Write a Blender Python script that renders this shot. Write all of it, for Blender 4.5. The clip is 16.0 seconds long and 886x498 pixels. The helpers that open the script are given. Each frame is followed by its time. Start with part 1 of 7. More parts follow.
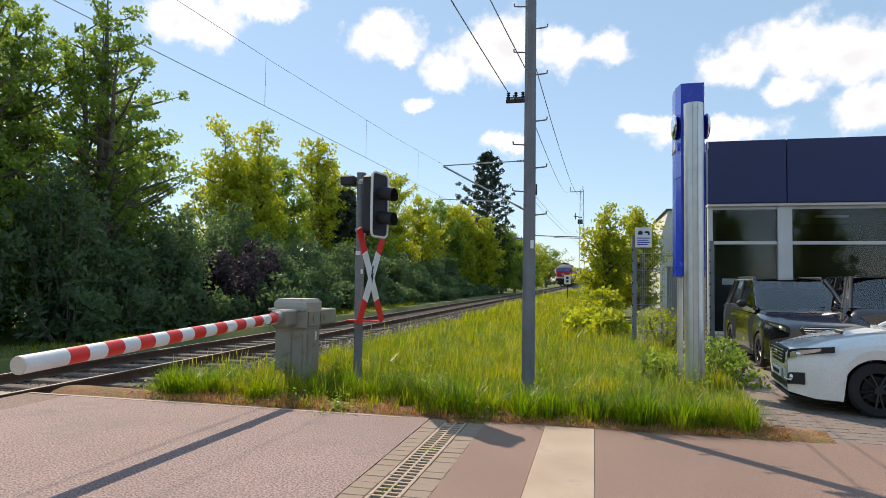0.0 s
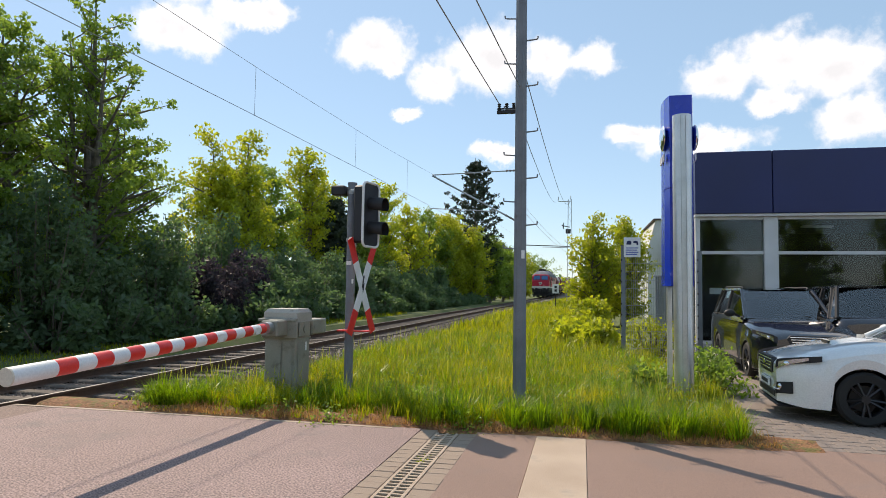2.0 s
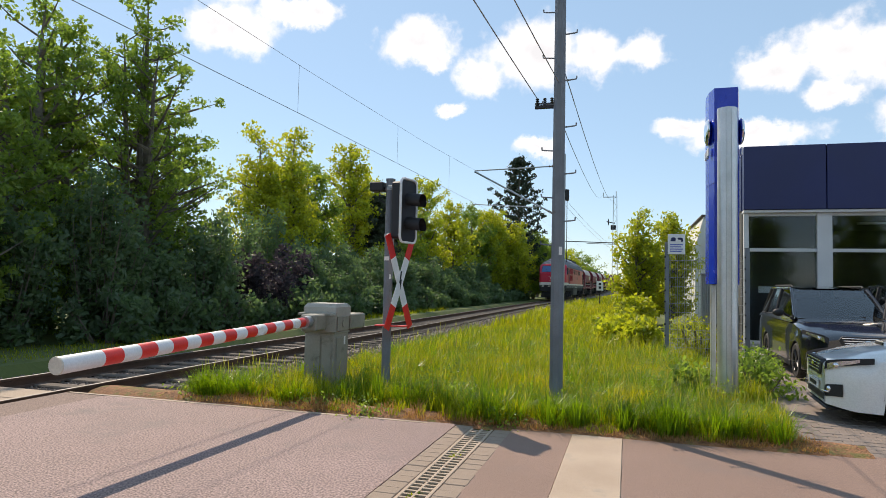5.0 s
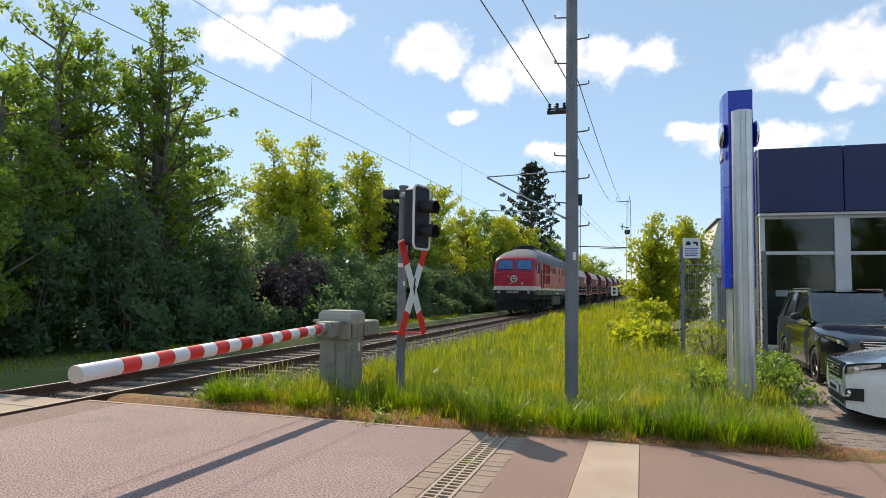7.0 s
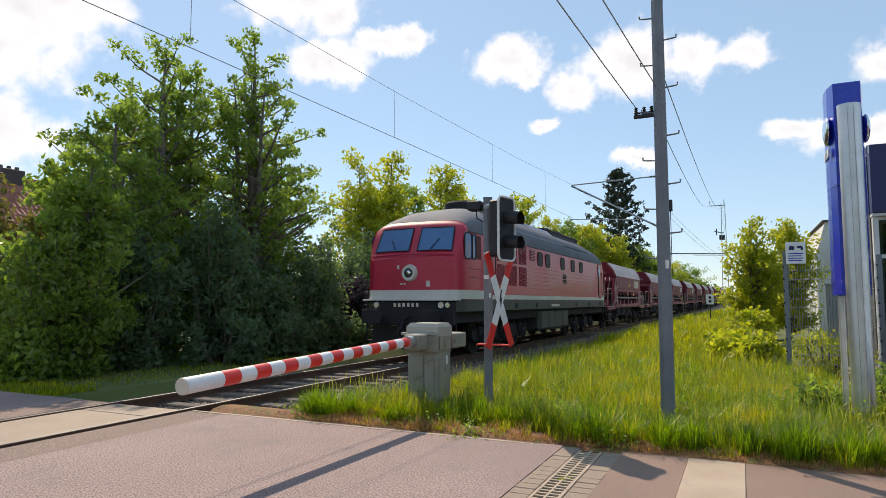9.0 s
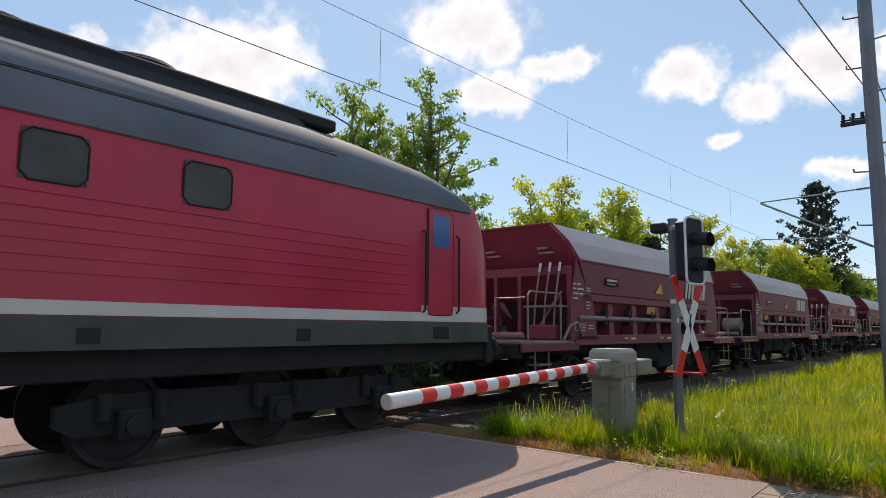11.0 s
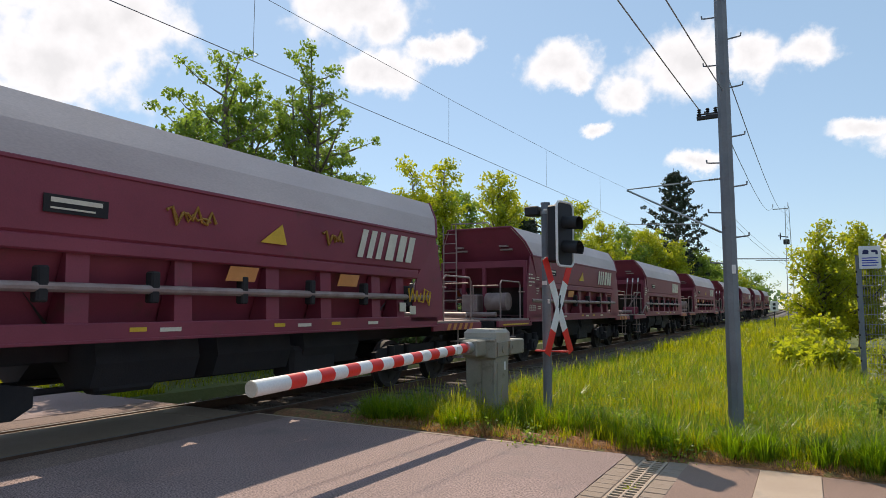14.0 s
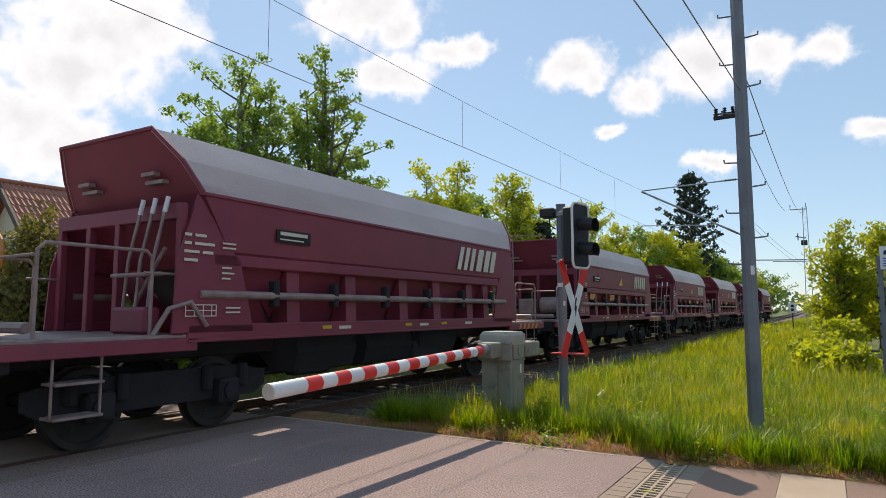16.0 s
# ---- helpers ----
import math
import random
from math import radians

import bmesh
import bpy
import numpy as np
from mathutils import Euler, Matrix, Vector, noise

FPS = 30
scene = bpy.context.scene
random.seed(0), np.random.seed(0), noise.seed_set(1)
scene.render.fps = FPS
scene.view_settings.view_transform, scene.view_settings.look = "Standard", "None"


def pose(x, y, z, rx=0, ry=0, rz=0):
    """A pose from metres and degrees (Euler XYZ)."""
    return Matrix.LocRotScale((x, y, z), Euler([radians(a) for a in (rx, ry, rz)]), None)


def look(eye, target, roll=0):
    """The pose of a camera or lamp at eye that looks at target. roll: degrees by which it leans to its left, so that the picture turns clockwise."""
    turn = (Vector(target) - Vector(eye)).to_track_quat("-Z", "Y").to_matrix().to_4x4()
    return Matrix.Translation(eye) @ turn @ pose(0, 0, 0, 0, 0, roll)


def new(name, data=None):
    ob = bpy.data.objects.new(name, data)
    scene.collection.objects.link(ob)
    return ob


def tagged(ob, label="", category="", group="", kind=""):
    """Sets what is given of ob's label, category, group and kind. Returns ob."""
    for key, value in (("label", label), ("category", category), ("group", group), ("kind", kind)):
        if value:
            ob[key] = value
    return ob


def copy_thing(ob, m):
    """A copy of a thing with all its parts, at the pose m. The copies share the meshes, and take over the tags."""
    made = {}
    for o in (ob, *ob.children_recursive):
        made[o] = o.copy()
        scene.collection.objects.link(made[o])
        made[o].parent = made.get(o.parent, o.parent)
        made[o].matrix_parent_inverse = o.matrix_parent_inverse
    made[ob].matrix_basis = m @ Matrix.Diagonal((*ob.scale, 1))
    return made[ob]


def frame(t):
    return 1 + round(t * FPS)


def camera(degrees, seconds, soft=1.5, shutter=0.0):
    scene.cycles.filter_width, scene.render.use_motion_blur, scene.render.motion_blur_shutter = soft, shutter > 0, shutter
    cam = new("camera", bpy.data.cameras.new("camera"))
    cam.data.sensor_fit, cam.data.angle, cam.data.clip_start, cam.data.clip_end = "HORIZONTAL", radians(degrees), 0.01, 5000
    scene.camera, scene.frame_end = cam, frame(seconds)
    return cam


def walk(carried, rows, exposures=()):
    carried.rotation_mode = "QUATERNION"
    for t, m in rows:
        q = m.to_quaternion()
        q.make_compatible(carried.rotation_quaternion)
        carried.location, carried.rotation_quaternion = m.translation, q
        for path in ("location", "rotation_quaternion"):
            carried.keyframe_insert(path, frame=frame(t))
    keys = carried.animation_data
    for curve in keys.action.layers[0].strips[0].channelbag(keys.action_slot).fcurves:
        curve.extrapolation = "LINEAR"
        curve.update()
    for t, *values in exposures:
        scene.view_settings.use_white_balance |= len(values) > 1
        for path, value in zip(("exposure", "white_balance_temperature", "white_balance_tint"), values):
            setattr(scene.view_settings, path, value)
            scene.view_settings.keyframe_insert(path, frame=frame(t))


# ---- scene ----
cam = camera(69.5, 16.0, soft=0.6)
PATH = [
    (0, (0.044, 0.005, 1.577), (-0.417, 1.949, 1.673), 0.8),
    (0.5, (0.04, 0.001, 1.587), (-0.437, 1.94, 1.705), 0.3),
    (1, (0.021, -0.001, 1.58), (-0.456, 1.937, 1.712), 0.3),
    (1.5, (-0.01, -0.023, 1.572), (-0.456, 1.923, 1.694), 0.2),
    (2, (0.008, -0.016, 1.588), (-0.417, 1.934, 1.713), 0.8),
    (2.5, (0.054, -0.006, 1.586), (-0.375, 1.943, 1.715), 1.4),
    (3, (0.098, -0.014, 1.579), (-0.355, 1.931, 1.688), 1.2),
    (3.5, (0.099, -0.007, 1.582), (-0.371, 1.935, 1.675), 1.4),
    (4, (0.097, 0.0, 1.587), (-0.405, 1.933, 1.685), 1.4),
    (6.5, (0.097, 0.004, 1.591), (-0.495, 1.911, 1.711), 1.1),
    (7, (0.092, -0.003, 1.588), (-0.504, 1.901, 1.717), 0.8),
    (7.5, (0.084, 0.003, 1.595), (-0.538, 1.896, 1.755), 0.3),
    (8, (0.081, -0.005, 1.594), (-0.587, 1.871, 1.778), 0.5),
    (8.5, (0.076, -0.001, 1.593), (-0.64, 1.859, 1.765), 0.2),
    (9, (0.068, 0.016, 1.596), (-0.773, 1.824, 1.759), 0.0),
    (9.5, (0.054, 0.005, 1.597), (-0.999, 1.696, 1.78), 0.1),
    (9.7, (0.041, -0.012, 1.586), (-1.115, 1.608, 1.783), 0.0),
    (10.1, (0.03, -0.06, 1.58), (-1.25, 1.48, 1.80), 0.1),
    (10.6, (0.02, -0.15, 1.572), (-1.305, 1.355, 1.81), 0.3),
    (11.2, (0.01, -0.25, 1.562), (-1.25, 1.31, 1.813), 0.6),
    (11.8, (0.001, -0.309, 1.554), (-1.149, 1.306, 1.815), 0.7),
    (12, (-0.005, -0.262, 1.559), (-1.118, 1.379, 1.822), 0.5),
    (12.5, (0.002, -0.153, 1.571), (-1.026, 1.542, 1.832), 0.4),
    (13, (0.007, -0.032, 1.585), (-0.988, 1.687, 1.82), 0.4),
    (13.5, (0.002, -0.018, 1.587), (-0.993, 1.707, 1.772), -0.1),
    (14, (-0.002, -0.042, 1.586), (-0.985, 1.69, 1.769), 0.1),
    (14.5, (-0.004, -0.011, 1.58), (-0.987, 1.719, 1.777), 0.2),
    (15, (-0.014, -0.01, 1.581), (-1.013, 1.712, 1.775), 0.5),
    (15.5, (-0.02, -0.011, 1.581), (-1.033, 1.703, 1.768), 0.4),
    (16, (-0.026, -0.042, 1.581), (-1.045, 1.668, 1.773), -0.1),
]
walk(cam, [(t, look(eye, target, roll)) for t, eye, target, roll in PATH], [(0, 0.20, 6750, 14), (8.4, 0.20, 6750, 14), (9.6, 0.08, 6750, 15), (16, 0.07, 6750, 14)])


# ---------------------------------------------------------------- world, sun
def sky_world():
    w = bpy.data.worlds.new("sky")
    scene.world = w
    w.use_nodes = True
    nt = w.node_tree
    N, L = nt.nodes, nt.links
    N.clear()
    out, bg = N.new("ShaderNodeOutputWorld"), N.new("ShaderNodeBackground")
    sky = N.new("ShaderNodeTexSky")
    sky.sky_type, sky.sun_disc = "NISHITA", False
    sky.sun_elevation, sky.sun_rotation = radians(SUN_EL), radians(SUN_ROT)
    sky.air_density, sky.dust_density, sky.ozone_density = 1.0, 0.15, 1.6
    tc = N.new("ShaderNodeTexCoord")
    # billowing edges: push the direction about with two sizes of noise
    n1, n2 = N.new("ShaderNodeTexNoise"), N.new("ShaderNodeTexNoise")
    n1.inputs["Scale"].default_value, n1.inputs["Detail"].default_value = 16.0, 9.0
    n1.inputs["Roughness"].default_value = 0.68
    n2.inputs["Scale"].default_value, n2.inputs["Detail"].default_value = 30.0, 9.0
    L.new(tc.outputs["Generated"], n1.inputs["Vector"])
    L.new(tc.outputs["Generated"], n2.inputs["Vector"])
    sub = N.new("ShaderNodeVectorMath")
    sub.operation = "SUBTRACT"
    L.new(n1.outputs["Color"], sub.inputs[0])
    sub.inputs[1].default_value = (0.5, 0.5, 0.5)
    push = N.new("ShaderNodeVectorMath")
    push.operation = "MULTIPLY_ADD"
    L.new(sub.outputs[0], push.inputs[0])
    push.inputs[1].default_value = (0.055, 0.055, 0.05)
    L.new(tc.outputs["Generated"], push.inputs[2])
    best = None
    for az, el, rw, rh in CLOUDS:
        a, e = radians(az), radians(el)
        c = (math.sin(a) * math.cos(e), math.cos(a) * math.cos(e), math.sin(e))
        d = N.new("ShaderNodeVectorMath")
        d.operation = "SUBTRACT"
        L.new(push.outputs[0], d.inputs[0])
        d.inputs[1].default_value = c
        s = N.new("ShaderNodeVectorMath")
        s.operation = "MULTIPLY"
        L.new(d.outputs[0], s.inputs[0])
        s.inputs[1].default_value = (1 / radians(rw), 1 / radians(rw), 1 / radians(rh))
        ln = N.new("ShaderNodeVectorMath")
        ln.operation = "LENGTH"
        L.new(s.outputs[0], ln.inputs[0])
        if best is None:
            best = ln.outputs["Value"]
        else:
            m = N.new("ShaderNodeMath")
            m.operation = "SMOOTH_MIN"
            m.inputs[2].default_value = 0.25
            L.new(best, m.inputs[0])
            L.new(ln.outputs["Value"], m.inputs[1])
            best = m.outputs[0]
    add = N.new("ShaderNodeMath")
    add.operation = "MULTIPLY_ADD"
    L.new(n2.outputs["Fac"], add.inputs[0])
    add.inputs[1].default_value = 1.5
    L.new(best, add.inputs[2])
    ramp = N.new("ShaderNodeMapRange")
    ramp.interpolation_type = "SMOOTHSTEP"
    ramp.inputs["From Min"].default_value, ramp.inputs["From Max"].default_value = 1.98, 1.30
    ramp.inputs["To Min"].default_value, ramp.inputs["To Max"].default_value = 0.0, 0.92
    L.new(add.outputs[0], ramp.inputs["Value"])
    # thicker parts of a cloud are a little greyer
    grey = N.new("ShaderNodeMapRange")
    grey.inputs["From Min"].default_value, grey.inputs["From Max"].default_value = 0.7, 1.4
    grey.inputs["To Min"].default_value, grey.inputs["To Max"].default_value = CLOUD_LIGHT * 0.82, CLOUD_LIGHT
    L.new(add.outputs[0], grey.inputs["Value"])
    white = N.new("ShaderNodeCombineColor")
    for i in range(3):
        L.new(grey.outputs[0], white.inputs[i])
    # thin summer haze lifts the blue
    haze = N.new("ShaderNodeMix")
    haze.data_type = "RGBA"
    haze.inputs["Factor"].default_value = HAZE
    L.new(sky.outputs[0], haze.inputs["A"])
    haze.inputs["B"].default_value = (CLOUD_LIGHT * 0.53, CLOUD_LIGHT * 0.82, CLOUD_LIGHT * 1.07, 1)
    mix = N.new("ShaderNodeMix")
    mix.data_type = "RGBA"
    L.new(ramp.outputs[0], mix.inputs["Factor"])
    L.new(haze.outputs["Result"], mix.inputs["A"])
    L.new(white.outputs[0], mix.inputs["B"])
    L.new(mix.outputs["Result"], bg.inputs["Color"])
    bg.inputs["Strength"].default_value = SKY_STRENGTH
    L.new(bg.outputs[0], out.inputs[0])


SUN_EL, SUN_ROT = 44.0, -44.4
SKY_STRENGTH, CLOUD_LIGHT, HAZE = 0.10, 10.2, 0.38
# clouds: bearing from the track's direction, height over the horizon, half width, half height, in degrees
CLOUDS = [
    (-18.9, 21.0, 3.3, 1.8), (-16.8, 19.4, 1.3, 1.0), (-13.1, 18.2, 2.3, 1.8), (-8.5, 20.1, 4.3, 2.8),
    (-3.2, 19.9, 2.3, 2.0), (1.0, 19.7, 2.0, 1.5), (-16.1, 15.5, 1.3, 0.7), (-7.9, 12.2, 2.0, 0.9),
    (11.5, 17.4, 3.0, 1.8), (16.4, 18.2, 4.1, 2.3), (20.2, 17.2, 3.3, 2.5), (15.6, 15.0, 2.3, 1.0),
    (20.8, 13.1, 2.5, 2.3), (4.8, 13.3, 3.0, 0.9), (9.3, 12.3, 5.1, 1.1), (-35.6, 20.7, 3.8, 1.8),
    (-30.7, 22.5, 2.8, 1.0), (-59.3, 21.4, 6.8, 3.8), (-61.6, 18.5, 6.1, 3.5), (-56.8, 22.7, 4.6, 3.3),
]
CLOUDS += [
    (-65.1, 14.5, 4.1, 4.1), (-61.6, 12.4, 6.1, 3.0), (-38.3, 26.0, 5.1, 3.3), (-34.5, 20.7, 2.8, 1.0),
    (-28.4, 22.9, 2.3, 1.3), (-35.1, 24.3, 2.3, 2.0), (-70.6, 19.8, 1.5, 3.0), (-68.5, 13.7, 3.5, 2.3),
    (60, 25, 9, 4), (110, 18, 12, 4), (160, 22, 10, 5), (-120, 20, 11, 5), (-160, 15, 9, 3), (30, 40, 8, 5),
]
sky_world()
sun = new("sun", bpy.data.lights.new("sun", "SUN"))
sun.data.energy, sun.data.angle, sun.data.color = 4.2, radians(0.5), (1.0, 0.88, 0.70)
sun.matrix_world = look((-9.6, 9.8, 13.3), (0, 0, 0))


# ---------------------------------------------------------------- materials
def mat(name, a, b=None, scale=4.0, rough=0.7, metal=0.0, bump=0.15, fine=60.0, island=0.0, spots=None, coat=0.0, translucent=None, rough_var=0.1, stretch=None, grain=0.08):
    """Two tones mixed by a broad noise, a fine grain, bump, an optional third tone in spots."""
    m = bpy.data.materials.new(name)
    m.use_nodes = True
    nt = m.node_tree
    N, L = nt.nodes, nt.links
    p = N["Principled BSDF"]
    b = b or tuple(min(1, c * 1.25) for c in a)
    tc = N.new("ShaderNodeTexCoord")
    src = tc.outputs["Object"]
    if stretch:
        mp = N.new("ShaderNodeMapping")
        mp.inputs["Scale"].default_value = stretch
        L.new(src, mp.inputs["Vector"])
        src = mp.outputs[0]
    n1, n2 = N.new("ShaderNodeTexNoise"), N.new("ShaderNodeTexNoise")
    n1.inputs["Scale"].default_value, n1.inputs["Detail"].default_value = scale, 5
    n2.inputs["Scale"].default_value, n2.inputs["Detail"].default_value = fine, 3
    L.new(src, n1.inputs["Vector"])
    L.new(src, n2.inputs["Vector"])
    r = N.new("ShaderNodeMapRange")
    r.inputs["From Min"].default_value, r.inputs["From Max"].default_value = 0.3, 0.7
    L.new(n1.outputs["Fac"], r.inputs["Value"])
    fac = r.outputs[0]
    if island:
        g = N.new("ShaderNodeNewGeometry")
        mm = N.new("ShaderNodeMix")
        mm.inputs["Factor"].default_value = island
        L.new(fac, mm.inputs["A"])
        L.new(g.outputs["Random Per Island"], mm.inputs["B"])
        fac = mm.outputs["Result"]
    mix = N.new("ShaderNodeMix")
    mix.data_type = "RGBA"
    mix.inputs["A"].default_value, mix.inputs["B"].default_value = (*a, 1), (*b, 1)
    L.new(fac, mix.inputs["Factor"])
    col = mix.outputs["Result"]
    gr = N.new("ShaderNodeMapRange")
    gr.inputs["From Min"].default_value, gr.inputs["From Max"].default_value = 0.25, 0.75
    gr.inputs["To Min"].default_value, gr.inputs["To Max"].default_value = 1 - grain, 1 + grain
    L.new(n2.outputs["Fac"], gr.inputs["Value"])
    mul = N.new("ShaderNodeMix")
    mul.data_type, mul.blend_type = "RGBA", "MULTIPLY"
    mul.inputs["Factor"].default_value = 1.0
    L.new(col, mul.inputs["A"])
    cc = N.new("ShaderNodeCombineColor")
    for i in range(3):
        L.new(gr.outputs[0], cc.inputs[i])
    L.new(cc.outputs[0], mul.inputs["B"])
    col = mul.outputs["Result"]
    if spots:
        c3, sc, lo, hi = spots
        n3 = N.new("ShaderNodeTexNoise")
        n3.inputs["Scale"].default_value, n3.inputs["Detail"].default_value = sc, 8
        n3.inputs["Roughness"].default_value = 0.65
        L.new(src, n3.inputs["Vector"])
        r3 = N.new("ShaderNodeMapRange")
        r3.inputs["From Min"].default_value, r3.inputs["From Max"].default_value = lo, hi
        L.new(n3.outputs["Fac"], r3.inputs["Value"])
        m3 = N.new("ShaderNodeMix")
        m3.data_type = "RGBA"
        L.new(r3.outputs[0], m3.inputs["Factor"])
        L.new(col, m3.inputs["A"])
        m3.inputs["B"].default_value = (*c3, 1)
        col = m3.outputs["Result"]
    L.new(col, p.inputs["Base Color"])
    p.inputs["Metallic"].default_value = metal
    rr = N.new("ShaderNodeMapRange")
    rr.inputs["To Min"].default_value, rr.inputs["To Max"].default_value = max(0.02, rough - rough_var), min(1, rough + rough_var)
    L.new(n1.outputs["Fac"], rr.inputs["Value"])
    L.new(rr.outputs[0], p.inputs["Roughness"])
    p.inputs["Coat Weight"].default_value = coat
    if bump:
        bp = N.new("ShaderNodeBump")
        bp.inputs["Strength"].default_value, bp.inputs["Distance"].default_value = bump, 0.02
        L.new(n2.outputs["Fac"], bp.inputs["Height"])
        L.new(bp.outputs[0], p.inputs["Normal"])
    if translucent:
        tr, mx = N.new("ShaderNodeBsdfTranslucent"), N.new("ShaderNodeMixShader")
        tm = N.new("ShaderNodeMix")
        tm.data_type, tm.blend_type = "RGBA", "MULTIPLY"
        tm.inputs["Factor"].default_value = 1.0
        L.new(col, tm.inputs["A"])
        tm.inputs["B"].default_value = (*translucent, 1)
        L.new(tm.outputs["Result"], tr.inputs["Color"])
        mx.inputs[0].default_value = 0.5
        L.new(p.outputs[0], mx.inputs[1])
        L.new(tr.outputs[0], mx.inputs[2])
        L.new(mx.outputs[0], N["Material Output"].inputs["Surface"])
    return m


def glass(name, tint=(0.5, 0.55, 0.55), rough=0.02, trans=1.0, ior=1.45):
    m = bpy.data.materials.new(name)
    m.use_nodes = True
    p = m.node_tree.nodes["Principled BSDF"]
    p.inputs["Base Color"].default_value = (*tint, 1)
    p.inputs["Roughness"].default_value = rough
    p.inputs["Transmission Weight"].default_value = trans
    p.inputs["IOR"].default_value = ior
    return m


def glow(name, c, s):
    m = mat(name, c, rough=0.3, bump=0)
    p = m.node_tree.nodes["Principled BSDF"]
    p.inputs["Emission Color"].default_value, p.inputs["Emission Strength"].default_value = (*c, 1), s
    return m


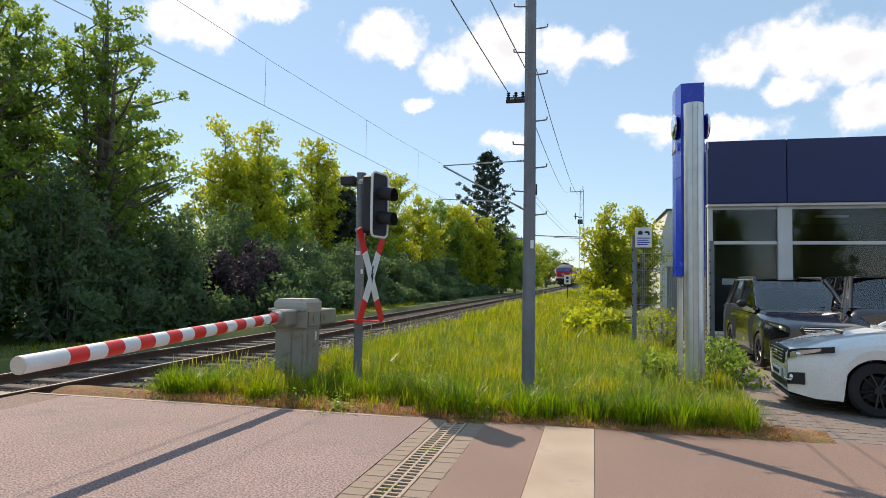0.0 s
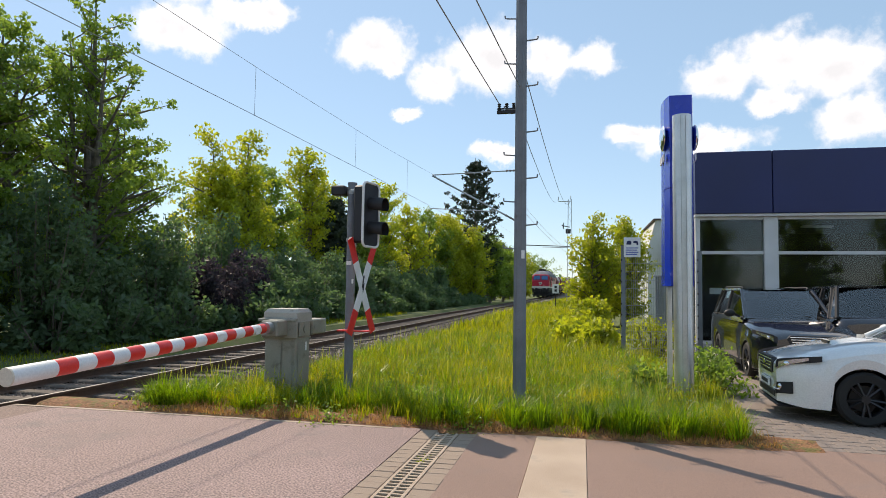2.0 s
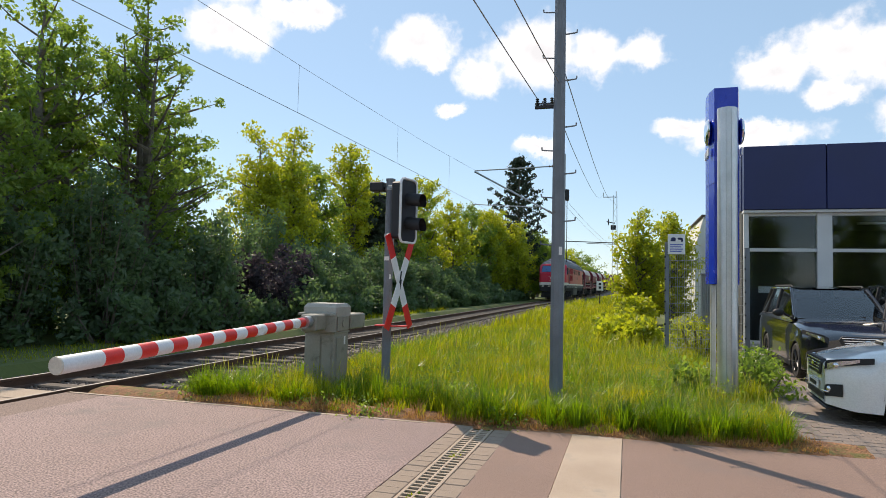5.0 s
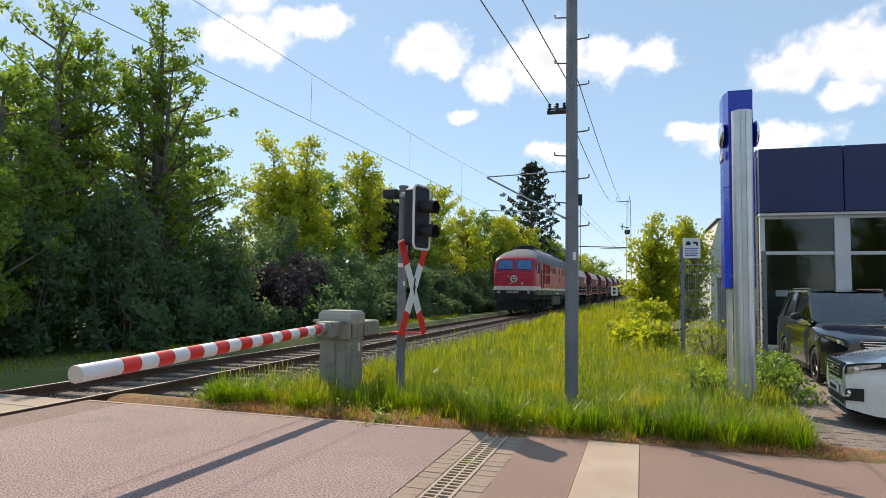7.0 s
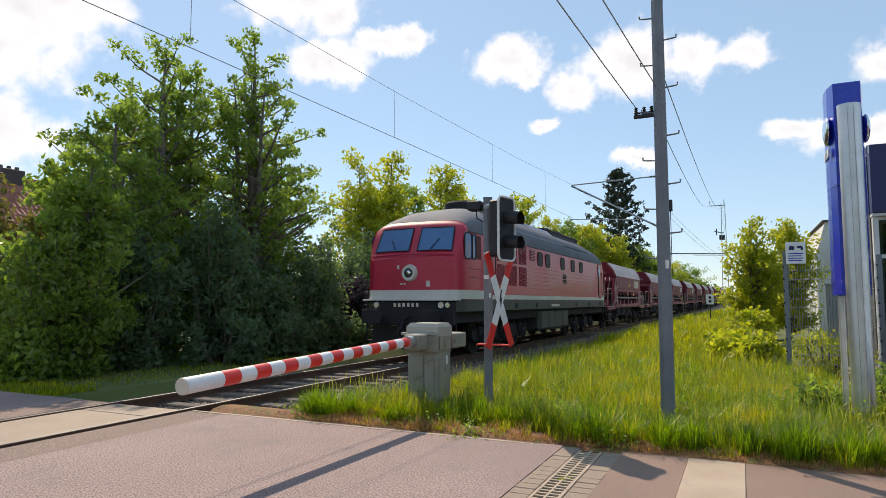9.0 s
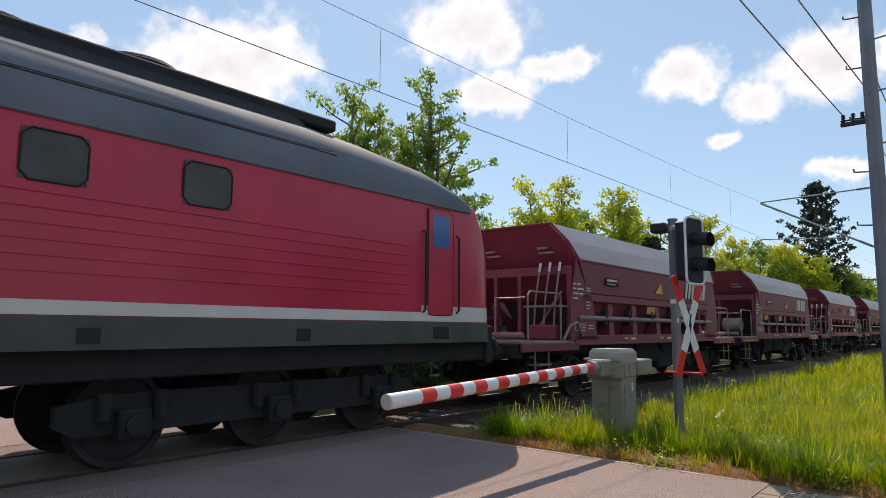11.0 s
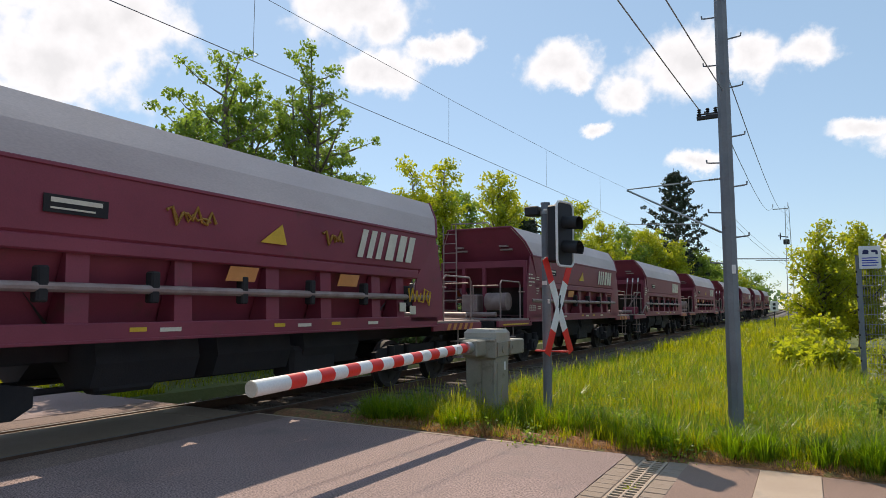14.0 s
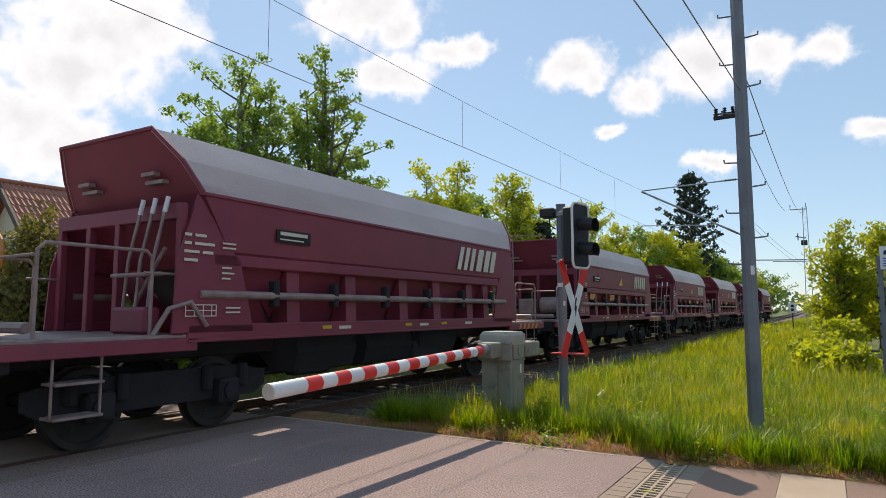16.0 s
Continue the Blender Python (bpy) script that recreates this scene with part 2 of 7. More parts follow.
M = dict(
    asphalt=mat("asphalt_pinkish", (0.25, 0.172, 0.158), (0.335, 0.235, 0.215), 0.7, 0.8, bump=0.8, fine=58, grain=0.95, spots=((0.19, 0.155, 0.145), 1.1, 0.55, 0.75)),
    asphalt_dark=mat("asphalt_patch", (0.20, 0.135, 0.11), (0.26, 0.18, 0.15), 1.2, 0.85, bump=0.6, fine=75, grain=0.7),
    forecourt=mat("asphalt_brown", (0.23, 0.148, 0.115), (0.28, 0.184, 0.146), 0.6, 0.85, bump=0.4, fine=90, grain=0.4, spots=((0.2, 0.155, 0.14), 0.9, 0.55, 0.8)),
    concrete=mat("pale_concrete", (0.40, 0.30, 0.22), (0.49, 0.38, 0.29), 1.5, 0.85, bump=0.3, fine=90, spots=((0.33, 0.28, 0.23), 3.0, 0.58, 0.75)),
    slab=mat("crossing_slab", (0.30, 0.225, 0.165), (0.39, 0.30, 0.225), 1.2, 0.8, bump=0.3, fine=90, spots=((0.24, 0.2, 0.16), 2.5, 0.6, 0.8)),
    brick=mat("paving_brick", (0.27, 0.20, 0.15), (0.37, 0.285, 0.22), 3, 0.88, bump=0.4, fine=90, island=0.6),
    earth=mat("earth", (0.18, 0.08, 0.036), (0.34, 0.165, 0.075), 5, 0.95, bump=1.0, fine=40, grain=0.5, spots=((0.16, 0.14, 0.04), 6, 0.5, 0.62)),
    ground=mat("meadow_ground", (0.07, 0.10, 0.02), (0.12, 0.14, 0.035), 0.35, 0.95, bump=0.8, fine=12, spots=((0.14, 0.10, 0.05), 1.5, 0.6, 0.75)),
    ballast=mat("ballast", (0.11, 0.085, 0.07), (0.22, 0.18, 0.155), 2, 0.9, bump=1.0, fine=18, island=0.7),
    rail_side=mat("rusty_rail", (0.08, 0.045, 0.03), (0.13, 0.075, 0.05), 6, 0.8, 0.3),
    rail_top=mat("bright_rail", (0.16, 0.14, 0.13), (0.24, 0.22, 0.21), 3, 0.55, 0.35, bump=0.05),
    sleeper=mat("sleeper", (0.085, 0.068, 0.055), (0.16, 0.13, 0.11), 3, 0.9, bump=0.5, island=0.5),
    galv=mat("galvanised_steel", (0.33, 0.35, 0.36), (0.45, 0.47, 0.48), 5, 0.5, 0.7, bump=0.1),
    pole_steel=mat("painted_pole_steel", (0.15, 0.165, 0.19), (0.22, 0.24, 0.265), 2.5, 0.6, 0.3, bump=0.15, spots=((0.13, 0.11, 0.10), 7, 0.62, 0.75)),
    grey_lid=mat("weathered_lid", (0.36, 0.345, 0.30), (0.46, 0.44, 0.39), 3, 0.75, bump=0.2, spots=((0.2, 0.18, 0.15), 6, 0.6, 0.76)),
    housing=mat("grey_green_housing", (0.25, 0.24, 0.20), (0.34, 0.325, 0.275), 3, 0.65, 0.1, bump=0.15, spots=((0.13, 0.11, 0.085), 5, 0.56, 0.74)),
    red=mat("signal_red", (0.70, 0.025, 0.02), (0.80, 0.04, 0.03), 6, 0.4, bump=0.03),
    white=mat("sign_white", (0.72, 0.72, 0.72), (0.82, 0.82, 0.82), 4, 0.45, bump=0.03),
    black=mat("matt_black", (0.012, 0.012, 0.014), (0.02, 0.02, 0.024), 5, 0.6, bump=0.05),
    rubber=mat("rubber", (0.015, 0.015, 0.015), (0.03, 0.03, 0.03), 8, 0.85),
    blue=mat("sign_blue", (0.006, 0.03, 0.42), (0.008, 0.04, 0.5), 3, 0.25, bump=0.0, coat=0.3),
    navy=mat("fascia_blue", (0.010, 0.016, 0.085), (0.014, 0.022, 0.11), 0.6, 0.45, bump=0.02),
    alu=mat("brushed_aluminium", (0.55, 0.56, 0.57), (0.68, 0.69, 0.7), 4, 0.38, 0.85, bump=0.05),
    chrome=mat("chrome", (0.75, 0.75, 0.76), (0.85, 0.85, 0.86), 4, 0.12, 1.0, bump=0),
    frame_white=mat("window_frame_white", (0.55, 0.56, 0.57), (0.64, 0.65, 0.66), 2, 0.5, bump=0.03),
    pane=glass("dark_window_glass", (0.62, 0.68, 0.68)),
    carglass=glass("car_glass", (0.5, 0.58, 0.64), ior=2.1),
    render_wall=mat("cream_render", (0.56, 0.50, 0.38), (0.64, 0.58, 0.46), 1.2, 0.9, bump=0.2),
    white_wall=mat("white_render", (0.62, 0.61, 0.57), (0.72, 0.71, 0.68), 1.2, 0.9, bump=0.2),
    grey_panel=mat("grey_sheet", (0.30, 0.32, 0.33), (0.38, 0.40, 0.41), 1.5, 0.6, 0.2, bump=0.1),
    rooftile=mat("clay_tile", (0.29, 0.105, 0.07), (0.42, 0.17, 0.115), 2.5, 0.75, bump=0.3, island=0.6),
    darktile=mat("dark_tile", (0.07, 0.05, 0.05), (0.11, 0.08, 0.08), 2.5, 0.7, bump=0.3, island=0.6),
    darkwood=mat("dark_wood", (0.05, 0.03, 0.022), (0.08, 0.05, 0.035), 4, 0.7, bump=0.3, stretch=(1, 1, 8)),
    bark=mat("bark", (0.10, 0.085, 0.065), (0.20, 0.17, 0.13), 6, 0.95, bump=1.0, fine=25),
    leaf=mat("leaf_green", (0.075, 0.128, 0.028), (0.215, 0.285, 0.055), 0.5, 0.45, bump=0.0, island=0.6, translucent=(2.3, 2.35, 1.2)),
    leaf_yellow=mat("leaf_yellow_green", (0.13, 0.19, 0.016), (0.37, 0.39, 0.035), 0.5, 0.5, bump=0.0, island=0.6, translucent=(2.5, 2.3, 1.0)),
    # green leaf with undergrowth shade in its colour; raised blue stands for haze
    leaf_dark=mat("leaf_dark", (0.072, 0.120, 0.074), (0.130, 0.195, 0.096), 0.5, 0.6, bump=0.0, island=0.6, translucent=(1.5, 1.6, 0.9)),
    leaf_purple=mat("leaf_purple", (0.028, 0.028, 0.033), (0.044, 0.042, 0.048), 0.5, 0.5, bump=0.0, island=0.6, translucent=(1.4, 1.1, 1.3)),
    needle=mat("spruce_needle", (0.03, 0.045, 0.025), (0.05, 0.07, 0.038), 0.5, 0.65, bump=0.0, island=0.6),
    thuja=mat("thuja", (0.10, 0.11, 0.034), (0.19, 0.175, 0.055), 0.6, 0.65, bump=0.0, island=0.6, translucent=(1.5, 1.4, 0.8)),
    grass=mat("grass_blade", (0.07, 0.115, 0.005), (0.285, 0.335, 0.011), 0.9, 0.42, bump=0.0, island=0.75, spots=((0.36, 0.34, 0.015), 0.7, 0.52, 0.70), translucent=(2.4, 2.1, 0.6)),
    grass_green=mat("lush_grass", (0.05, 0.105, 0.006), (0.17, 0.255, 0.012), 1.4, 0.4, bump=0.0, island=0.7, translucent=(2.2, 2.2, 0.6)),
    paving=mat("grey_paving", (0.21, 0.165, 0.14), (0.29, 0.235, 0.2), 1.2, 0.88, bump=0.4, fine=90, island=0.5, spots=((0.14, 0.125, 0.11), 1.5, 0.55, 0.75)),
    straw=mat("straw", (0.34, 0.17, 0.06), (0.46, 0.31, 0.12), 1.0, 0.7, bump=0.0, island=0.6, translucent=(1.3, 1.2, 0.9)),
    straw_green=mat("seed_head", (0.22, 0.26, 0.03), (0.38, 0.37, 0.08), 1.0, 0.6, bump=0.0, island=0.7, translucent=(1.6, 1.5, 0.8)),
    loco_red=mat("locomotive_red", (0.45, 0.010, 0.040), (0.55, 0.018, 0.055), 0.9, 0.38, bump=0.03, coat=0.15, spots=((0.25, 0.03, 0.03), 1.6, 0.6, 0.85)),
    loco_hatch=mat("grey_roof_panel", (0.20, 0.22, 0.27), (0.27, 0.29, 0.34), 1.1, 0.6, bump=0.05, spots=((0.13, 0.13, 0.14), 2.0, 0.6, 0.8)),
    # body red darkened to the tone of a shaded recess
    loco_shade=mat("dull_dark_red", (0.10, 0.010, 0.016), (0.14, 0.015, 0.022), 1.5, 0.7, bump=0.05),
    loco_roof=mat("locomotive_roof_grey", (0.10, 0.11, 0.135), (0.155, 0.165, 0.195), 0.9, 0.8, bump=0.05, spots=((0.1, 0.1, 0.1), 2.2, 0.58, 0.8)),
    loco_stripe=mat("pale_stripe", (0.58, 0.55, 0.50), (0.68, 0.65, 0.60), 1.5, 0.5, bump=0.03),
    loco_sill=mat("sill_grey_green", (0.045, 0.048, 0.044), (0.08, 0.083, 0.072), 1.5, 0.6, bump=0.1),
    running=mat("running_gear", (0.013, 0.013, 0.017), (0.03, 0.027, 0.028), 2.2, 0.9, 0.0, bump=0.3),
    wheel_steel=mat("wheel_steel", (0.026, 0.022, 0.021), (0.05, 0.043, 0.04), 3, 0.8, 0.1),
    wagon_red=mat("wagon_oxide_red", (0.195, 0.027, 0.052), (0.265, 0.045, 0.073), 0.8, 0.55, bump=0.06, spots=((0.14, 0.045, 0.045), 2.2, 0.58, 0.8)),
    wagon_top=mat("dusty_wagon_top", (0.46, 0.36, 0.345), (0.62, 0.51, 0.485), 0.9, 0.6, bump=0.08, spots=((0.30, 0.17, 0.18), 1.5, 0.60, 0.74), stretch=(1, 0.35, 1)),
    wagon_grey=mat("worn_handrail", (0.24, 0.16, 0.15), (0.36, 0.28, 0.26), 4, 0.6, 0.2),
    wagon_pale=mat("cream_lettering", (0.62, 0.56, 0.46), (0.70, 0.64, 0.54), 4, 0.6, bump=0.03),
    yellow=mat("yellow_paint", (0.62, 0.36, 0.02), (0.72, 0.45, 0.04), 4, 0.55, bump=0.03),
    mustard=mat("faded_ochre_paint", (0.30, 0.15, 0.02), (0.38, 0.2, 0.03), 4, 0.6, bump=0.03),
    wire=mat("weathered_wire", (0.26, 0.27, 0.28), (0.34, 0.35, 0.36), 4, 0.6, 0.3, bump=0),
    lamp_silver=mat("lamp_reflector", (0.42, 0.44, 0.47), (0.75, 0.77, 0.8), 14, 0.12, 0.8, bump=0.0),
    orange=mat("orange_paint", (0.55, 0.20, 0.05), (0.62, 0.25, 0.07), 4, 0.55, bump=0.03),
    car_black=mat("black_car_paint", (0.008, 0.009, 0.014), (0.012, 0.013, 0.02), 2, 0.18, 0.2, bump=0.0, coat=1.0, rough_var=0.03),
    car_white=mat("white_car_paint", (0.74, 0.74, 0.73), (0.80, 0.80, 0.79), 2, 0.25, bump=0.0, coat=1.0, rough_var=0.03),
    tyre=mat("tyre", (0.012, 0.012, 0.012), (0.022, 0.022, 0.022), 6, 0.8),
    rim=mat("dark_rim", (0.03, 0.03, 0.033), (0.05, 0.05, 0.055), 5, 0.35, 0.7, bump=0),
    lens=glass("lamp_lens", (0.9, 0.92, 0.95)),
    cabglass=mat("blue_cab_glass", (0.05, 0.13, 0.30), (0.07, 0.17, 0.36), 1.0, 0.12, bump=0, coat=0.0, rough_var=0.02),
    headlight=glow("headlight_glow", (0.6, 0.42, 0.28), 0.08),
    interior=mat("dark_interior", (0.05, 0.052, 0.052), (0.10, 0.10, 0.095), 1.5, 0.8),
)


# ---------------------------------------------------------------- mesh helpers
class Mesh:
    """Collects vertices and faces of one part."""

    def __init__(self):
        self.v, self.f = [], []

    def add(self, v, f):
        n = len(self.v)
        self.v += [tuple(p) for p in v]
        self.f += [tuple(i + n for i in q) for q in f]
        return self

    def box(self, x0, y0, z0, x1, y1, z1, b=0.0, m=None):
        """A box, with its edges chamfered by b."""
        b = min(b, abs(x1 - x0) * 0.45, abs(y1 - y0) * 0.45, abs(z1 - z0) * 0.45)
        if b <= 0:
            v = [(x, y, z) for x in (x0, x1) for y in (y0, y1) for z in (z0, z1)]
            f = [(0, 1, 3, 2), (4, 6, 7, 5), (0, 4, 5, 1), (2, 3, 7, 6), (0, 2, 6, 4), (1, 5, 7, 3)]
        else:
            v, idx = [], {}
            lo, hi = (x0, y0, z0), (x1, y1, z1)
            for sx in (0, 1):
                for sy in (0, 1):
                    for sz in (0, 1):
                        s = (sx, sy, sz)
                        for k in range(3):
                            p = [(hi[i] if s[i] else lo[i]) if i == k else ((hi[i] - b) if s[i] else (lo[i] + b)) for i in range(3)]
                            idx[(s, k)] = len(v)
                            v.append(p)
            f = []
            for k in range(3):
                i, j = (k + 1) % 3, (k + 2) % 3
                for side in (0, 1):
                    q = []
                    for a, c in ((0, 0), (1, 0), (1, 1), (0, 1)):
                        s = [0, 0, 0]
                        s[k], s[i], s[j] = side, a, c
                        q.append(idx[(tuple(s), k)])
                    f.append(tuple(q if side else q[::-1]))
            for k in range(3):
                i, j = (k + 1) % 3, (k + 2) % 3
                for a in (0, 1):
                    for c in (0, 1):
                        s0, s1 = [0, 0, 0], [0, 0, 0]
                        s0[k], s1[k] = 0, 1
                        s0[i] = s1[i] = a
                        s0[j] = s1[j] = c
                        q = (idx[(tuple(s0), i)], idx[(tuple(s0), j)], idx[(tuple(s1), j)], idx[(tuple(s1), i)])
                        f.append(q if a == c else q[::-1])
            for s in [(a, c, d) for a in (0, 1) for c in (0, 1) for d in (0, 1)]:
                q = (idx[(s, 0)], idx[(s, 1)], idx[(s, 2)])
                f.append(q if sum(s) % 2 else q[::-1])
        if m is not None:
            v = [m @ Vector(p) for p in v]
        return self.add(v, f)

    def tube(self, pts, r, n=8, cap=True):
        """A round bar through the points; r is one radius or one for each point."""
        pts = [Vector(p) for p in pts]
        rs = r if isinstance(r, (list, tuple)) else [r] * len(pts)
        v, f = [], []
        ref = None
        for i, p in enumerate(pts):
            d = (pts[min(i + 1, len(pts) - 1)] - pts[max(i - 1, 0)]).normalized()
            if ref is None:
                ref = d.orthogonal().normalized()
            ref = (ref - d * ref.dot(d)).normalized()
            o = d.cross(ref)
            for k in range(n):
                a = 2 * math.pi * k / n
                v.append(p + (ref * math.cos(a) + o * math.sin(a)) * rs[i])
        for i in range(len(pts) - 1):
            for k in range(n):
                k2 = (k + 1) % n
                f.append((i * n + k, i * n + k2, (i + 1) * n + k2, (i + 1) * n + k))
        if cap:
            f.append(tuple(range(n))[::-1])
            f.append(tuple(range((len(pts) - 1) * n, len(pts) * n)))
        return self.add(v, f)

    def prism(self, poly, lo, hi, axis="x"):
        """A flat polygon given in the two other axes, drawn out from lo to hi."""
        n = len(poly)
        put = {"x": lambda a, b, c: (c, a, b), "y": lambda a, b, c: (a, c, b), "z": lambda a, b, c: (a, b, c)}[axis]
        v = [put(a, b, lo) for a, b in poly] + [put(a, b, hi) for a, b in poly]
        f = [tuple(range(n))[::-1], tuple(range(n, 2 * n))] + [(i, (i + 1) % n, n + (i + 1) % n, n + i) for i in range(n)]
        return self.add(v, f)

    def loft(self, rings, closed=False, caps=False):
        n = len(rings[0])
        v = [p for r in rings for p in r]
        f = []
        for i in range(len(rings) - 1):
            for k in range(n if closed else n - 1):
                k2 = (k + 1) % n
                f.append((i * n + k, i * n + k2, (i + 1) * n + k2, (i + 1) * n + k))
        if caps:
            f.append(tuple(range(n))[::-1])
            f.append(tuple(range((len(rings) - 1) * n, len(rings) * n)))
        return self.add(v, f)

    def disc(self, c, axis, r, depth, n=24, r2=None):
        a = Vector(axis).normalized()
        return self.tube([Vector(c), Vector(c) + a * depth], [r, r if r2 is None else r2], n)

    def ball(self, c, rx, ry, rz, n=12, m=8):
        rings = []
        for i in range(m + 1):
            t = math.pi * i / m
            rings.append([(c[0] + rx * math.sin(t) * math.cos(2 * math.pi * k / n), c[1] + ry * math.sin(t) * math.sin(2 * math.pi * k / n), c[2] + rz * math.cos(t)) for k in range(n)])
        return self.loft(rings, closed=True)

    def data(self, name, material, smooth=False):
        me = bpy.data.meshes.new(name)
        me.from_pydata(self.v, [], self.f)
        bm = bmesh.new()
        bm.from_mesh(me)
        bmesh.ops.recalc_face_normals(bm, faces=bm.faces)
        bm.to_mesh(me)
        bm.free()
        if smooth:
            me.polygons.foreach_set("use_smooth", [True] * len(me.polygons))
            me.set_sharp_from_angle(angle=radians(38))
        me.materials.append(material)
        return me


def part(name, mesh, material, parent, label="", smooth=False, at=None):
    ob = new(name, mesh.data(name, material, smooth))
    ob.parent = parent
    if at is not None:
        ob.matrix_basis = at
    if label:
        ob["label"] = label
    return ob


def empty(name, m=None):
    ob = new(name)
    ob.empty_display_size = 0.2
    if m is not None:
        ob.matrix_basis = m
    return ob


def raw(name, v, f, material, parent=None):
    """A large mesh straight from arrays."""
    me = bpy.data.meshes.new(name)
    me.from_pydata(v, [], f)
    me.materials.append(material)
    ob = new(name, me)
    ob.parent = parent
    return ob


def line_x(y):
    y = max(20.0, y)
    return -8.2 + (0.000265 * (y - 20) ** 2 if y < 60 else 0.424 + 0.0212 * (y - 60))


def line_z(y):
    return 0.00004 * max(0.0, y - 20) ** 2


def line_turn(y):
    return -math.degrees(math.atan(2 * 0.000265 * max(0.0, min(y, 60) - 20)))



# ---------------------------------------------------------------- ground, road, track
ROAD_EDGE = 7.15


def structure():
    g = Mesh()
    ys = [-2500, -300, -60, -8.6, 7.1, 8.4, 9.6, 12, 20, 30, 40, 50, 60, 80, 100, 120, 150, 240, 400, 2500]
    rings = []
    for y in ys:
        c = line_x(min(y, 240))
        cut = -0.45 if -300 < y <= 240 else -0.06
        b = 0.5 if y > 9 else 0.0
        row = [(x, -0.06) for x in (-2500, -300, -60, -24)] + [(c - 2.5, -0.06), (c - 2.1, cut), (c + 2.1 + b, cut), (c + 2.5 + b, -0.06)] + [(x, -0.06) for x in (14, 60, 300, 2500)]
        rings.append([(x, y, z) for x, z in row])
    ob = new("ground", g.loft(rings).data("ground", M["ground"]))
    tagged(ob, "green meadow ground reaching to the horizon", "ground", kind="structure")

    r = Mesh()
    r.box(-60, -8.5, -0.3, -9.72, ROAD_EDGE, 0.0)
    r.box(-6.62, -8.5, -0.3, -1.772, ROAD_EDGE, 0.0)
    road = new("road", r.data("road", M["asphalt"]))
    tagged(road, "pinkish grey worn asphalt road over the level crossing", "road", kind="structure")
    s = Mesh()
    s.box(-7.30, -8.5, -0.3, -6.63, ROAD_EDGE - 0.02, -0.004, 0.004)
    s.box(-9.71, -8.5, -0.3, -9.10, ROAD_EDGE - 0.02, -0.004, 0.004)
    tagged(new("road_strip", s.data("road_strip", M["asphalt_dark"])), "darker asphalt strips along the rails", "road", kind="structure")
    c = Mesh()
    y = -8.5
    while y < ROAD_EDGE - 0.3:
        c.box(-8.88, y + 0.006, -0.3, -7.52, min(y + 2.99, ROAD_EDGE - 0.05), -0.006, 0.012)
        y += 3.0
    tagged(new("crossing_slab", c.data("crossing_slab", M["slab"])), "tan concrete slabs between the rails at the crossing", "paving", kind="structure")
    f = Mesh()
    f.box(-1.77, -8.5, -0.3, -1.132, -2.51, -0.002)
    f.box(-1.13, -8.5, -0.3, -0.475, ROAD_EDGE, -0.002)
    f.box(0.055, -8.5, -0.3, 1.98, ROAD_EDGE - 0.02, -0.002)
    f.box(1.98, -8.5, -0.3, 60, ROAD_EDGE + 0.12, -0.002)
    tagged(new("pavement", f.data("pavement", M["forecourt"])), "brownish smooth asphalt beside the drain channel", "pavement", kind="structure")
    k = Mesh()
    y = -8.5
    while y < ROAD_EDGE:
        k.box(-0.472, y, -0.3, 0.052, min(y + 3.9, ROAD_EDGE - 0.01), 0.002, 0.006)
        y += 3.904
    tagged(new("concrete_strip", k.data("concrete_strip", M["concrete"])), "pale concrete strip across the road", "paving", kind="structure")
    # a thin white line along the road's edge
    w = Mesh()
    w.box(-7.25, 7.06, 0.0, -2.1, 7.115, 0.004)
    tagged(new("edge_line", w.data("edge_line", M["concrete"])), "faded pale line along the road edge", "road marking", kind="structure")
    e = Mesh()
    rng = random.Random(5)
    n = 40
    rings = []
    for j in range(6):
        rings.append([(-7.0 + 9.4 * i / n, 7.12 + 0.12 * j + rng.uniform(-0.03, 0.03), (-0.03, 0.015, 0.04, 0.05, 0.04, -0.05)[j] + rng.uniform(-0.012, 0.012)) for i in range(n + 1)])
    tagged(new("verge_earth", e.loft(rings).data("verge_earth", M["earth"], True)), "reddish bare earth along the verge", "soil", kind="structure")


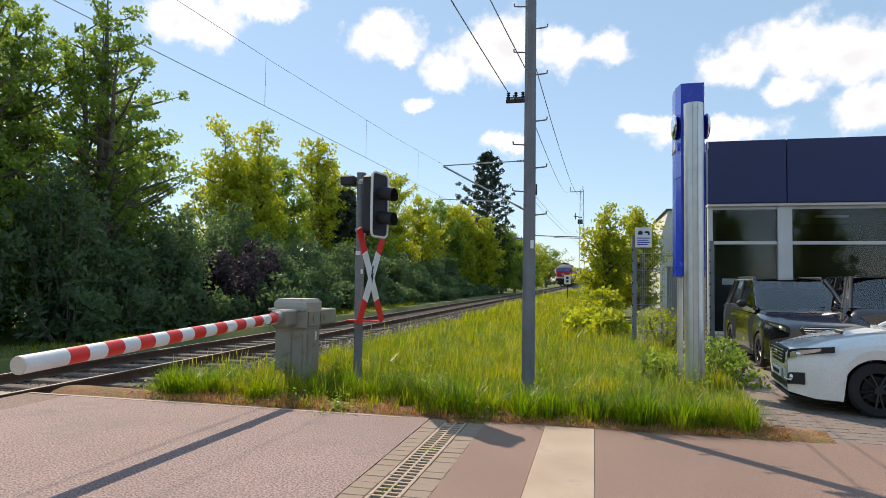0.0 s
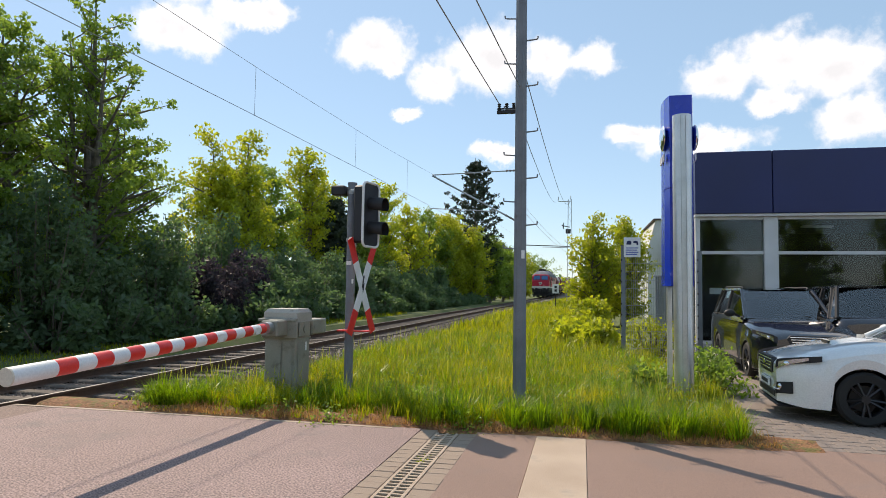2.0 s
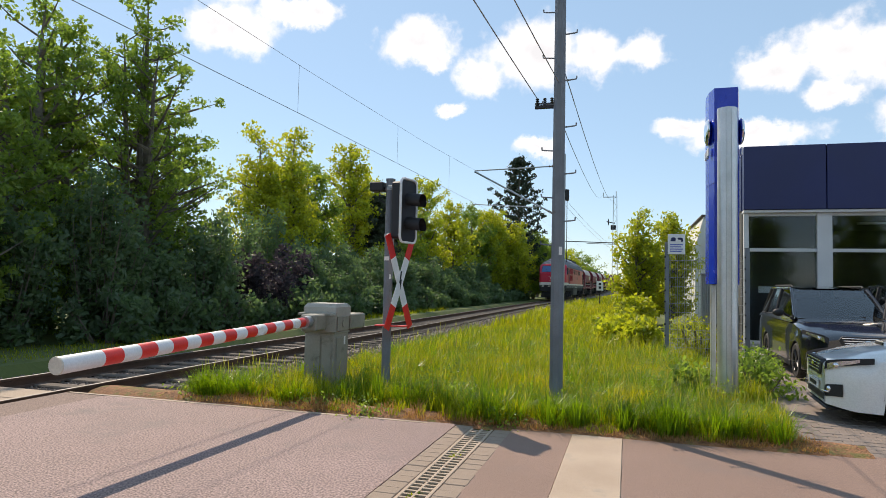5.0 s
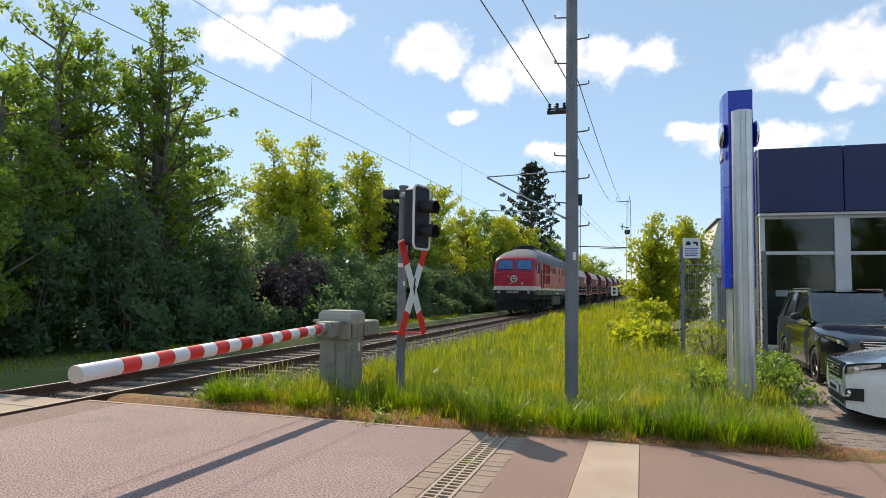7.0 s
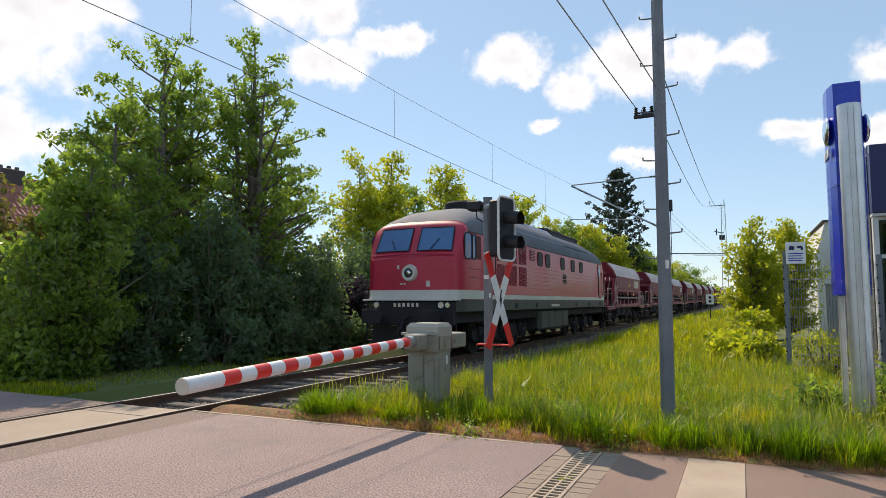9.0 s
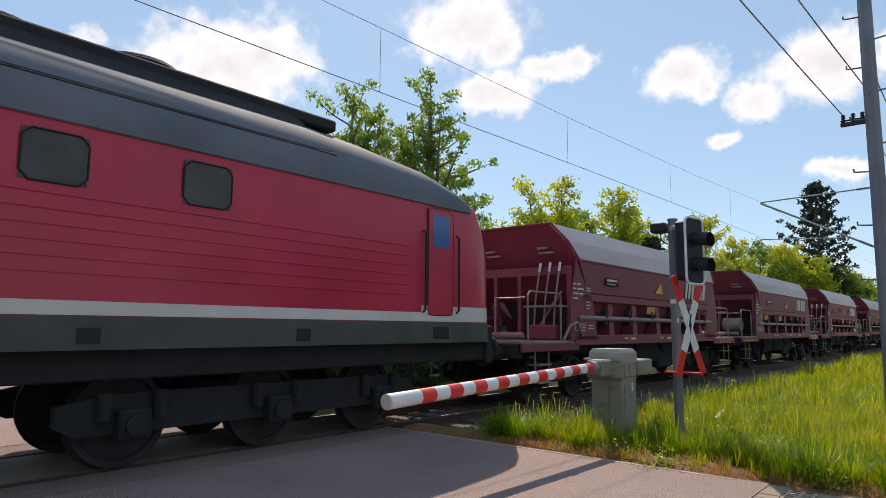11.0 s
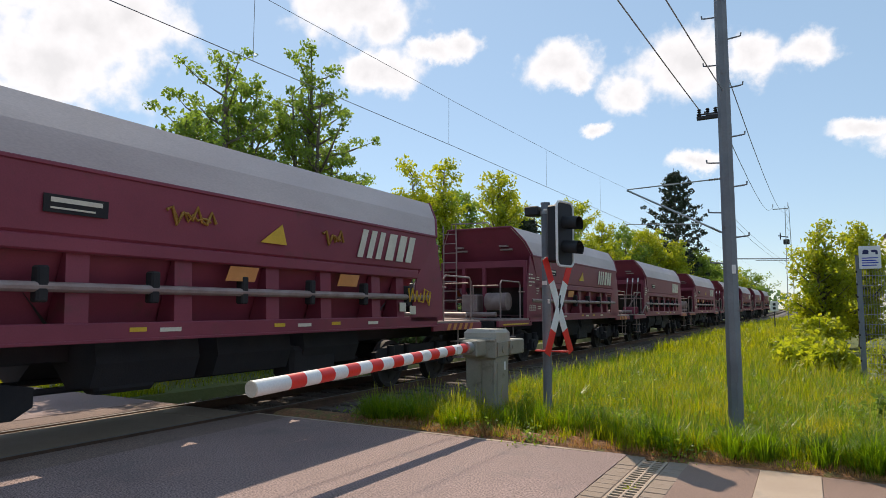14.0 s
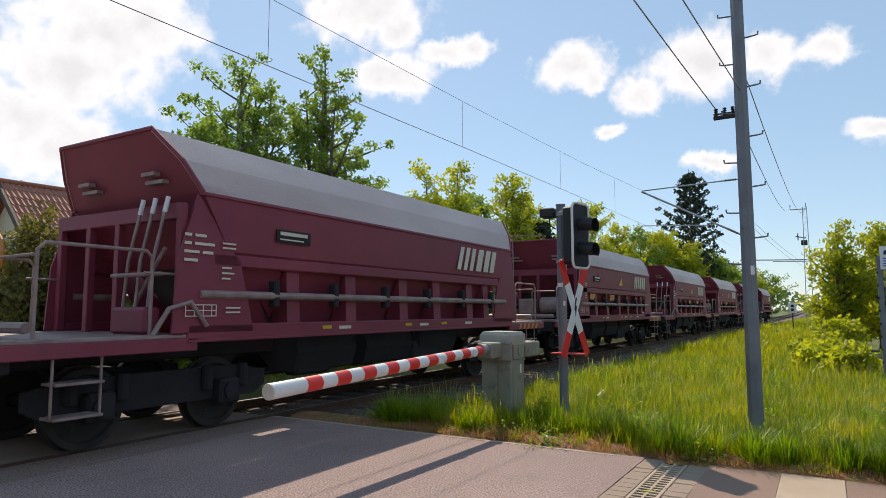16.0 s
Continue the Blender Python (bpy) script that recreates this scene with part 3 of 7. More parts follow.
def track():
    """Ballast bed, loose stones, sleepers and two rails along the bend."""
    for lo, hi, step in ((7.17, 240.0, 4.0), (-150.0, -8.55, 12.0)):
        b = Mesh()
        ys = []
        y = lo
        while y < hi:
            ys.append(y)
            y += step
        ys.append(hi)
        rings = []
        for y in ys:
            x, z = line_x(y), line_z(y)
            rings.append([(x - 2.7, y, -0.30), (x - 1.75, y, z - 0.20), (x, y, z - 0.17), (x + 1.95, y, z - 0.19), (x + 3.05, y, -0.32)])
        tagged(new("ballast", b.loft(rings, caps=True).data("ballast", M["ballast"])), "brown grey ballast bed of the railway", "ballast", kind="structure")
    rng = random.Random(3)
    v, f = [], []
    for i in range(19000):
        y = 7.25 + 40 * rng.random() ** 1.7
        x = line_x(y) + rng.uniform(-1.9, 3.0)
        s = rng.uniform(0.022, 0.048)
        z = -0.19 + line_z(y) - max(0, x - line_x(y) - 1.95) * 0.115 - max(0, line_x(y) - x - 1.75) * 0.1
        n = len(v)
        a = rng.random() * 3
        ca, sa = math.cos(a) * s, math.sin(a) * s
        v += [(x + ca, y + sa, z), (x - sa, y + ca, z), (x - ca, y - sa, z), (x + sa, y - ca, z), (x + rng.uniform(-.01, .01), y, z + s * rng.uniform(0.8, 1.5))]
        f += [(n, n + 1, n + 4), (n + 1, n + 2, n + 4), (n + 2, n + 3, n + 4), (n + 3, n, n + 4)]
    tagged(raw("ballast_stones", v, f, M["ballast"]), "loose brown ballast stones between the rails", "ballast", kind="stuff")
    base = tagged(empty("railway_track"), "single railway track with rusty rails on sleepers", "railway track", kind="structure")
    sl = Mesh().box(-1.3, -0.13, -0.19, 1.3, 0.13, -0.135, 0.02).data("sleeper", M["sleeper"])
    y = 7.5
    while y < 150:
        o = new("sleeper", sl)
        o.parent = base
        o.matrix_basis = pose(line_x(y), y, line_z(y), 0, 0, line_turn(y) + rng.uniform(-0.6, 0.6))
        y += 0.62
    for side in (-1, 1):
        for lo, hi in ((-150.0, 240.0),):
            web, top = Mesh(), Mesh()
            ys = [lo, 0, 20] + [20 + 8 * i for i in range(1, 28)]
            rw, rt = [], []
            for y in ys:
                x, z = line_x(y) + side * 0.7535, line_z(y)
                rw.append([(x - 0.07, y, z - 0.15), (x - 0.015, y, z - 0.12), (x - 0.015, y, z - 0.04), (x - 0.036, y, z - 0.03), (x - 0.036, y, z + 0.004), (x + 0.036, y, z + 0.004), (x + 0.036, y, z - 0.03), (x + 0.015, y, z - 0.04), (x + 0.015, y, z - 0.12), (x + 0.07, y, z - 0.15)])
                rt.append([(x - 0.024, y, z + 0.002), (x - 0.024, y, z + 0.008), (x + 0.024, y, z + 0.008), (x + 0.024, y, z + 0.002)])
            rail = part("rail", web.loft(rw, closed=True, caps=True), M["rail_side"], base)
            part("rail_head", top.loft(rt, closed=True, caps=True), M["rail_top"], rail, "polished running surface")
    # flangeway floors beside the rails in the road
    for x in (-8.9535, -7.4465):
        m = Mesh().box(x - 0.14, -8.5, -0.3, x + 0.14, ROAD_EDGE - 0.03, -0.075)
        part("flangeway", m, M["running"], base)


def forecourt():
    base = Mesh().box(1.99, 7.28, -0.3, 40, 18.9, -0.022)
    p = tagged(new("forecourt", base.data("forecourt", M["paving"])), "grey block paving in front of the showroom", "paving", kind="structure")
    me = Mesh().box(-0.103, -0.078, -0.06, 0.103, 0.078, 0.0, 0.007).data("paving_block", M["paving"])
    rng = random.Random(31)
    for j in range(15):
        for i in range(20):
            o = new("paving_block", me)
            o.parent = p
            o.matrix_basis = pose(2.12 + i * 0.213 + (0.106 if j % 2 else 0), 7.38 + j * 0.163, -0.006 + rng.uniform(-0.004, 0.004), rng.uniform(-0.8, 0.8), rng.uniform(-0.8, 0.8), rng.uniform(-0.5, 0.5))


def drain():
    ch = tagged(empty("drain_channel"), "iron grated drain channel across the road", "drain", kind="structure")
    g = Mesh()
    g.box(-0.125, 0, -0.02, -0.095, 0.495, 0.004, 0.003)
    g.box(0.095, 0, -0.02, 0.125, 0.495, 0.004, 0.003)
    g.box(-0.012, 0, -0.02, 0.012, 0.495, 0.003, 0.003)
    for i in range(6):
        g.box(-0.1, i * 0.083, -0.02, 0.1, i * 0.083 + 0.028, 0.002, 0.003)
    me = g.data("grate", M["concrete"])
    y = -2.5
    while y < 7.0:
        o = new("grate", me)
        o.parent = ch
        o.matrix_basis = pose(-1.44, y, 0)
        y += 0.5
    part("trough", Mesh().box(-1.565, -2.5, -0.35, -1.315, ROAD_EDGE - 0.05, -0.16), M["running"], ch)
    part("weeds", leaf_mesh([(-1.44, 5.9, -0.01, 0.08, 0.2, 0.015), (-1.43, 4.7, -0.01, 0.07, 0.15, 0.015)], 90, 0.028, 8), M["grass"], ch, "small weeds growing in the slots")
    bk = Mesh().box(-0.096, -0.075, -0.06, 0.096, 0.075, 0.0, 0.006)
    me = bk.data("brick", M["brick"])
    rng = random.Random(9)
    for x in (-1.67, -1.215):
        y = -2.0 + (0.06 if x > -1.3 else 0)
        while y < ROAD_EDGE - 0.1:
            o = new("brick", me)
            o.parent = ch
            o.matrix_basis = pose(x, y, rng.uniform(-0.003, 0.003), rng.uniform(-0.7, 0.7), rng.uniform(-0.7, 0.7), rng.uniform(-0.6, 0.6))
            y += 0.156
    part("bed", Mesh().box(-1.77, -2.5, -0.3, -1.565, ROAD_EDGE, -0.02).box(-1.315, -2.5, -0.3, -1.13, ROAD_EDGE, -0.02), M["earth"], ch)


# ---------------------------------------------------------------- plants
def leaf_arrays(puffs, count, size, seed, droop=0.3):
    """Many small folded leaves scattered in soft balls: (x, y, z, rx, ry, rz) each."""
    rng = np.random.default_rng(seed)
    P = np.array(puffs)
    w = (P[:, 3] * P[:, 4] * P[:, 5]) ** (2 / 3)
    pick = rng.choice(len(P), count, p=w / w.sum())
    d = rng.normal(size=(count, 3))
    d /= np.linalg.norm(d, axis=1)[:, None]
    rad = rng.random(count) ** 0.45
    c = P[pick, :3] + d * rad[:, None] * P[pick, 3:6] * rng.uniform(0.75, 1.2, (count, 1))
    a = rng.normal(size=(count, 3))
    a[:, 2] -= droop
    a /= np.linalg.norm(a, axis=1)[:, None]
    b = np.cross(a, rng.normal(size=(count, 3)))
    b /= np.linalg.norm(b, axis=1)[:, None] + 1e-9
    n = np.cross(a, b)
    s = size * rng.uniform(0.6, 1.35, (count, 1))
    v = np.empty((count, 4, 3))
    v[:, 0] = c - a * s * 0.6
    v[:, 1] = c + b * s * 0.36 + n * s * 0.1
    v[:, 2] = c + a * s * 0.7
    v[:, 3] = c - b * s * 0.36 + n * s * 0.1
    i = np.arange(count)[:, None] * 4
    return v.reshape(-1, 3), np.concatenate([i + [0, 1, 2], i + [0, 2, 3]])


def leaf_mesh(puffs, count, size, seed):
    v, f = leaf_arrays(puffs, count, size, seed)
    m = Mesh()
    m.v, m.f = v.tolist(), f.tolist()
    return m


def leaf_part(name, puffs, count, size, seed, material, parent, label=""):
    v, f = leaf_arrays(puffs, count, size, seed)
    ob = raw(name, v.tolist(), f.tolist(), material, parent)
    if label:
        ob["label"] = label
    return ob


def tree(x, y, h, r, seed, leaves, size, material, label, leaders=3, low=0.12, slim=1.0, puff=0.55, group="trees along the railway"):
    """Tapered trunk, leaders, limbs, and leaf tufts at the limbs' ends with gaps between."""
    rng = random.Random(seed)
    t = tagged(empty("tree", pose(x, y, -0.06)), label, "tree", group)
    wood, puffs = Mesh(), []
    base = h * 0.022 + 0.03
    for k in range(leaders):
        a = rng.random() * 6.28
        lean = 0 if k == 0 else rng.uniform(0.12, 0.42) * r * slim
        top = h * (1.0 if k == 0 else rng.uniform(0.68, 0.95))
        pts, rs = [], []
        for i in range(7):
            u = i / 6
            pts.append((math.cos(a) * lean * u ** 0.7 + rng.uniform(-.06, .06) * (i > 0), math.sin(a) * lean * u ** 0.7 + rng.uniform(-.06, .06) * (i > 0), top * u))
            rs.append(base * (1 - u) ** 0.8 * (1 if k == 0 else 0.7) + 0.012)
        wood.tube(pts, rs, 7)
        nb = int(9 + h * 1.6)
        for b in range(nb):
            u = low + (1 - low) * (b + rng.random()) / nb
            j = min(5, int(u * 6))
            p0 = Vector(pts[j]).lerp(Vector(pts[j + 1]), u * 6 - j)
            reach = r * (0.35 + 0.65 * math.sin(math.pi * min(1, 0.22 + 0.80 * u) ** 1.15)) * rng.uniform(0.45, 1.1) * (0.85 if k else 1)
            an = b * 2.4 + rng.uniform(-0.5, 0.5)
            up = rng.uniform(0.25, 0.8) * reach
            p1 = p0 + Vector((math.cos(an) * reach, math.sin(an) * reach, up))
            mid = p0.lerp(p1, 0.5) + Vector((0, 0, -0.08 * reach))
            wood.tube([p0, mid, p1], [rs[j] * 0.45 + 0.006, rs[j] * 0.25 + 0.005, 0.006], 5, cap=False)
            for q in (0.45, 0.75, 1.0):
                c = p0.lerp(p1, q)
                s = puff * rng.uniform(0.55, 1.1) * (0.75 + 0.25 * q)
                puffs.append((c.x + rng.uniform(-.15, .15), c.y + rng.uniform(-.15, .15), c.z + rng.uniform(-.1, .15), s, s, s * 0.85))
        puffs.append((pts[-1][0], pts[-1][1], pts[-1][2] + 0.05, puff * 0.4, puff * 0.4, puff * 0.8))
    part("trunk", wood, M["bark"], t, smooth=True)
    leaf_part("crown", puffs, leaves, size, seed, material, t)
    return t


def shrub(x, y, w, d, h, seed, leaves, size, material, label, name="shrub", category="shrub", group="undergrowth"):
    rng = random.Random(seed)
    t = tagged(empty(name, pose(x, y, -0.06)), label, category, group)
    wood, puffs = Mesh(), []
    n = int(7 + w * d * 2.2)
    for i in range(n):
        a, q = rng.random() * 6.28, rng.random() ** 0.5
        px, py = math.cos(a) * q * w / 2, math.sin(a) * q * d / 2
        top = h * (1 - 0.45 * q ** 2) * rng.uniform(0.72, 1.05)
        wood.tube([(px * 0.3, py * 0.3, 0), (px * 0.7, py * 0.7, top * 0.5), (px, py, top * 0.93)], [0.03, 0.02, 0.006], 5, cap=False)
        k = max(2, int(top / 0.55))
        for j in range(k):
            u = (j + 0.5) / k
            s = rng.uniform(0.26, 0.5) * min(1.0, 0.5 + h / 4)
            puffs.append((px * (0.6 + 0.4 * u) + rng.uniform(-.2, .2), py * (0.6 + 0.4 * u) + rng.uniform(-.2, .2), top * u, s, s, s))
    tagged(part("stem", wood, M["bark"], t), kind="stuff")
    leaf_part("foliage", puffs, leaves, size, seed, material, t)
    return t


def spruce(x, y, h, seed):
    rng = random.Random(seed)
    t = tagged(empty("spruce", pose(x, y, -0.06)), "tall dark conifer with an open upswept crown", "tree", "trees along the railway")
    wood, puffs = Mesh(), []
    wood.tube([(0, 0, 0), (0.1, 0, h * 0.5), (0, 0, h)], [0.3, 0.18, 0.02], 8)
    for i in range(96):
        u = 0.25 + 0.75 * (i + rng.random()) / 96
        a = i * 2.4
        reach = min(0.20, (1 - u) ** 0.6 * 0.36) * h * rng.uniform(0.45, 1.08) + 0.15
        z = h * (u - 0.04)
        lift = reach * rng.uniform(0.25, 0.5)
        p1 = (math.cos(a) * reach, math.sin(a) * reach, z + lift)
        wood.tube([(0, 0, z), (p1[0] * 0.6, p1[1] * 0.6, z + lift * 0.35), p1], [0.05, 0.03, 0.008], 4, cap=False)
        for q in (0.4, 0.6, 0.8, 1.0):
            k = 0.46 * rng.uniform(0.6, 1.15)
            puffs.append((p1[0] * q, p1[1] * q, z + lift * q * q, k, k, k * 0.8))
    part("trunk", wood, M["bark"], t)
    leaf_part("crown", puffs, 9500, 0.27, seed, M["needle"], t)


def grass():
    """Tall verge grass: bent blades, denser and finer near the road."""
    rng = np.random.default_rng(21)
    V, F, base = [], [], 0

    def field(n, x0, x1, y0, y1, hlo, hhi, wid, keep, bend=0.4):
        nonlocal base
        x, y = rng.uniform(x0, x1, n), rng.uniform(y0, y1, n)
        tuft = np.sin(x * 3.1 + np.sin(y * 2.3)) * np.cos(y * 2.7 + np.sin(x * 1.7)) * 0.5 + 0.5
        ok = keep(x, y)
        x, y, tuft = x[ok], y[ok], tuft[ok]
        n = len(x)
        edge = np.clip((y - ROAD_EDGE + 0.15) / 0.5, 0.5, 1)
        big = np.sin(x * 0.9 + 1.3 * np.sin(y * 0.7)) * np.sin(y * 1.1 + np.sin(x * 0.6)) * 0.5 + 0.5
        h = rng.uniform(hlo, hhi, n) * (0.3 + 0.7 * tuft + 0.45 * big) * edge * np.where(y < 24, np.clip((x + 5.5) / 0.9, 0.45, 1), 1)
        a = rng.uniform(0, 6.283, n)
        lean = rng.uniform(0.1, bend, n) * h * 1.4
        w = wid * rng.uniform(0.6, 1.3, n)
        ux, uy = np.cos(a), np.sin(a)
        vx, vy = -uy, ux
        z0 = np.where((y < 7.7) & (x > -7.0) & (x < 2.4), 0.02, -0.06)
        v = np.empty((n, 5, 3))
        for k, (u, s) in enumerate(((0, 1), (0, -1), (0.6, 0.75), (0.6, -0.75), (1, 0))):
            v[:, k, 0] = x + ux * lean * u ** 2 + vx * w * s
            v[:, k, 1] = y + uy * lean * u ** 2 + vy * w * s
            v[:, k, 2] = z0 + h * (u - 0.25 * (lean / h) * u ** 2)
        i = np.arange(n)[:, None] * 5 + base
        V.append(v.reshape(-1, 3))
        F.append(np.concatenate([i + [0, 1, 3], i + [0, 3, 2], i + [2, 3, 4]]))
        base += n * 5

    def right_edge(y):
        return np.where(y < 8.6, 1.75, np.where(y < 10.5, 2.0, np.where(y < 15.5, 1.6, 0.9)))

    def near(x, y):
        left = np.where(y < 9.3, -5.85, -4.95) + 0.12 * np.sin(y * 1.7)
        bare = (x > -3.6) & (x < -2.2) & (y < 7.80 + 0.12 * np.sin(x * 6.0))
        front = np.where(x < -3.6, 7.50, 7.30) + 0.10 * np.sin(x * 5.0) + 0.07 * np.sin(x * 11.0)
        box = (x > -4.52) & (x < -3.98) & (y > 8.55) & (y < 9.1)
        return (x > left) & (x < right_edge(y)) & (y > front) & ~bare & ~box

    field(105000, -6.3, 2.1, 7.2, 13.0, 0.12, 0.42, 0.004, near)
    field(24000, -6.0, 2.1, 13.0, 24.0, 0.2, 0.5, 0.009, near)
    field(16000, -6.0, 1.2, 24.0, 48.0, 0.25, 0.6, 0.018, lambda x, y: (x > line_x(30) + 3.2) & (x < 1.2))
    field(12000, -6.0, 3.0, 48.0, 120.0, 0.3, 0.7, 0.04, lambda x, y: (x > -8.2 + 0.000265 * (y - 20) ** 2 + 3.0))
    field(9000, -13.2, -11.0, 7.6, 40.0, 0.08, 0.26, 0.008, lambda x, y: x < -11.0)
    field(2500, -5.9, -2.2, 7.2, 7.8, 0.08, 0.2, 0.006, lambda x, y: np.sin(x * 7) + np.sin(x * 17 + 2) > 0.9)
    # weeds along the far road edge and by the drive
    field(3500, -16.5, -10.8, 7.25, 8.2, 0.12, 0.4, 0.010, lambda x, y: x < 0)
    tagged(raw("grass", np.concatenate(V).tolist(), np.concatenate(F).tolist(), M["grass"]), "tall yellow-green meadow grass on the railway verge", "grass", kind="stuff")
    wd = random.Random(8)
    spots = []
    for i in range(120):
        x, y = wd.uniform(-5.2, 1.5), 7.85 + 8 * wd.random() ** 1.5
        if -3.8 < x < -2.0 and y < 7.8 or -4.7 < x < -3.8 and 8.3 < y < 9.3:
            continue
        r = wd.uniform(0.12, 0.3)
        spots.append((x, y, wd.uniform(0.05, 0.22), r, r, r * 0.8))
    lv, lf = leaf_arrays(spots, 8000, 0.036, 17)
    lv[:, 2] = np.maximum(lv[:, 2], -0.05)
    tagged(raw("meadow_weeds", lv.tolist(), lf.tolist(), M["leaf"]), "broad-leaved weeds among the verge grass", "weeds", kind="stuff")
    V.clear()
    F.clear()
    base = 0
    # lush tufts: blades leaning out from common roots
    tr = np.random.default_rng(77)
    cx, cy = tr.uniform(-5.7, 1.9, 950), 7.35 + 13.0 * tr.random(950) ** 1.7
    ok = near(cx, cy)
    cx, cy = cx[ok], cy[ok]
    reach = tr.uniform(0.10, 0.30, len(cx))
    lush = tr.uniform(0.24, 0.50, len(cx))
    m = 46
    n = len(cx) * m
    ang, q = tr.uniform(0, 6.283, n), tr.random(n) ** 0.7
    R, H = np.repeat(reach, m), np.repeat(lush, m) * tr.uniform(0.55, 1.15, n)
    x0, y0 = np.repeat(cx, m) + np.cos(ang) * q * R * 0.5, np.repeat(cy, m) + np.sin(ang) * q * R * 0.5
    lean = R * (0.4 + q)
    v = np.empty((n, 5, 3))
    for k, (u, sd) in enumerate(((0, 1), (0, -1), (0.6, 0.8), (0.6, -0.8), (1, 0))):
        v[:, k, 0] = x0 + np.cos(ang) * lean * u ** 2 - np.sin(ang) * 0.0045 * sd
        v[:, k, 1] = y0 + np.sin(ang) * lean * u ** 2 + np.cos(ang) * 0.0045 * sd
        v[:, k, 2] = np.where(y0 < 7.7, 0.02, -0.06) + H * (u - 0.22 * u ** 2 * q)
    i = np.arange(n)[:, None] * 5
    tagged(raw("grass_tufts", v.reshape(-1, 3).tolist(), np.concatenate([i + [0, 1, 3], i + [0, 3, 2], i + [2, 3, 4]]).tolist(), M["grass_green"]), "lush darker green grass tufts on the verge", "grass", kind="stuff")
    # flowering stalks with narrow seed heads
    sv, sf = [], []
    for _ in range(1700):
        sx, sy = tr.uniform(-5.6, 1.9), 7.5 + 11.0 * tr.random() ** 1.5
        if not bool(near(np.array([sx]), np.array([sy]))[0]):
            continue
        hh, a = tr.uniform(0.30, 0.60), tr.uniform(0, 6.283)
        ex, ey = math.cos(a) * hh * 0.18, math.sin(a) * hh * 0.18
        wx, wy = -math.sin(a), math.cos(a)
        b = len(sv)
        for u, wd in ((0, 0.002), (0.55, 0.002), (0.74, 0.0022), (0.86, 0.0055), (1.0, 0.001)):
            for sd in (-1, 1):
                sv.append((sx + ex * u * u + wx * wd * sd, sy + ey * u * u + wy * wd * sd, -0.05 + hh * u))
        sf += [(b + 2 * j, b + 2 * j + 1, b + 2 * j + 3, b + 2 * j + 2) for j in range(4)]
    tagged(raw("seed_stalks", sv, sf, M["straw_green"]), "pale flowering grass stalks above the verge", "grass", kind="stuff")
    field(18000, -5.6, 2.0, 7.12, 8.3, 0.06, 0.20, 0.0045, lambda x, y: (y > 7.14 + 0.06 * np.sin(x * 9)) & (y < 7.28 + 0.22 * np.sin(x * 3) ** 2 + 0.25 * np.sin(x * 7.3) ** 2) & ~((x > -3.1) & (x < -2.4) & (np.sin(x * 23 + y * 31) < 0.6)), 0.95)
    field(600, -5.9, 1.8, 7.6, 16.0, 0.30, 0.55, 0.0025, near, 0.4)
    tagged(raw("dry_grass", np.concatenate(V).tolist(), np.concatenate(F).tolist(), M["straw"]), "dry straw-coloured stalks among the green grass", "grass", kind="stuff")



# ---------------------------------------------------------------- crossing equipment
def resize(thing, k):
    """Scale a thing's parts about its base."""
    done = set()
    for o in thing.children_recursive:
        if o.data.name not in done:
            done.add(o.data.name)
            o.data.transform(Matrix.Scale(k, 4))
        o.matrix_basis.translation *= k


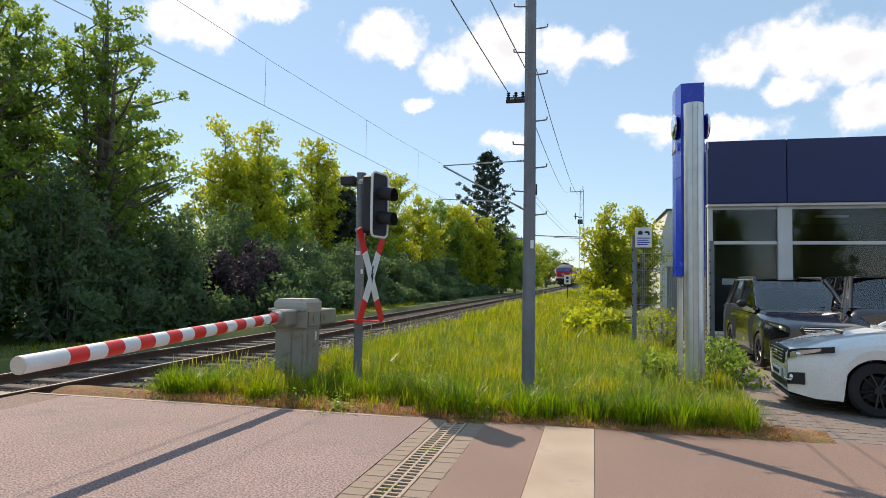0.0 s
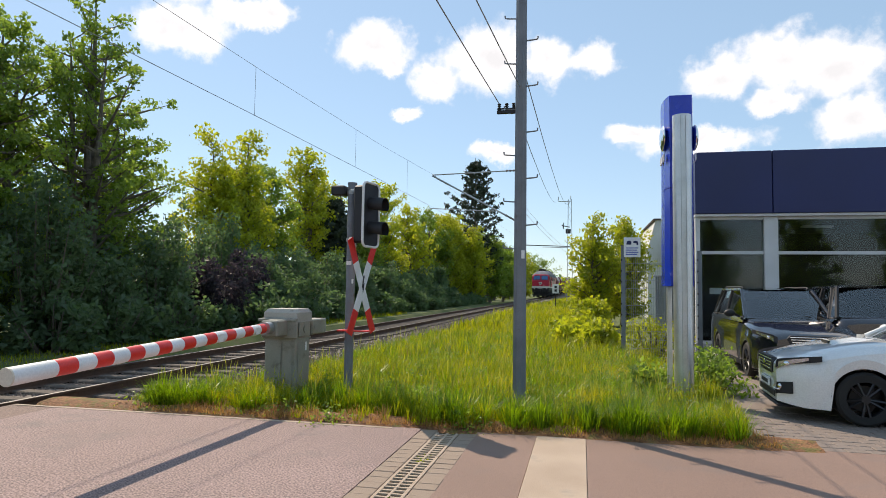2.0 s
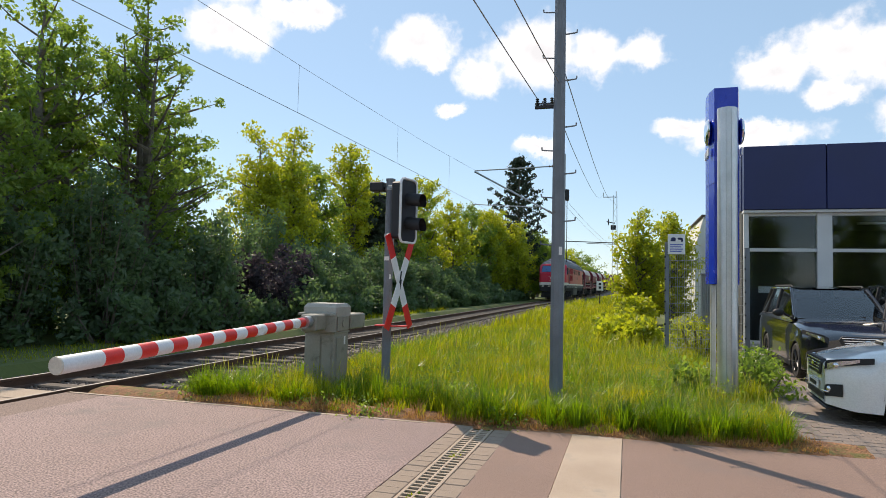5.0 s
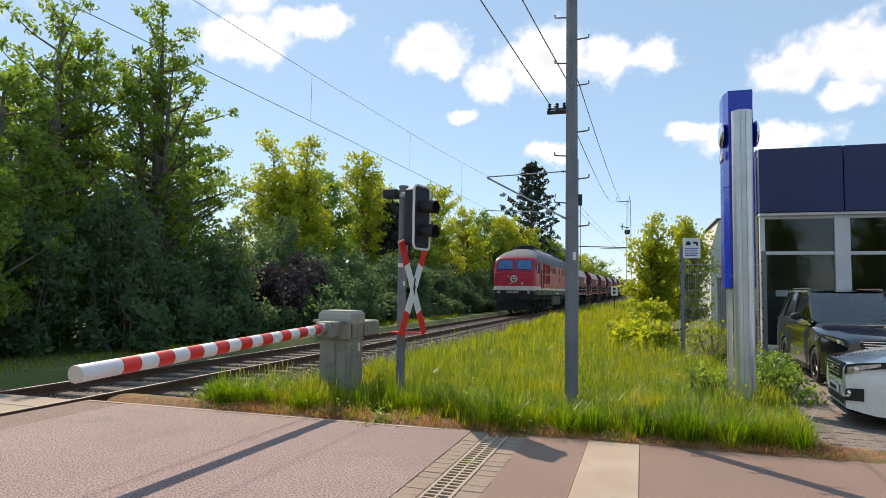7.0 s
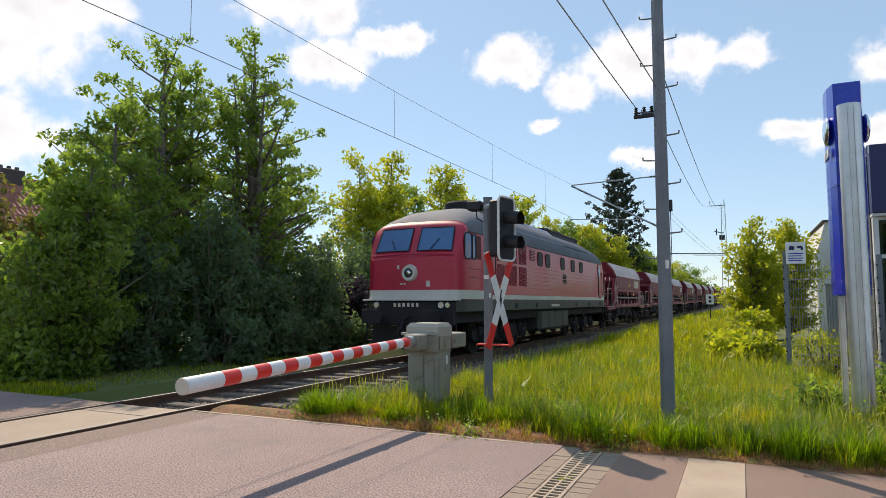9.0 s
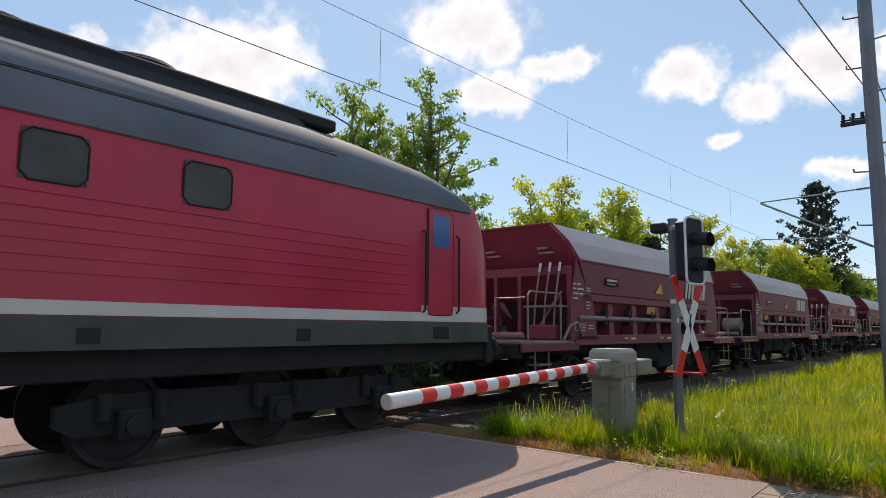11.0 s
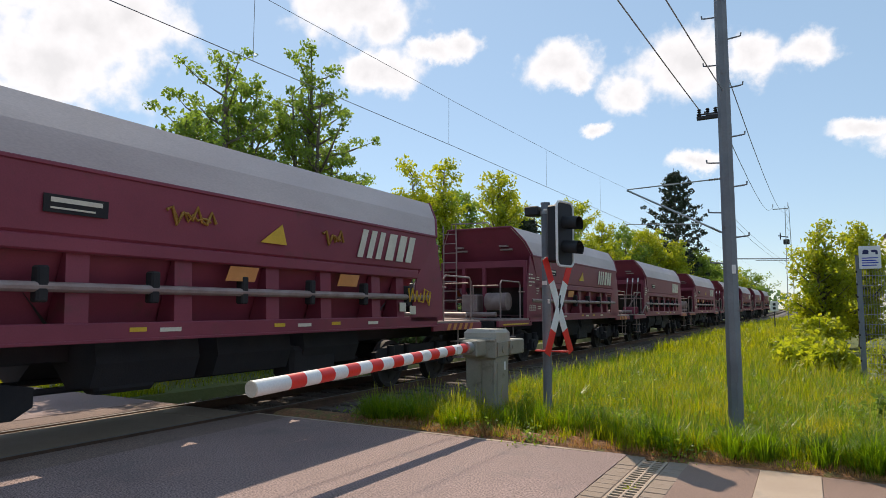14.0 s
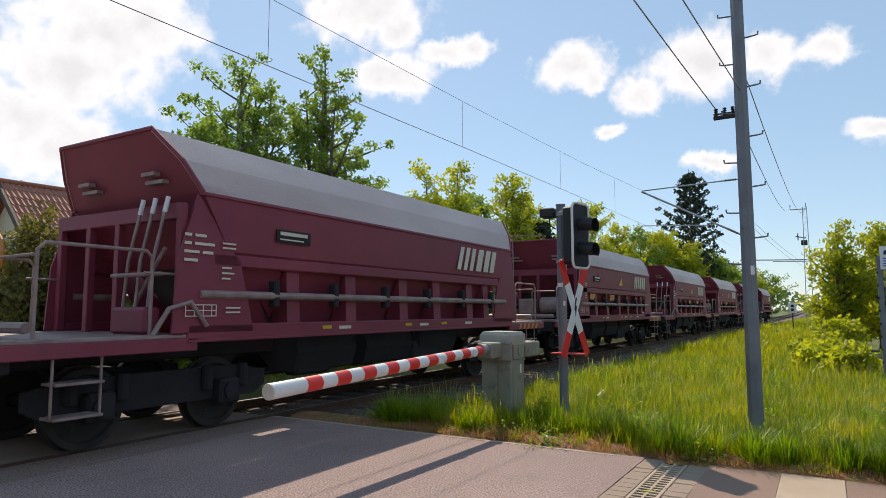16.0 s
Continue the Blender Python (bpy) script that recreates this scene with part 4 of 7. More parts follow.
def barrier():
    b = tagged(empty("level_crossing_barrier", pose(-4.25, 8.81, 0.058)), "lowered red and white barrier arm on a grey housing", "barrier")
    h = Mesh().box(-0.255, -0.25, -0.16, 0.255, 0.25, 1.06, 0.02).box(-0.265, -0.26, 0.80, 0.265, 0.26, 0.825, 0.004)
    housing = part("housing", h, M["housing"], b, "weathered grey-green steel cabinet")
    part("door", Mesh().box(0.256, -0.19, 0.08, 0.264, 0.19, 0.74, 0.003), M["housing"], housing)
    part("front_panel", Mesh().box(-0.2, -0.264, 0.05, 0.02, -0.256, 0.76, 0.003).box(0.05, -0.262, 0.05, 0.2, -0.254, 0.76, 0.003), M["housing"], housing)
    lid = Mesh()
    lid.loft([[(-0.27, -0.265, 1.06), (0.27, -0.265, 1.06), (0.27, 0.265, 1.06), (-0.27, 0.265, 1.06)],
              [(-0.27, -0.265, 1.20), (0.27, -0.265, 1.20), (0.27, 0.265, 1.20), (-0.27, 0.265, 1.20)],
              [(-0.23, -0.225, 1.255), (0.23, -0.225, 1.255), (0.23, 0.225, 1.255), (-0.23, 0.225, 1.255)]], True, True)
    part("lid", lid, M["grey_lid"], b, "pale bevelled lid")
    part("shaft_plate", Mesh().box(-0.13, -0.62, 0.86, 0.13, -0.262, 1.10, 0.02).box(-0.29, -0.30, 0.82, 0.29, -0.262, 1.12, 0.01).box(-0.34, -0.32, 1.07, 0.27, -0.25, 1.11, 0.008), M["housing"], b)
    part("bracket", Mesh().box(0.262, -0.20, 0.84, 0.278, 0.2, 1.06, 0.006).tube([(0.26, 0.0, 0.95), (0.295, 0.0, 0.95)], 0.06, 14), M["housing"], b)
    for z in (0.9, 1.03):
        for x in (-0.3, -0.1):
            part("bolt", Mesh().disc((x, -0.30, z), (0, -1, 0), 0.016, 0.014, 8), M["galv"], b)
    part("counterweight", Mesh().box(-0.02, 0.30, 0.84, 0.27, 0.86, 1.08, 0.018).box(0.272, 0.36, 0.93, 0.28, 0.42, 0.99, 0.003).box(0.05, 0.22, 0.90, 0.2, 0.31, 1.02, 0.01), M["housing"], b, "grey counterweight box behind the housing")
    part("label_plate", Mesh().box(0.266, 0.05, 0.62, 0.27, 0.1, 0.75), M["white"], b, "small white marking")
    # the arm runs over the road towards the near kerb
    y0, y1, z0, z1 = 8.50 - 9.15, 4.22 - 9.15, 0.995, 0.848
    xa = 0.0
    arm = part("arm", Mesh().tube([(xa, y0 + 0.03, z0), (xa, y0 - 0.1, z0 - 0.003)], 0.088, 18), M["galv"], b, "steel arm socket")
    n = 19
    for i in range(n):
        a, c = (i + (0 if i else 0.3)) / n, (i + 1) / n
        p = lambda u: (xa, y0 - 0.09 + (y1 - y0 + 0.09) * u, z0 + (z1 - z0) * u)
        rad = lambda u: 0.070 + 0.006 * u
        red = i % 2 == 0 and i < n - 1
        part("red_band" if red else "white_band", Mesh().tube([p(a), p(c)], [rad(a), rad(c)], 20), M["red"] if red else M["white"], arm, smooth=True)
    part("end_cap", Mesh().tube([p(1.0), p(1.003)], [0.078, 0.075], 20), M["wagon_pale"], arm, "pale round end cap")
    for u in (0.3, 0.08):
        q = p(u)
        part("sticker", Mesh().box(q[0] + 0.066, q[1] - 0.05, q[2] - 0.05, q[0] + 0.079, q[1] + 0.05, q[2] + 0.045), M["white"], arm, "small worn sticker")
    resize(b, 0.963)


def crossing_signal():
    s = tagged(empty("crossing_signal", pose(-3.28, 8.78, 0.247)), "level crossing signal mast with black lamp head and red-white cross", "signal")
    part("mast", Mesh().tube([(0, 0, -0.42), (0, 0, 3.5)], 0.078, 16).tube([(0, 0, 3.5), (0, 0, 3.53)], 0.086, 16), M["pole_steel"], s, smooth=True)
    part("conduit", Mesh().tube([(0.10, -0.05, 2.3), (0.11, -0.06, 2.7), (0.10, -0.05, 3.4)], 0.014, 8), M["galv"], s)
    for z in (3.35, 2.5):
        part("clamp", Mesh().tube([(0, 0, z - 0.03), (0, 0, z + 0.03)], 0.092, 16).box(0.05, -0.25, z - 0.025, 0.42, -0.19, z + 0.025, 0.005), M["galv"], s)
    head = part("lamp_head", Mesh().box(0.30, -0.44, 2.45, 0.50, 0.06, 3.44, 0.03), M["black"], s, "black two-lamp signal head", at=pose(0.0, 0.02, -0.035, 0, 0, -13))
    # rounded white border
    pts = []
    for cy, cz, a0 in ((-0.03, 3.40, 0), (-0.35, 3.40, 90), (-0.35, 2.49, 180), (-0.03, 2.49, 270)):
        for k in range(4):
            a = radians(a0 + k * 30)
            pts.append((0.51, cy + 0.10 * math.cos(a), cz + 0.10 * math.sin(a)))
    pts.append(pts[0])
    part("border", Mesh().tube(pts, 0.022, 6, cap=False), M["white"], head, "white reflective border")
    part("backboard", Mesh().prism([(q[1], q[2]) for q in pts[:-1]], 0.495, 0.507, "x"), M["black"], head)
    for z in (3.14, 2.72):
        rings = []
        for x in (0.505, 0.62, 0.80):
            rings.append([(x, -0.19 + 0.125 * math.cos(radians(a)), z - (x - 0.5) * 0.12 + 0.125 * math.sin(radians(a))) for a in range(-50, 231, 14)])
        v = Mesh().loft(rings)
        inner = [[(q[0], -0.19 + (q[1] + 0.19) * 0.94, z + (q[2] - z) * 0.94) for q in r] for r in rings]
        v.loft(inner)
        part("visor", v, M["black"], head, smooth=True)
        part("lamp_lens", Mesh().disc((0.505, -0.19, z), (1, 0, 0), 0.1, 0.012, 20), M["rubber"], head)
    part("second_lamp", Mesh().box(-0.36, -0.13, 3.30, -0.10, 0.12, 3.47, 0.02).tube([(-0.2, 0, 3.36), (0, 0, 3.36)], 0.03, 8), M["black"], s, "small dark lamp box seen from the side")
    part("cable", Mesh().tube([(-0.2, -0.05, 3.3), (-0.17, -0.1, 3.15), (-0.06, -0.08, 3.08)], 0.012, 6).tube([(0.32, -0.2, 3.1), (0.2, -0.15, 3.0), (0.08, -0.05, 3.05)], 0.012, 6), M["rubber"], s)
    # the cross: two boards, each red, white, red
    cross = part("cross_board", Mesh().box(0.08, -0.09, 1.66, 0.2, -0.03, 1.74, 0.008), M["galv"], s, "red and white crossing cross", at=pose(0.12, 0.02, 0, 0, 0, -13))
    for sgn, x in ((1, 0.20), (-1, 0.222)):
        m = pose(x, -0.17, 1.67, sgn * 26)
        for lo, hi, k in ((-0.90, -0.46, "red"), (-0.46, 0.46, "white"), (0.46, 0.90, "red")):
            part(k + "_section", Mesh().box(0, -0.085, lo + 0.001, 0.012, 0.085, hi - 0.001, 0.004, m), M[k], cross)
    part("flash_mark", Mesh().prism([(-0.17, 1.86), (-0.13, 1.86), (-0.165, 1.70), (-0.13, 1.73), (-0.175, 1.53), (-0.195, 1.66), (-0.215, 1.64)], 0.2365, 0.2395, "x"), M["black"], cross, "black lightning mark")
    part("foot_bar", Mesh().box(-0.14, -0.24, 0.885, 0.44, -0.10, 0.91, 0.004), M["red"], s, "red bar under the cross")
    part("sticker", Mesh().box(0.05, -0.082, 1.72, 0.078, -0.06, 1.8), M["white"], s)
    part("number_plate", Mesh().box(-0.05, -0.088, 2.05, 0.04, -0.076, 2.12), M["white"], s, "tiny white plate")
    resize(s, 0.815)


def power_pole():
    p = tagged(empty("utility_pole", pose(-0.79, 8.44, 0.322)), "tall tapered grey steel pole with step irons", "utility pole")
    ring = lambda z, w: [(w * math.cos(radians(a)), w * math.sin(radians(a)), z) for a in range(22, 382, 45)]
    part("shaft", Mesh().loft([ring(-0.55, 0.117), ring(4, 0.105), ring(11.5, 0.085)], True, True), M["pole_steel"], p)
    part("door", Mesh().box(-0.04, -0.112, 0.5, 0.06, -0.10, 0.8, 0.003).box(0.03, -0.11, 0.1, 0.045, -0.1, 0.78, 0.002), M["pole_steel"], p)
    part("plate", Mesh().box(0.03, -0.106, 2.18, 0.085, -0.098, 2.32, 0.002), M["white"], p, "small white plate")
    st = Mesh().tube([(0, 0, 0), (0.15, 0, 0.012), (0.20, 0, 0.02), (0.205, 0, 0.07)], 0.013, 6)
    me = st.data("step_iron", M["pole_steel"])
    z, k = 2.35, 0
    while z < 11:
        o = new("step_iron", me)
        o.parent = p
        o.matrix_basis = pose(0.085 if k % 2 else -0.085, -0.02, z, 0, 0, 0 if k % 2 else 180)
        z += 0.405
        k += 1
    br = part("bracket", Mesh().box(-0.42, -0.03, 4.72, -0.06, 0.03, 4.78, 0.006).box(-0.42, -0.02, 4.80, -0.06, 0.02, 4.82, 0.004), M["black"], p, "dark steel insulator bracket")
    for x in (-0.38, -0.25, -0.13):
        ins = Mesh()
        for j in range(4):
            ins.tube([(x, 0, 4.78 + j * 0.035), (x, 0, 4.80 + j * 0.035)], [0.035, 0.022], 10)
        part("insulator", ins, M["rubber"], br)
    resize(p, 0.77)


def catenary_mast():
    m = tagged(empty("catenary_mast", pose(-3.4, 35.5, -0.06)), "steel overhead line mast with cantilever over the track", "mast")
    post = Mesh()
    for sx in (-0.11, 0.11):
        post.box(sx - 0.04, -0.06, 0, sx + 0.04, 0.06, 9.0, 0.01)
    for i in range(18):
        post.tube([(-0.11, 0, i * 0.5), (0.11, 0, i * 0.5 + 0.5)], 0.012, 5)
    part("post", post, M["galv"], m)
    part("tie_bar", Mesh().tube([(0, 0, 8.35), (-4.97, -0.2, 8.16)], 0.035, 8), M["galv"], m)
    part("strut", Mesh().tube([(0, 0, 5.4), (-4.97, -0.2, 8.12)], 0.05, 8), M["galv"], m)
    part("registration_arm", Mesh().tube([(-1.4, 0, 6.05), (-5.1, -0.1, 6.25)], 0.025, 8).tube([(-4.9, -0.1, 6.25), (-5.35, -0.1, 6.1)], 0.015, 6), M["galv"], m)
    for a, b in (((-0.25, 0, 8.34), (-0.8, -0.03, 8.32)), ((-0.3, -0.01, 5.56), (-0.8, -0.03, 5.84))):
        ins = Mesh()
        A, B = Vector(a), Vector(b)
        for j in range(7):
            ins.tube([A.lerp(B, j / 7), A.lerp(B, (j + 0.6) / 7)], [0.075, 0.04], 10)
        part("insulator", ins, M["rail_side"], m)
    part("post_box", Mesh().box(0.15, -0.2, 6.4, 0.35, 0.1, 7.0, 0.02).tube([(0.25, -0.05, 3), (0.25, -0.05, 6.4)], 0.02, 6), M["black"], m)


def far_mast():
    m = tagged(empty("lattice_mast", pose(-1.3, 72, -0.06)), "distant lattice mast carrying overhead wires", "mast")
    lat = Mesh()
    for sx, sy in ((-1, -1), (1, -1), (-1, 1), (1, 1)):
        lat.tube([(sx * 0.32, sy * 0.32, 0), (sx * 0.17, sy * 0.17, 11.8)], 0.03, 5)
    for i in range(18):
        z0, z1 = i * 0.655, (i + 1) * 0.655
        w0, w1 = 0.32 - 0.15 * z0 / 11.8, 0.32 - 0.15 * z1 / 11.8
        s = 1 if i % 2 else -1
        lat.tube([(-s * w0, -w0, z0), (s * w1, -w1, z1)], 0.018, 4).tube([(-w0, -s * w0, z0), (-w1, s * w1, z1)], 0.018, 4)
    part("lattice", lat, M["galv"], m)
    part("top_arm", Mesh().tube([(0.1, 0, 11.6), (-1.25, 0, 11.6), (-1.25, 0, 12.1)], 0.05, 6).tube([(0.1, 0, 11.8), (0.1, 0, 12.2)], 0.04, 6), M["galv"], m)
    part("middle_arm", Mesh().tube([(0, 0, 8.7), (-0.9, 0, 8.9)], 0.05, 6).tube([(-0.7, 0, 8.5), (-0.7, 0, 9.2)], 0.05, 6).box(-0.45, -0.2, 8.0, 0.1, 0.2, 8.5, 0.05), M["black"], m)
    part("cantilever", Mesh().tube([(0, 0, 6.55), (-6.0, 0, 6.75)], 0.05, 6).tube([(0, 0, 6.4), (-3, 0, 6.5)], 0.03, 6), M["black"], m)


def wires():
    def wire(name, pts, r, label, hang=None):
        t = tagged(empty(name), label, "wire")
        part("strand", Mesh().tube(pts, r * 0.7, 5), M["wire"], t)
        for a, b in hang or ():
            part("dropper", Mesh().tube([a, b], 0.005, 4), M["wire"], t)
        return t
    ys = [-70, -40, -20, -5, 5, 15, 25, 35, 50, 70, 95, 130]
    cw = lambda y: (line_x(y) + 0.15 * math.sin(y * 0.09), y, 5.72 + 0.012 * max(0, min(y, 35)) + line_z(y))
    ms = lambda y: (line_x(y) + 0.15 * math.sin(y * 0.09), y, 7.0 + 0.00098 * (y - 3) ** 2 if y < 37 else 8.05 - 0.014 * (y - 36) * (1 if y < 60 else 0.4))
    drops = [-33, -26, -19, -12, -5.5, 1.0, 7.6, 14.45, 21.8, 29]
    wire("catenary_wire", [cw(y) for y in ys], 0.011, "taut contact wire above the track with droppers", [(cw(y), ms(y)) for y in drops])
    wire("messenger_wire", [ms(y) for y in ys], 0.008, "sagging messenger wire above the contact wire")
    top = (-1.3 - 1.25, 72, 12.0)
    def sag(a, b, s, n=14):
        return [(a[0] + (b[0] - a[0]) * i / n, a[1] + (b[1] - a[1]) * i / n, a[2] + (b[2] - a[2]) * i / n - s * 4 * (i / n) * (1 - i / n)) for i in range(n + 1)]
    wire("overhead_line", sag((-1.086, 8.44, 4.10), (-2.2, -15.4, 5.22), 0.31), 0.009, "dark cable from the pole bracket over the road")
    wire("overhead_line", sag((-0.79, 8.46, 4.28), (-2.15, -15.4, 5.30), 0.33), 0.009, "dark cable from the pole bracket over the road")
    wire("overhead_line", sag((-0.893, 8.44, 4.09), top, 0.9), 0.010, "dark cable from the pole to the far mast")
    wire("overhead_line", sag((-0.73, 8.44, 4.45), (-1.2, 72, 12.1), 1.3), 0.010, "dark cable from the pole to the far mast")
    for z in (6.6, 6.25):
        wire("overhead_line", sag((-3.4, 35.5, z), (-1.3, 72, z - 0.6), 0.3), 0.014, "dark cable between the masts")


# ---------------------------------------------------------------- dealership
def sign_pylon():
    s = tagged(empty("sign_pylon", pose(1.49, 10.1, -0.06)), "tall blue sign pylon on a silver column", "sign")
    col = Mesh()
    prof = []
    for a in range(0, 360, 15):
        r = 0.140
        prof.append((r * math.cos(radians(a)), r * math.sin(radians(a))))
    col.loft([[(x, y, z) for x, y in prof] for z in (0, 4.33)], True, True)
    part("column", col, M["alu"], s, "silver aluminium column", smooth=True)
    for x in (-0.035, 0.035):
        part("groove", Mesh().box(x - 0.0025, -0.1405, 0.05, x + 0.0025, -0.132, 4.30), M["grey_panel"], s)
    part("foot_plate", Mesh().box(-0.22, -0.2, 0.03, 0.24, 0.22, 0.075, 0.01), M["concrete"], s)
    pan = Mesh()
    n = [(-0.165, 0.10), (-0.215, 0.35), (-0.225, 0.60), (-0.20, 0.92), (0.20, 0.92), (0.225, 0.60), (0.215, 0.35), (0.165, 0.10)]
    pan.loft([[(x, y, z) for x, y in n] for z in (1.74, 3.24)], True, True)
    lower = part("lower_panel", pan, M["blue"], s, "glossy blue lower panel")
    part("upper_panel", Mesh().loft([[(x, y, z) for x, y in n] for z in (3.25, 4.68)], True, True), M["blue"], s, "glossy blue upper panel")
    part("inner_post", Mesh().box(-0.19, 0.3, 0, -0.12, 0.42, 1.74, 0.01), M["alu"], s)
    for sx in (-1, 1):
        em = part("emblem", Mesh().ball((sx * 0.235, 0.33, 4.06), 0.05, 0.22, 0.20, 18, 10), M["chrome"], s, "polished oval emblem", smooth=True)
        for i in range(3):
            part("bar", Mesh().box(sx * 0.232 - 0.012, 0.22 + i * 0.17, 3.68, sx * 0.232 + 0.012, 0.30 + i * 0.17, 3.80, 0.006), M["white"], s, "plain white bar")


def dealership():
    b = tagged(empty("car_dealership", pose(0, 0, 0)), "flat-roofed showroom with dark blue fascia and large windows", "building")
    Y, X0, X1 = 19.0, 3.1, 22.0
    for x0, x1 in ((X0, 5.08), (5.10, 8.1), (8.12, 11.2), (11.22, 14.5), (14.52, X1)):
        part("fascia_panel", Mesh().box(x0, Y - 0.25, 3.78, x1, Y + 0.1, 5.50, 0.012), M["navy"], b, "dark blue fascia panel")
    part("roof", Mesh().box(X0, Y + 0.1, 5.0, X1, Y + 2.2, 5.3, 0.02).box(X0 + 2.6, Y + 2.2, 5.0, X1, Y + 14, 5.3, 0.02), M["grey_panel"], b)
    part("side_fascia", Mesh().box(X0 - 0.02, Y + 0.12, 3.78, X0 + 0.2, Y + 2.2, 5.48, 0.01), M["navy"], b)
    part("soffit_trim", Mesh().box(X0, Y - 0.2, 3.70, X1, Y + 0.12, 3.775, 0.006), M["frame_white"], b)
    # room surfaces coloured dark: indoor shade and the panes' dim reflection are in the colour
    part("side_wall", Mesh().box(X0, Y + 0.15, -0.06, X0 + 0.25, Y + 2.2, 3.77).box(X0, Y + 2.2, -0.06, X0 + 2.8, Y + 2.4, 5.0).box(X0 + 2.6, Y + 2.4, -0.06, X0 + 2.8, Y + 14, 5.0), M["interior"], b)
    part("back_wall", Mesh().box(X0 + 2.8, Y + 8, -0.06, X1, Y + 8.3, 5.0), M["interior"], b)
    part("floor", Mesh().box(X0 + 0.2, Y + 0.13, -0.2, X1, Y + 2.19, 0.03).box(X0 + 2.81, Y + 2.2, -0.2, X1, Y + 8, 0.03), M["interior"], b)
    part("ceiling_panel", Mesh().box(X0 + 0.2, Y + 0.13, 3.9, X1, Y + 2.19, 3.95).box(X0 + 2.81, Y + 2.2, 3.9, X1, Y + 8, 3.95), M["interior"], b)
    part("plinth", Mesh().box(X0, Y - 0.06, -0.2, X1, Y + 0.12, 0.18, 0.01), M["grey_panel"], b)
    cols = (3.12, 4.89, 7.96, 11.0, 14.1, 17.2, 20.3)
    for i, x in enumerate(cols):
        w = 0.36 if i else 0.12
        part("column", Mesh().box(x, Y - 0.1, 0.18, x + w, Y + 0.1, 3.70, 0.01), M["frame_white"], b, "white window column")
        if i + 1 < len(cols):
            xr = cols[i + 1]
            for z0, z1 in ((0.18, 0.26), (3.62, 3.70)):
                part("window_rail", Mesh().box(x + w, Y - 0.05, z0, xr, Y + 0.03, z1, 0.006), M["frame_white"], b)
            win = part("window_transom", Mesh().box(x + w, Y - 0.05, 2.66, xr, Y + 0.03, 2.75, 0.006), M["frame_white"], b)
            for z0, z1 in ((0.26, 2.66), (2.75, 3.62)):
                o = part("pane", Mesh().box(x + w, Y - 0.012, z0, xr, Y, z1), M["pane"], win, "dark reflecting glass")
                o.visible_shadow = False
    part("ceiling_lamp", Mesh().box(6.2, Y + 1.0, 3.5, 7.0, Y + 1.2, 3.55), M["white"], b)
    part("paper_notice", Mesh().box(3.5, Y + 0.05, 1.55, 3.85, Y + 0.07, 1.72), M["white"], b)


def fence():
    f = tagged(empty("mesh_fence", pose(0, 0, -0.06)), "grey double-wire mesh fence on steel posts", "fence")
    Y = 15.75
    for x, h in ((0.97, 2.72), (2.68, 2.60)):
        post = part("post", Mesh().box(x - 0.05, Y - 0.03, 0, x + 0.05, Y + 0.03, h, 0.006).box(x - 0.055, Y - 0.035, h, x + 0.055, Y + 0.035, h + 0.02, 0.004), M["pole_steel"], f)
        for i in range(9):
            part("clip", Mesh().box(x - 0.062, Y - 0.045, 0.3 + i * 0.26, x - 0.03, Y - 0.028, 0.34 + i * 0.26, 0.003), M["black"], post)
    hw = Mesh().box(1.0, -0.014, -0.004, 2.66, -0.006, 0.004).data("rail", M["galv"])
    for i in range(12):
        for dy in (0, 0.02):
            o = new("rail", hw)
            o.parent = f
            o.matrix_basis = pose(0, Y + dy, 0.12 + i * 0.2)
    vw = Mesh().box(-0.003, -0.003, 0.05, 0.003, 0.003, 2.45).data("wire", M["galv"])
    x = 1.05
    while x < 2.64:
        o = new("wire", vw)
        o.parent = f
        o.matrix_basis = pose(x, Y, 0)
        x += 0.05
    s = tagged(empty("notice_sign", pose(1.17, 15.69, 2.45)), "white no-dogs style notice on the fence", "sign")
    part("board", Mesh().box(-0.19, -0.01, -0.05, 0.19, 0.005, 0.42, 0.004), M["white"], s)
    part("pictogram", Mesh().ball((-0.07, -0.013, 0.30), 0.055, 0.003, 0.045, 10, 6).ball((0.08, -0.013, 0.31), 0.06, 0.003, 0.028, 10, 6).box(-0.13, -0.014, 0.25, -0.02, -0.011, 0.28).box(0.1, -0.014, 0.24, 0.14, -0.011, 0.3), M["navy"], s, "dark blue pictogram")
    for i in range(4):
        part("text_bar", Mesh().box(-0.14, -0.013, 0.16 - i * 0.05, 0.14 - 0.03 * (i % 2), -0.010, 0.18 - i * 0.05), M["blue"], s, "thin blue bar")


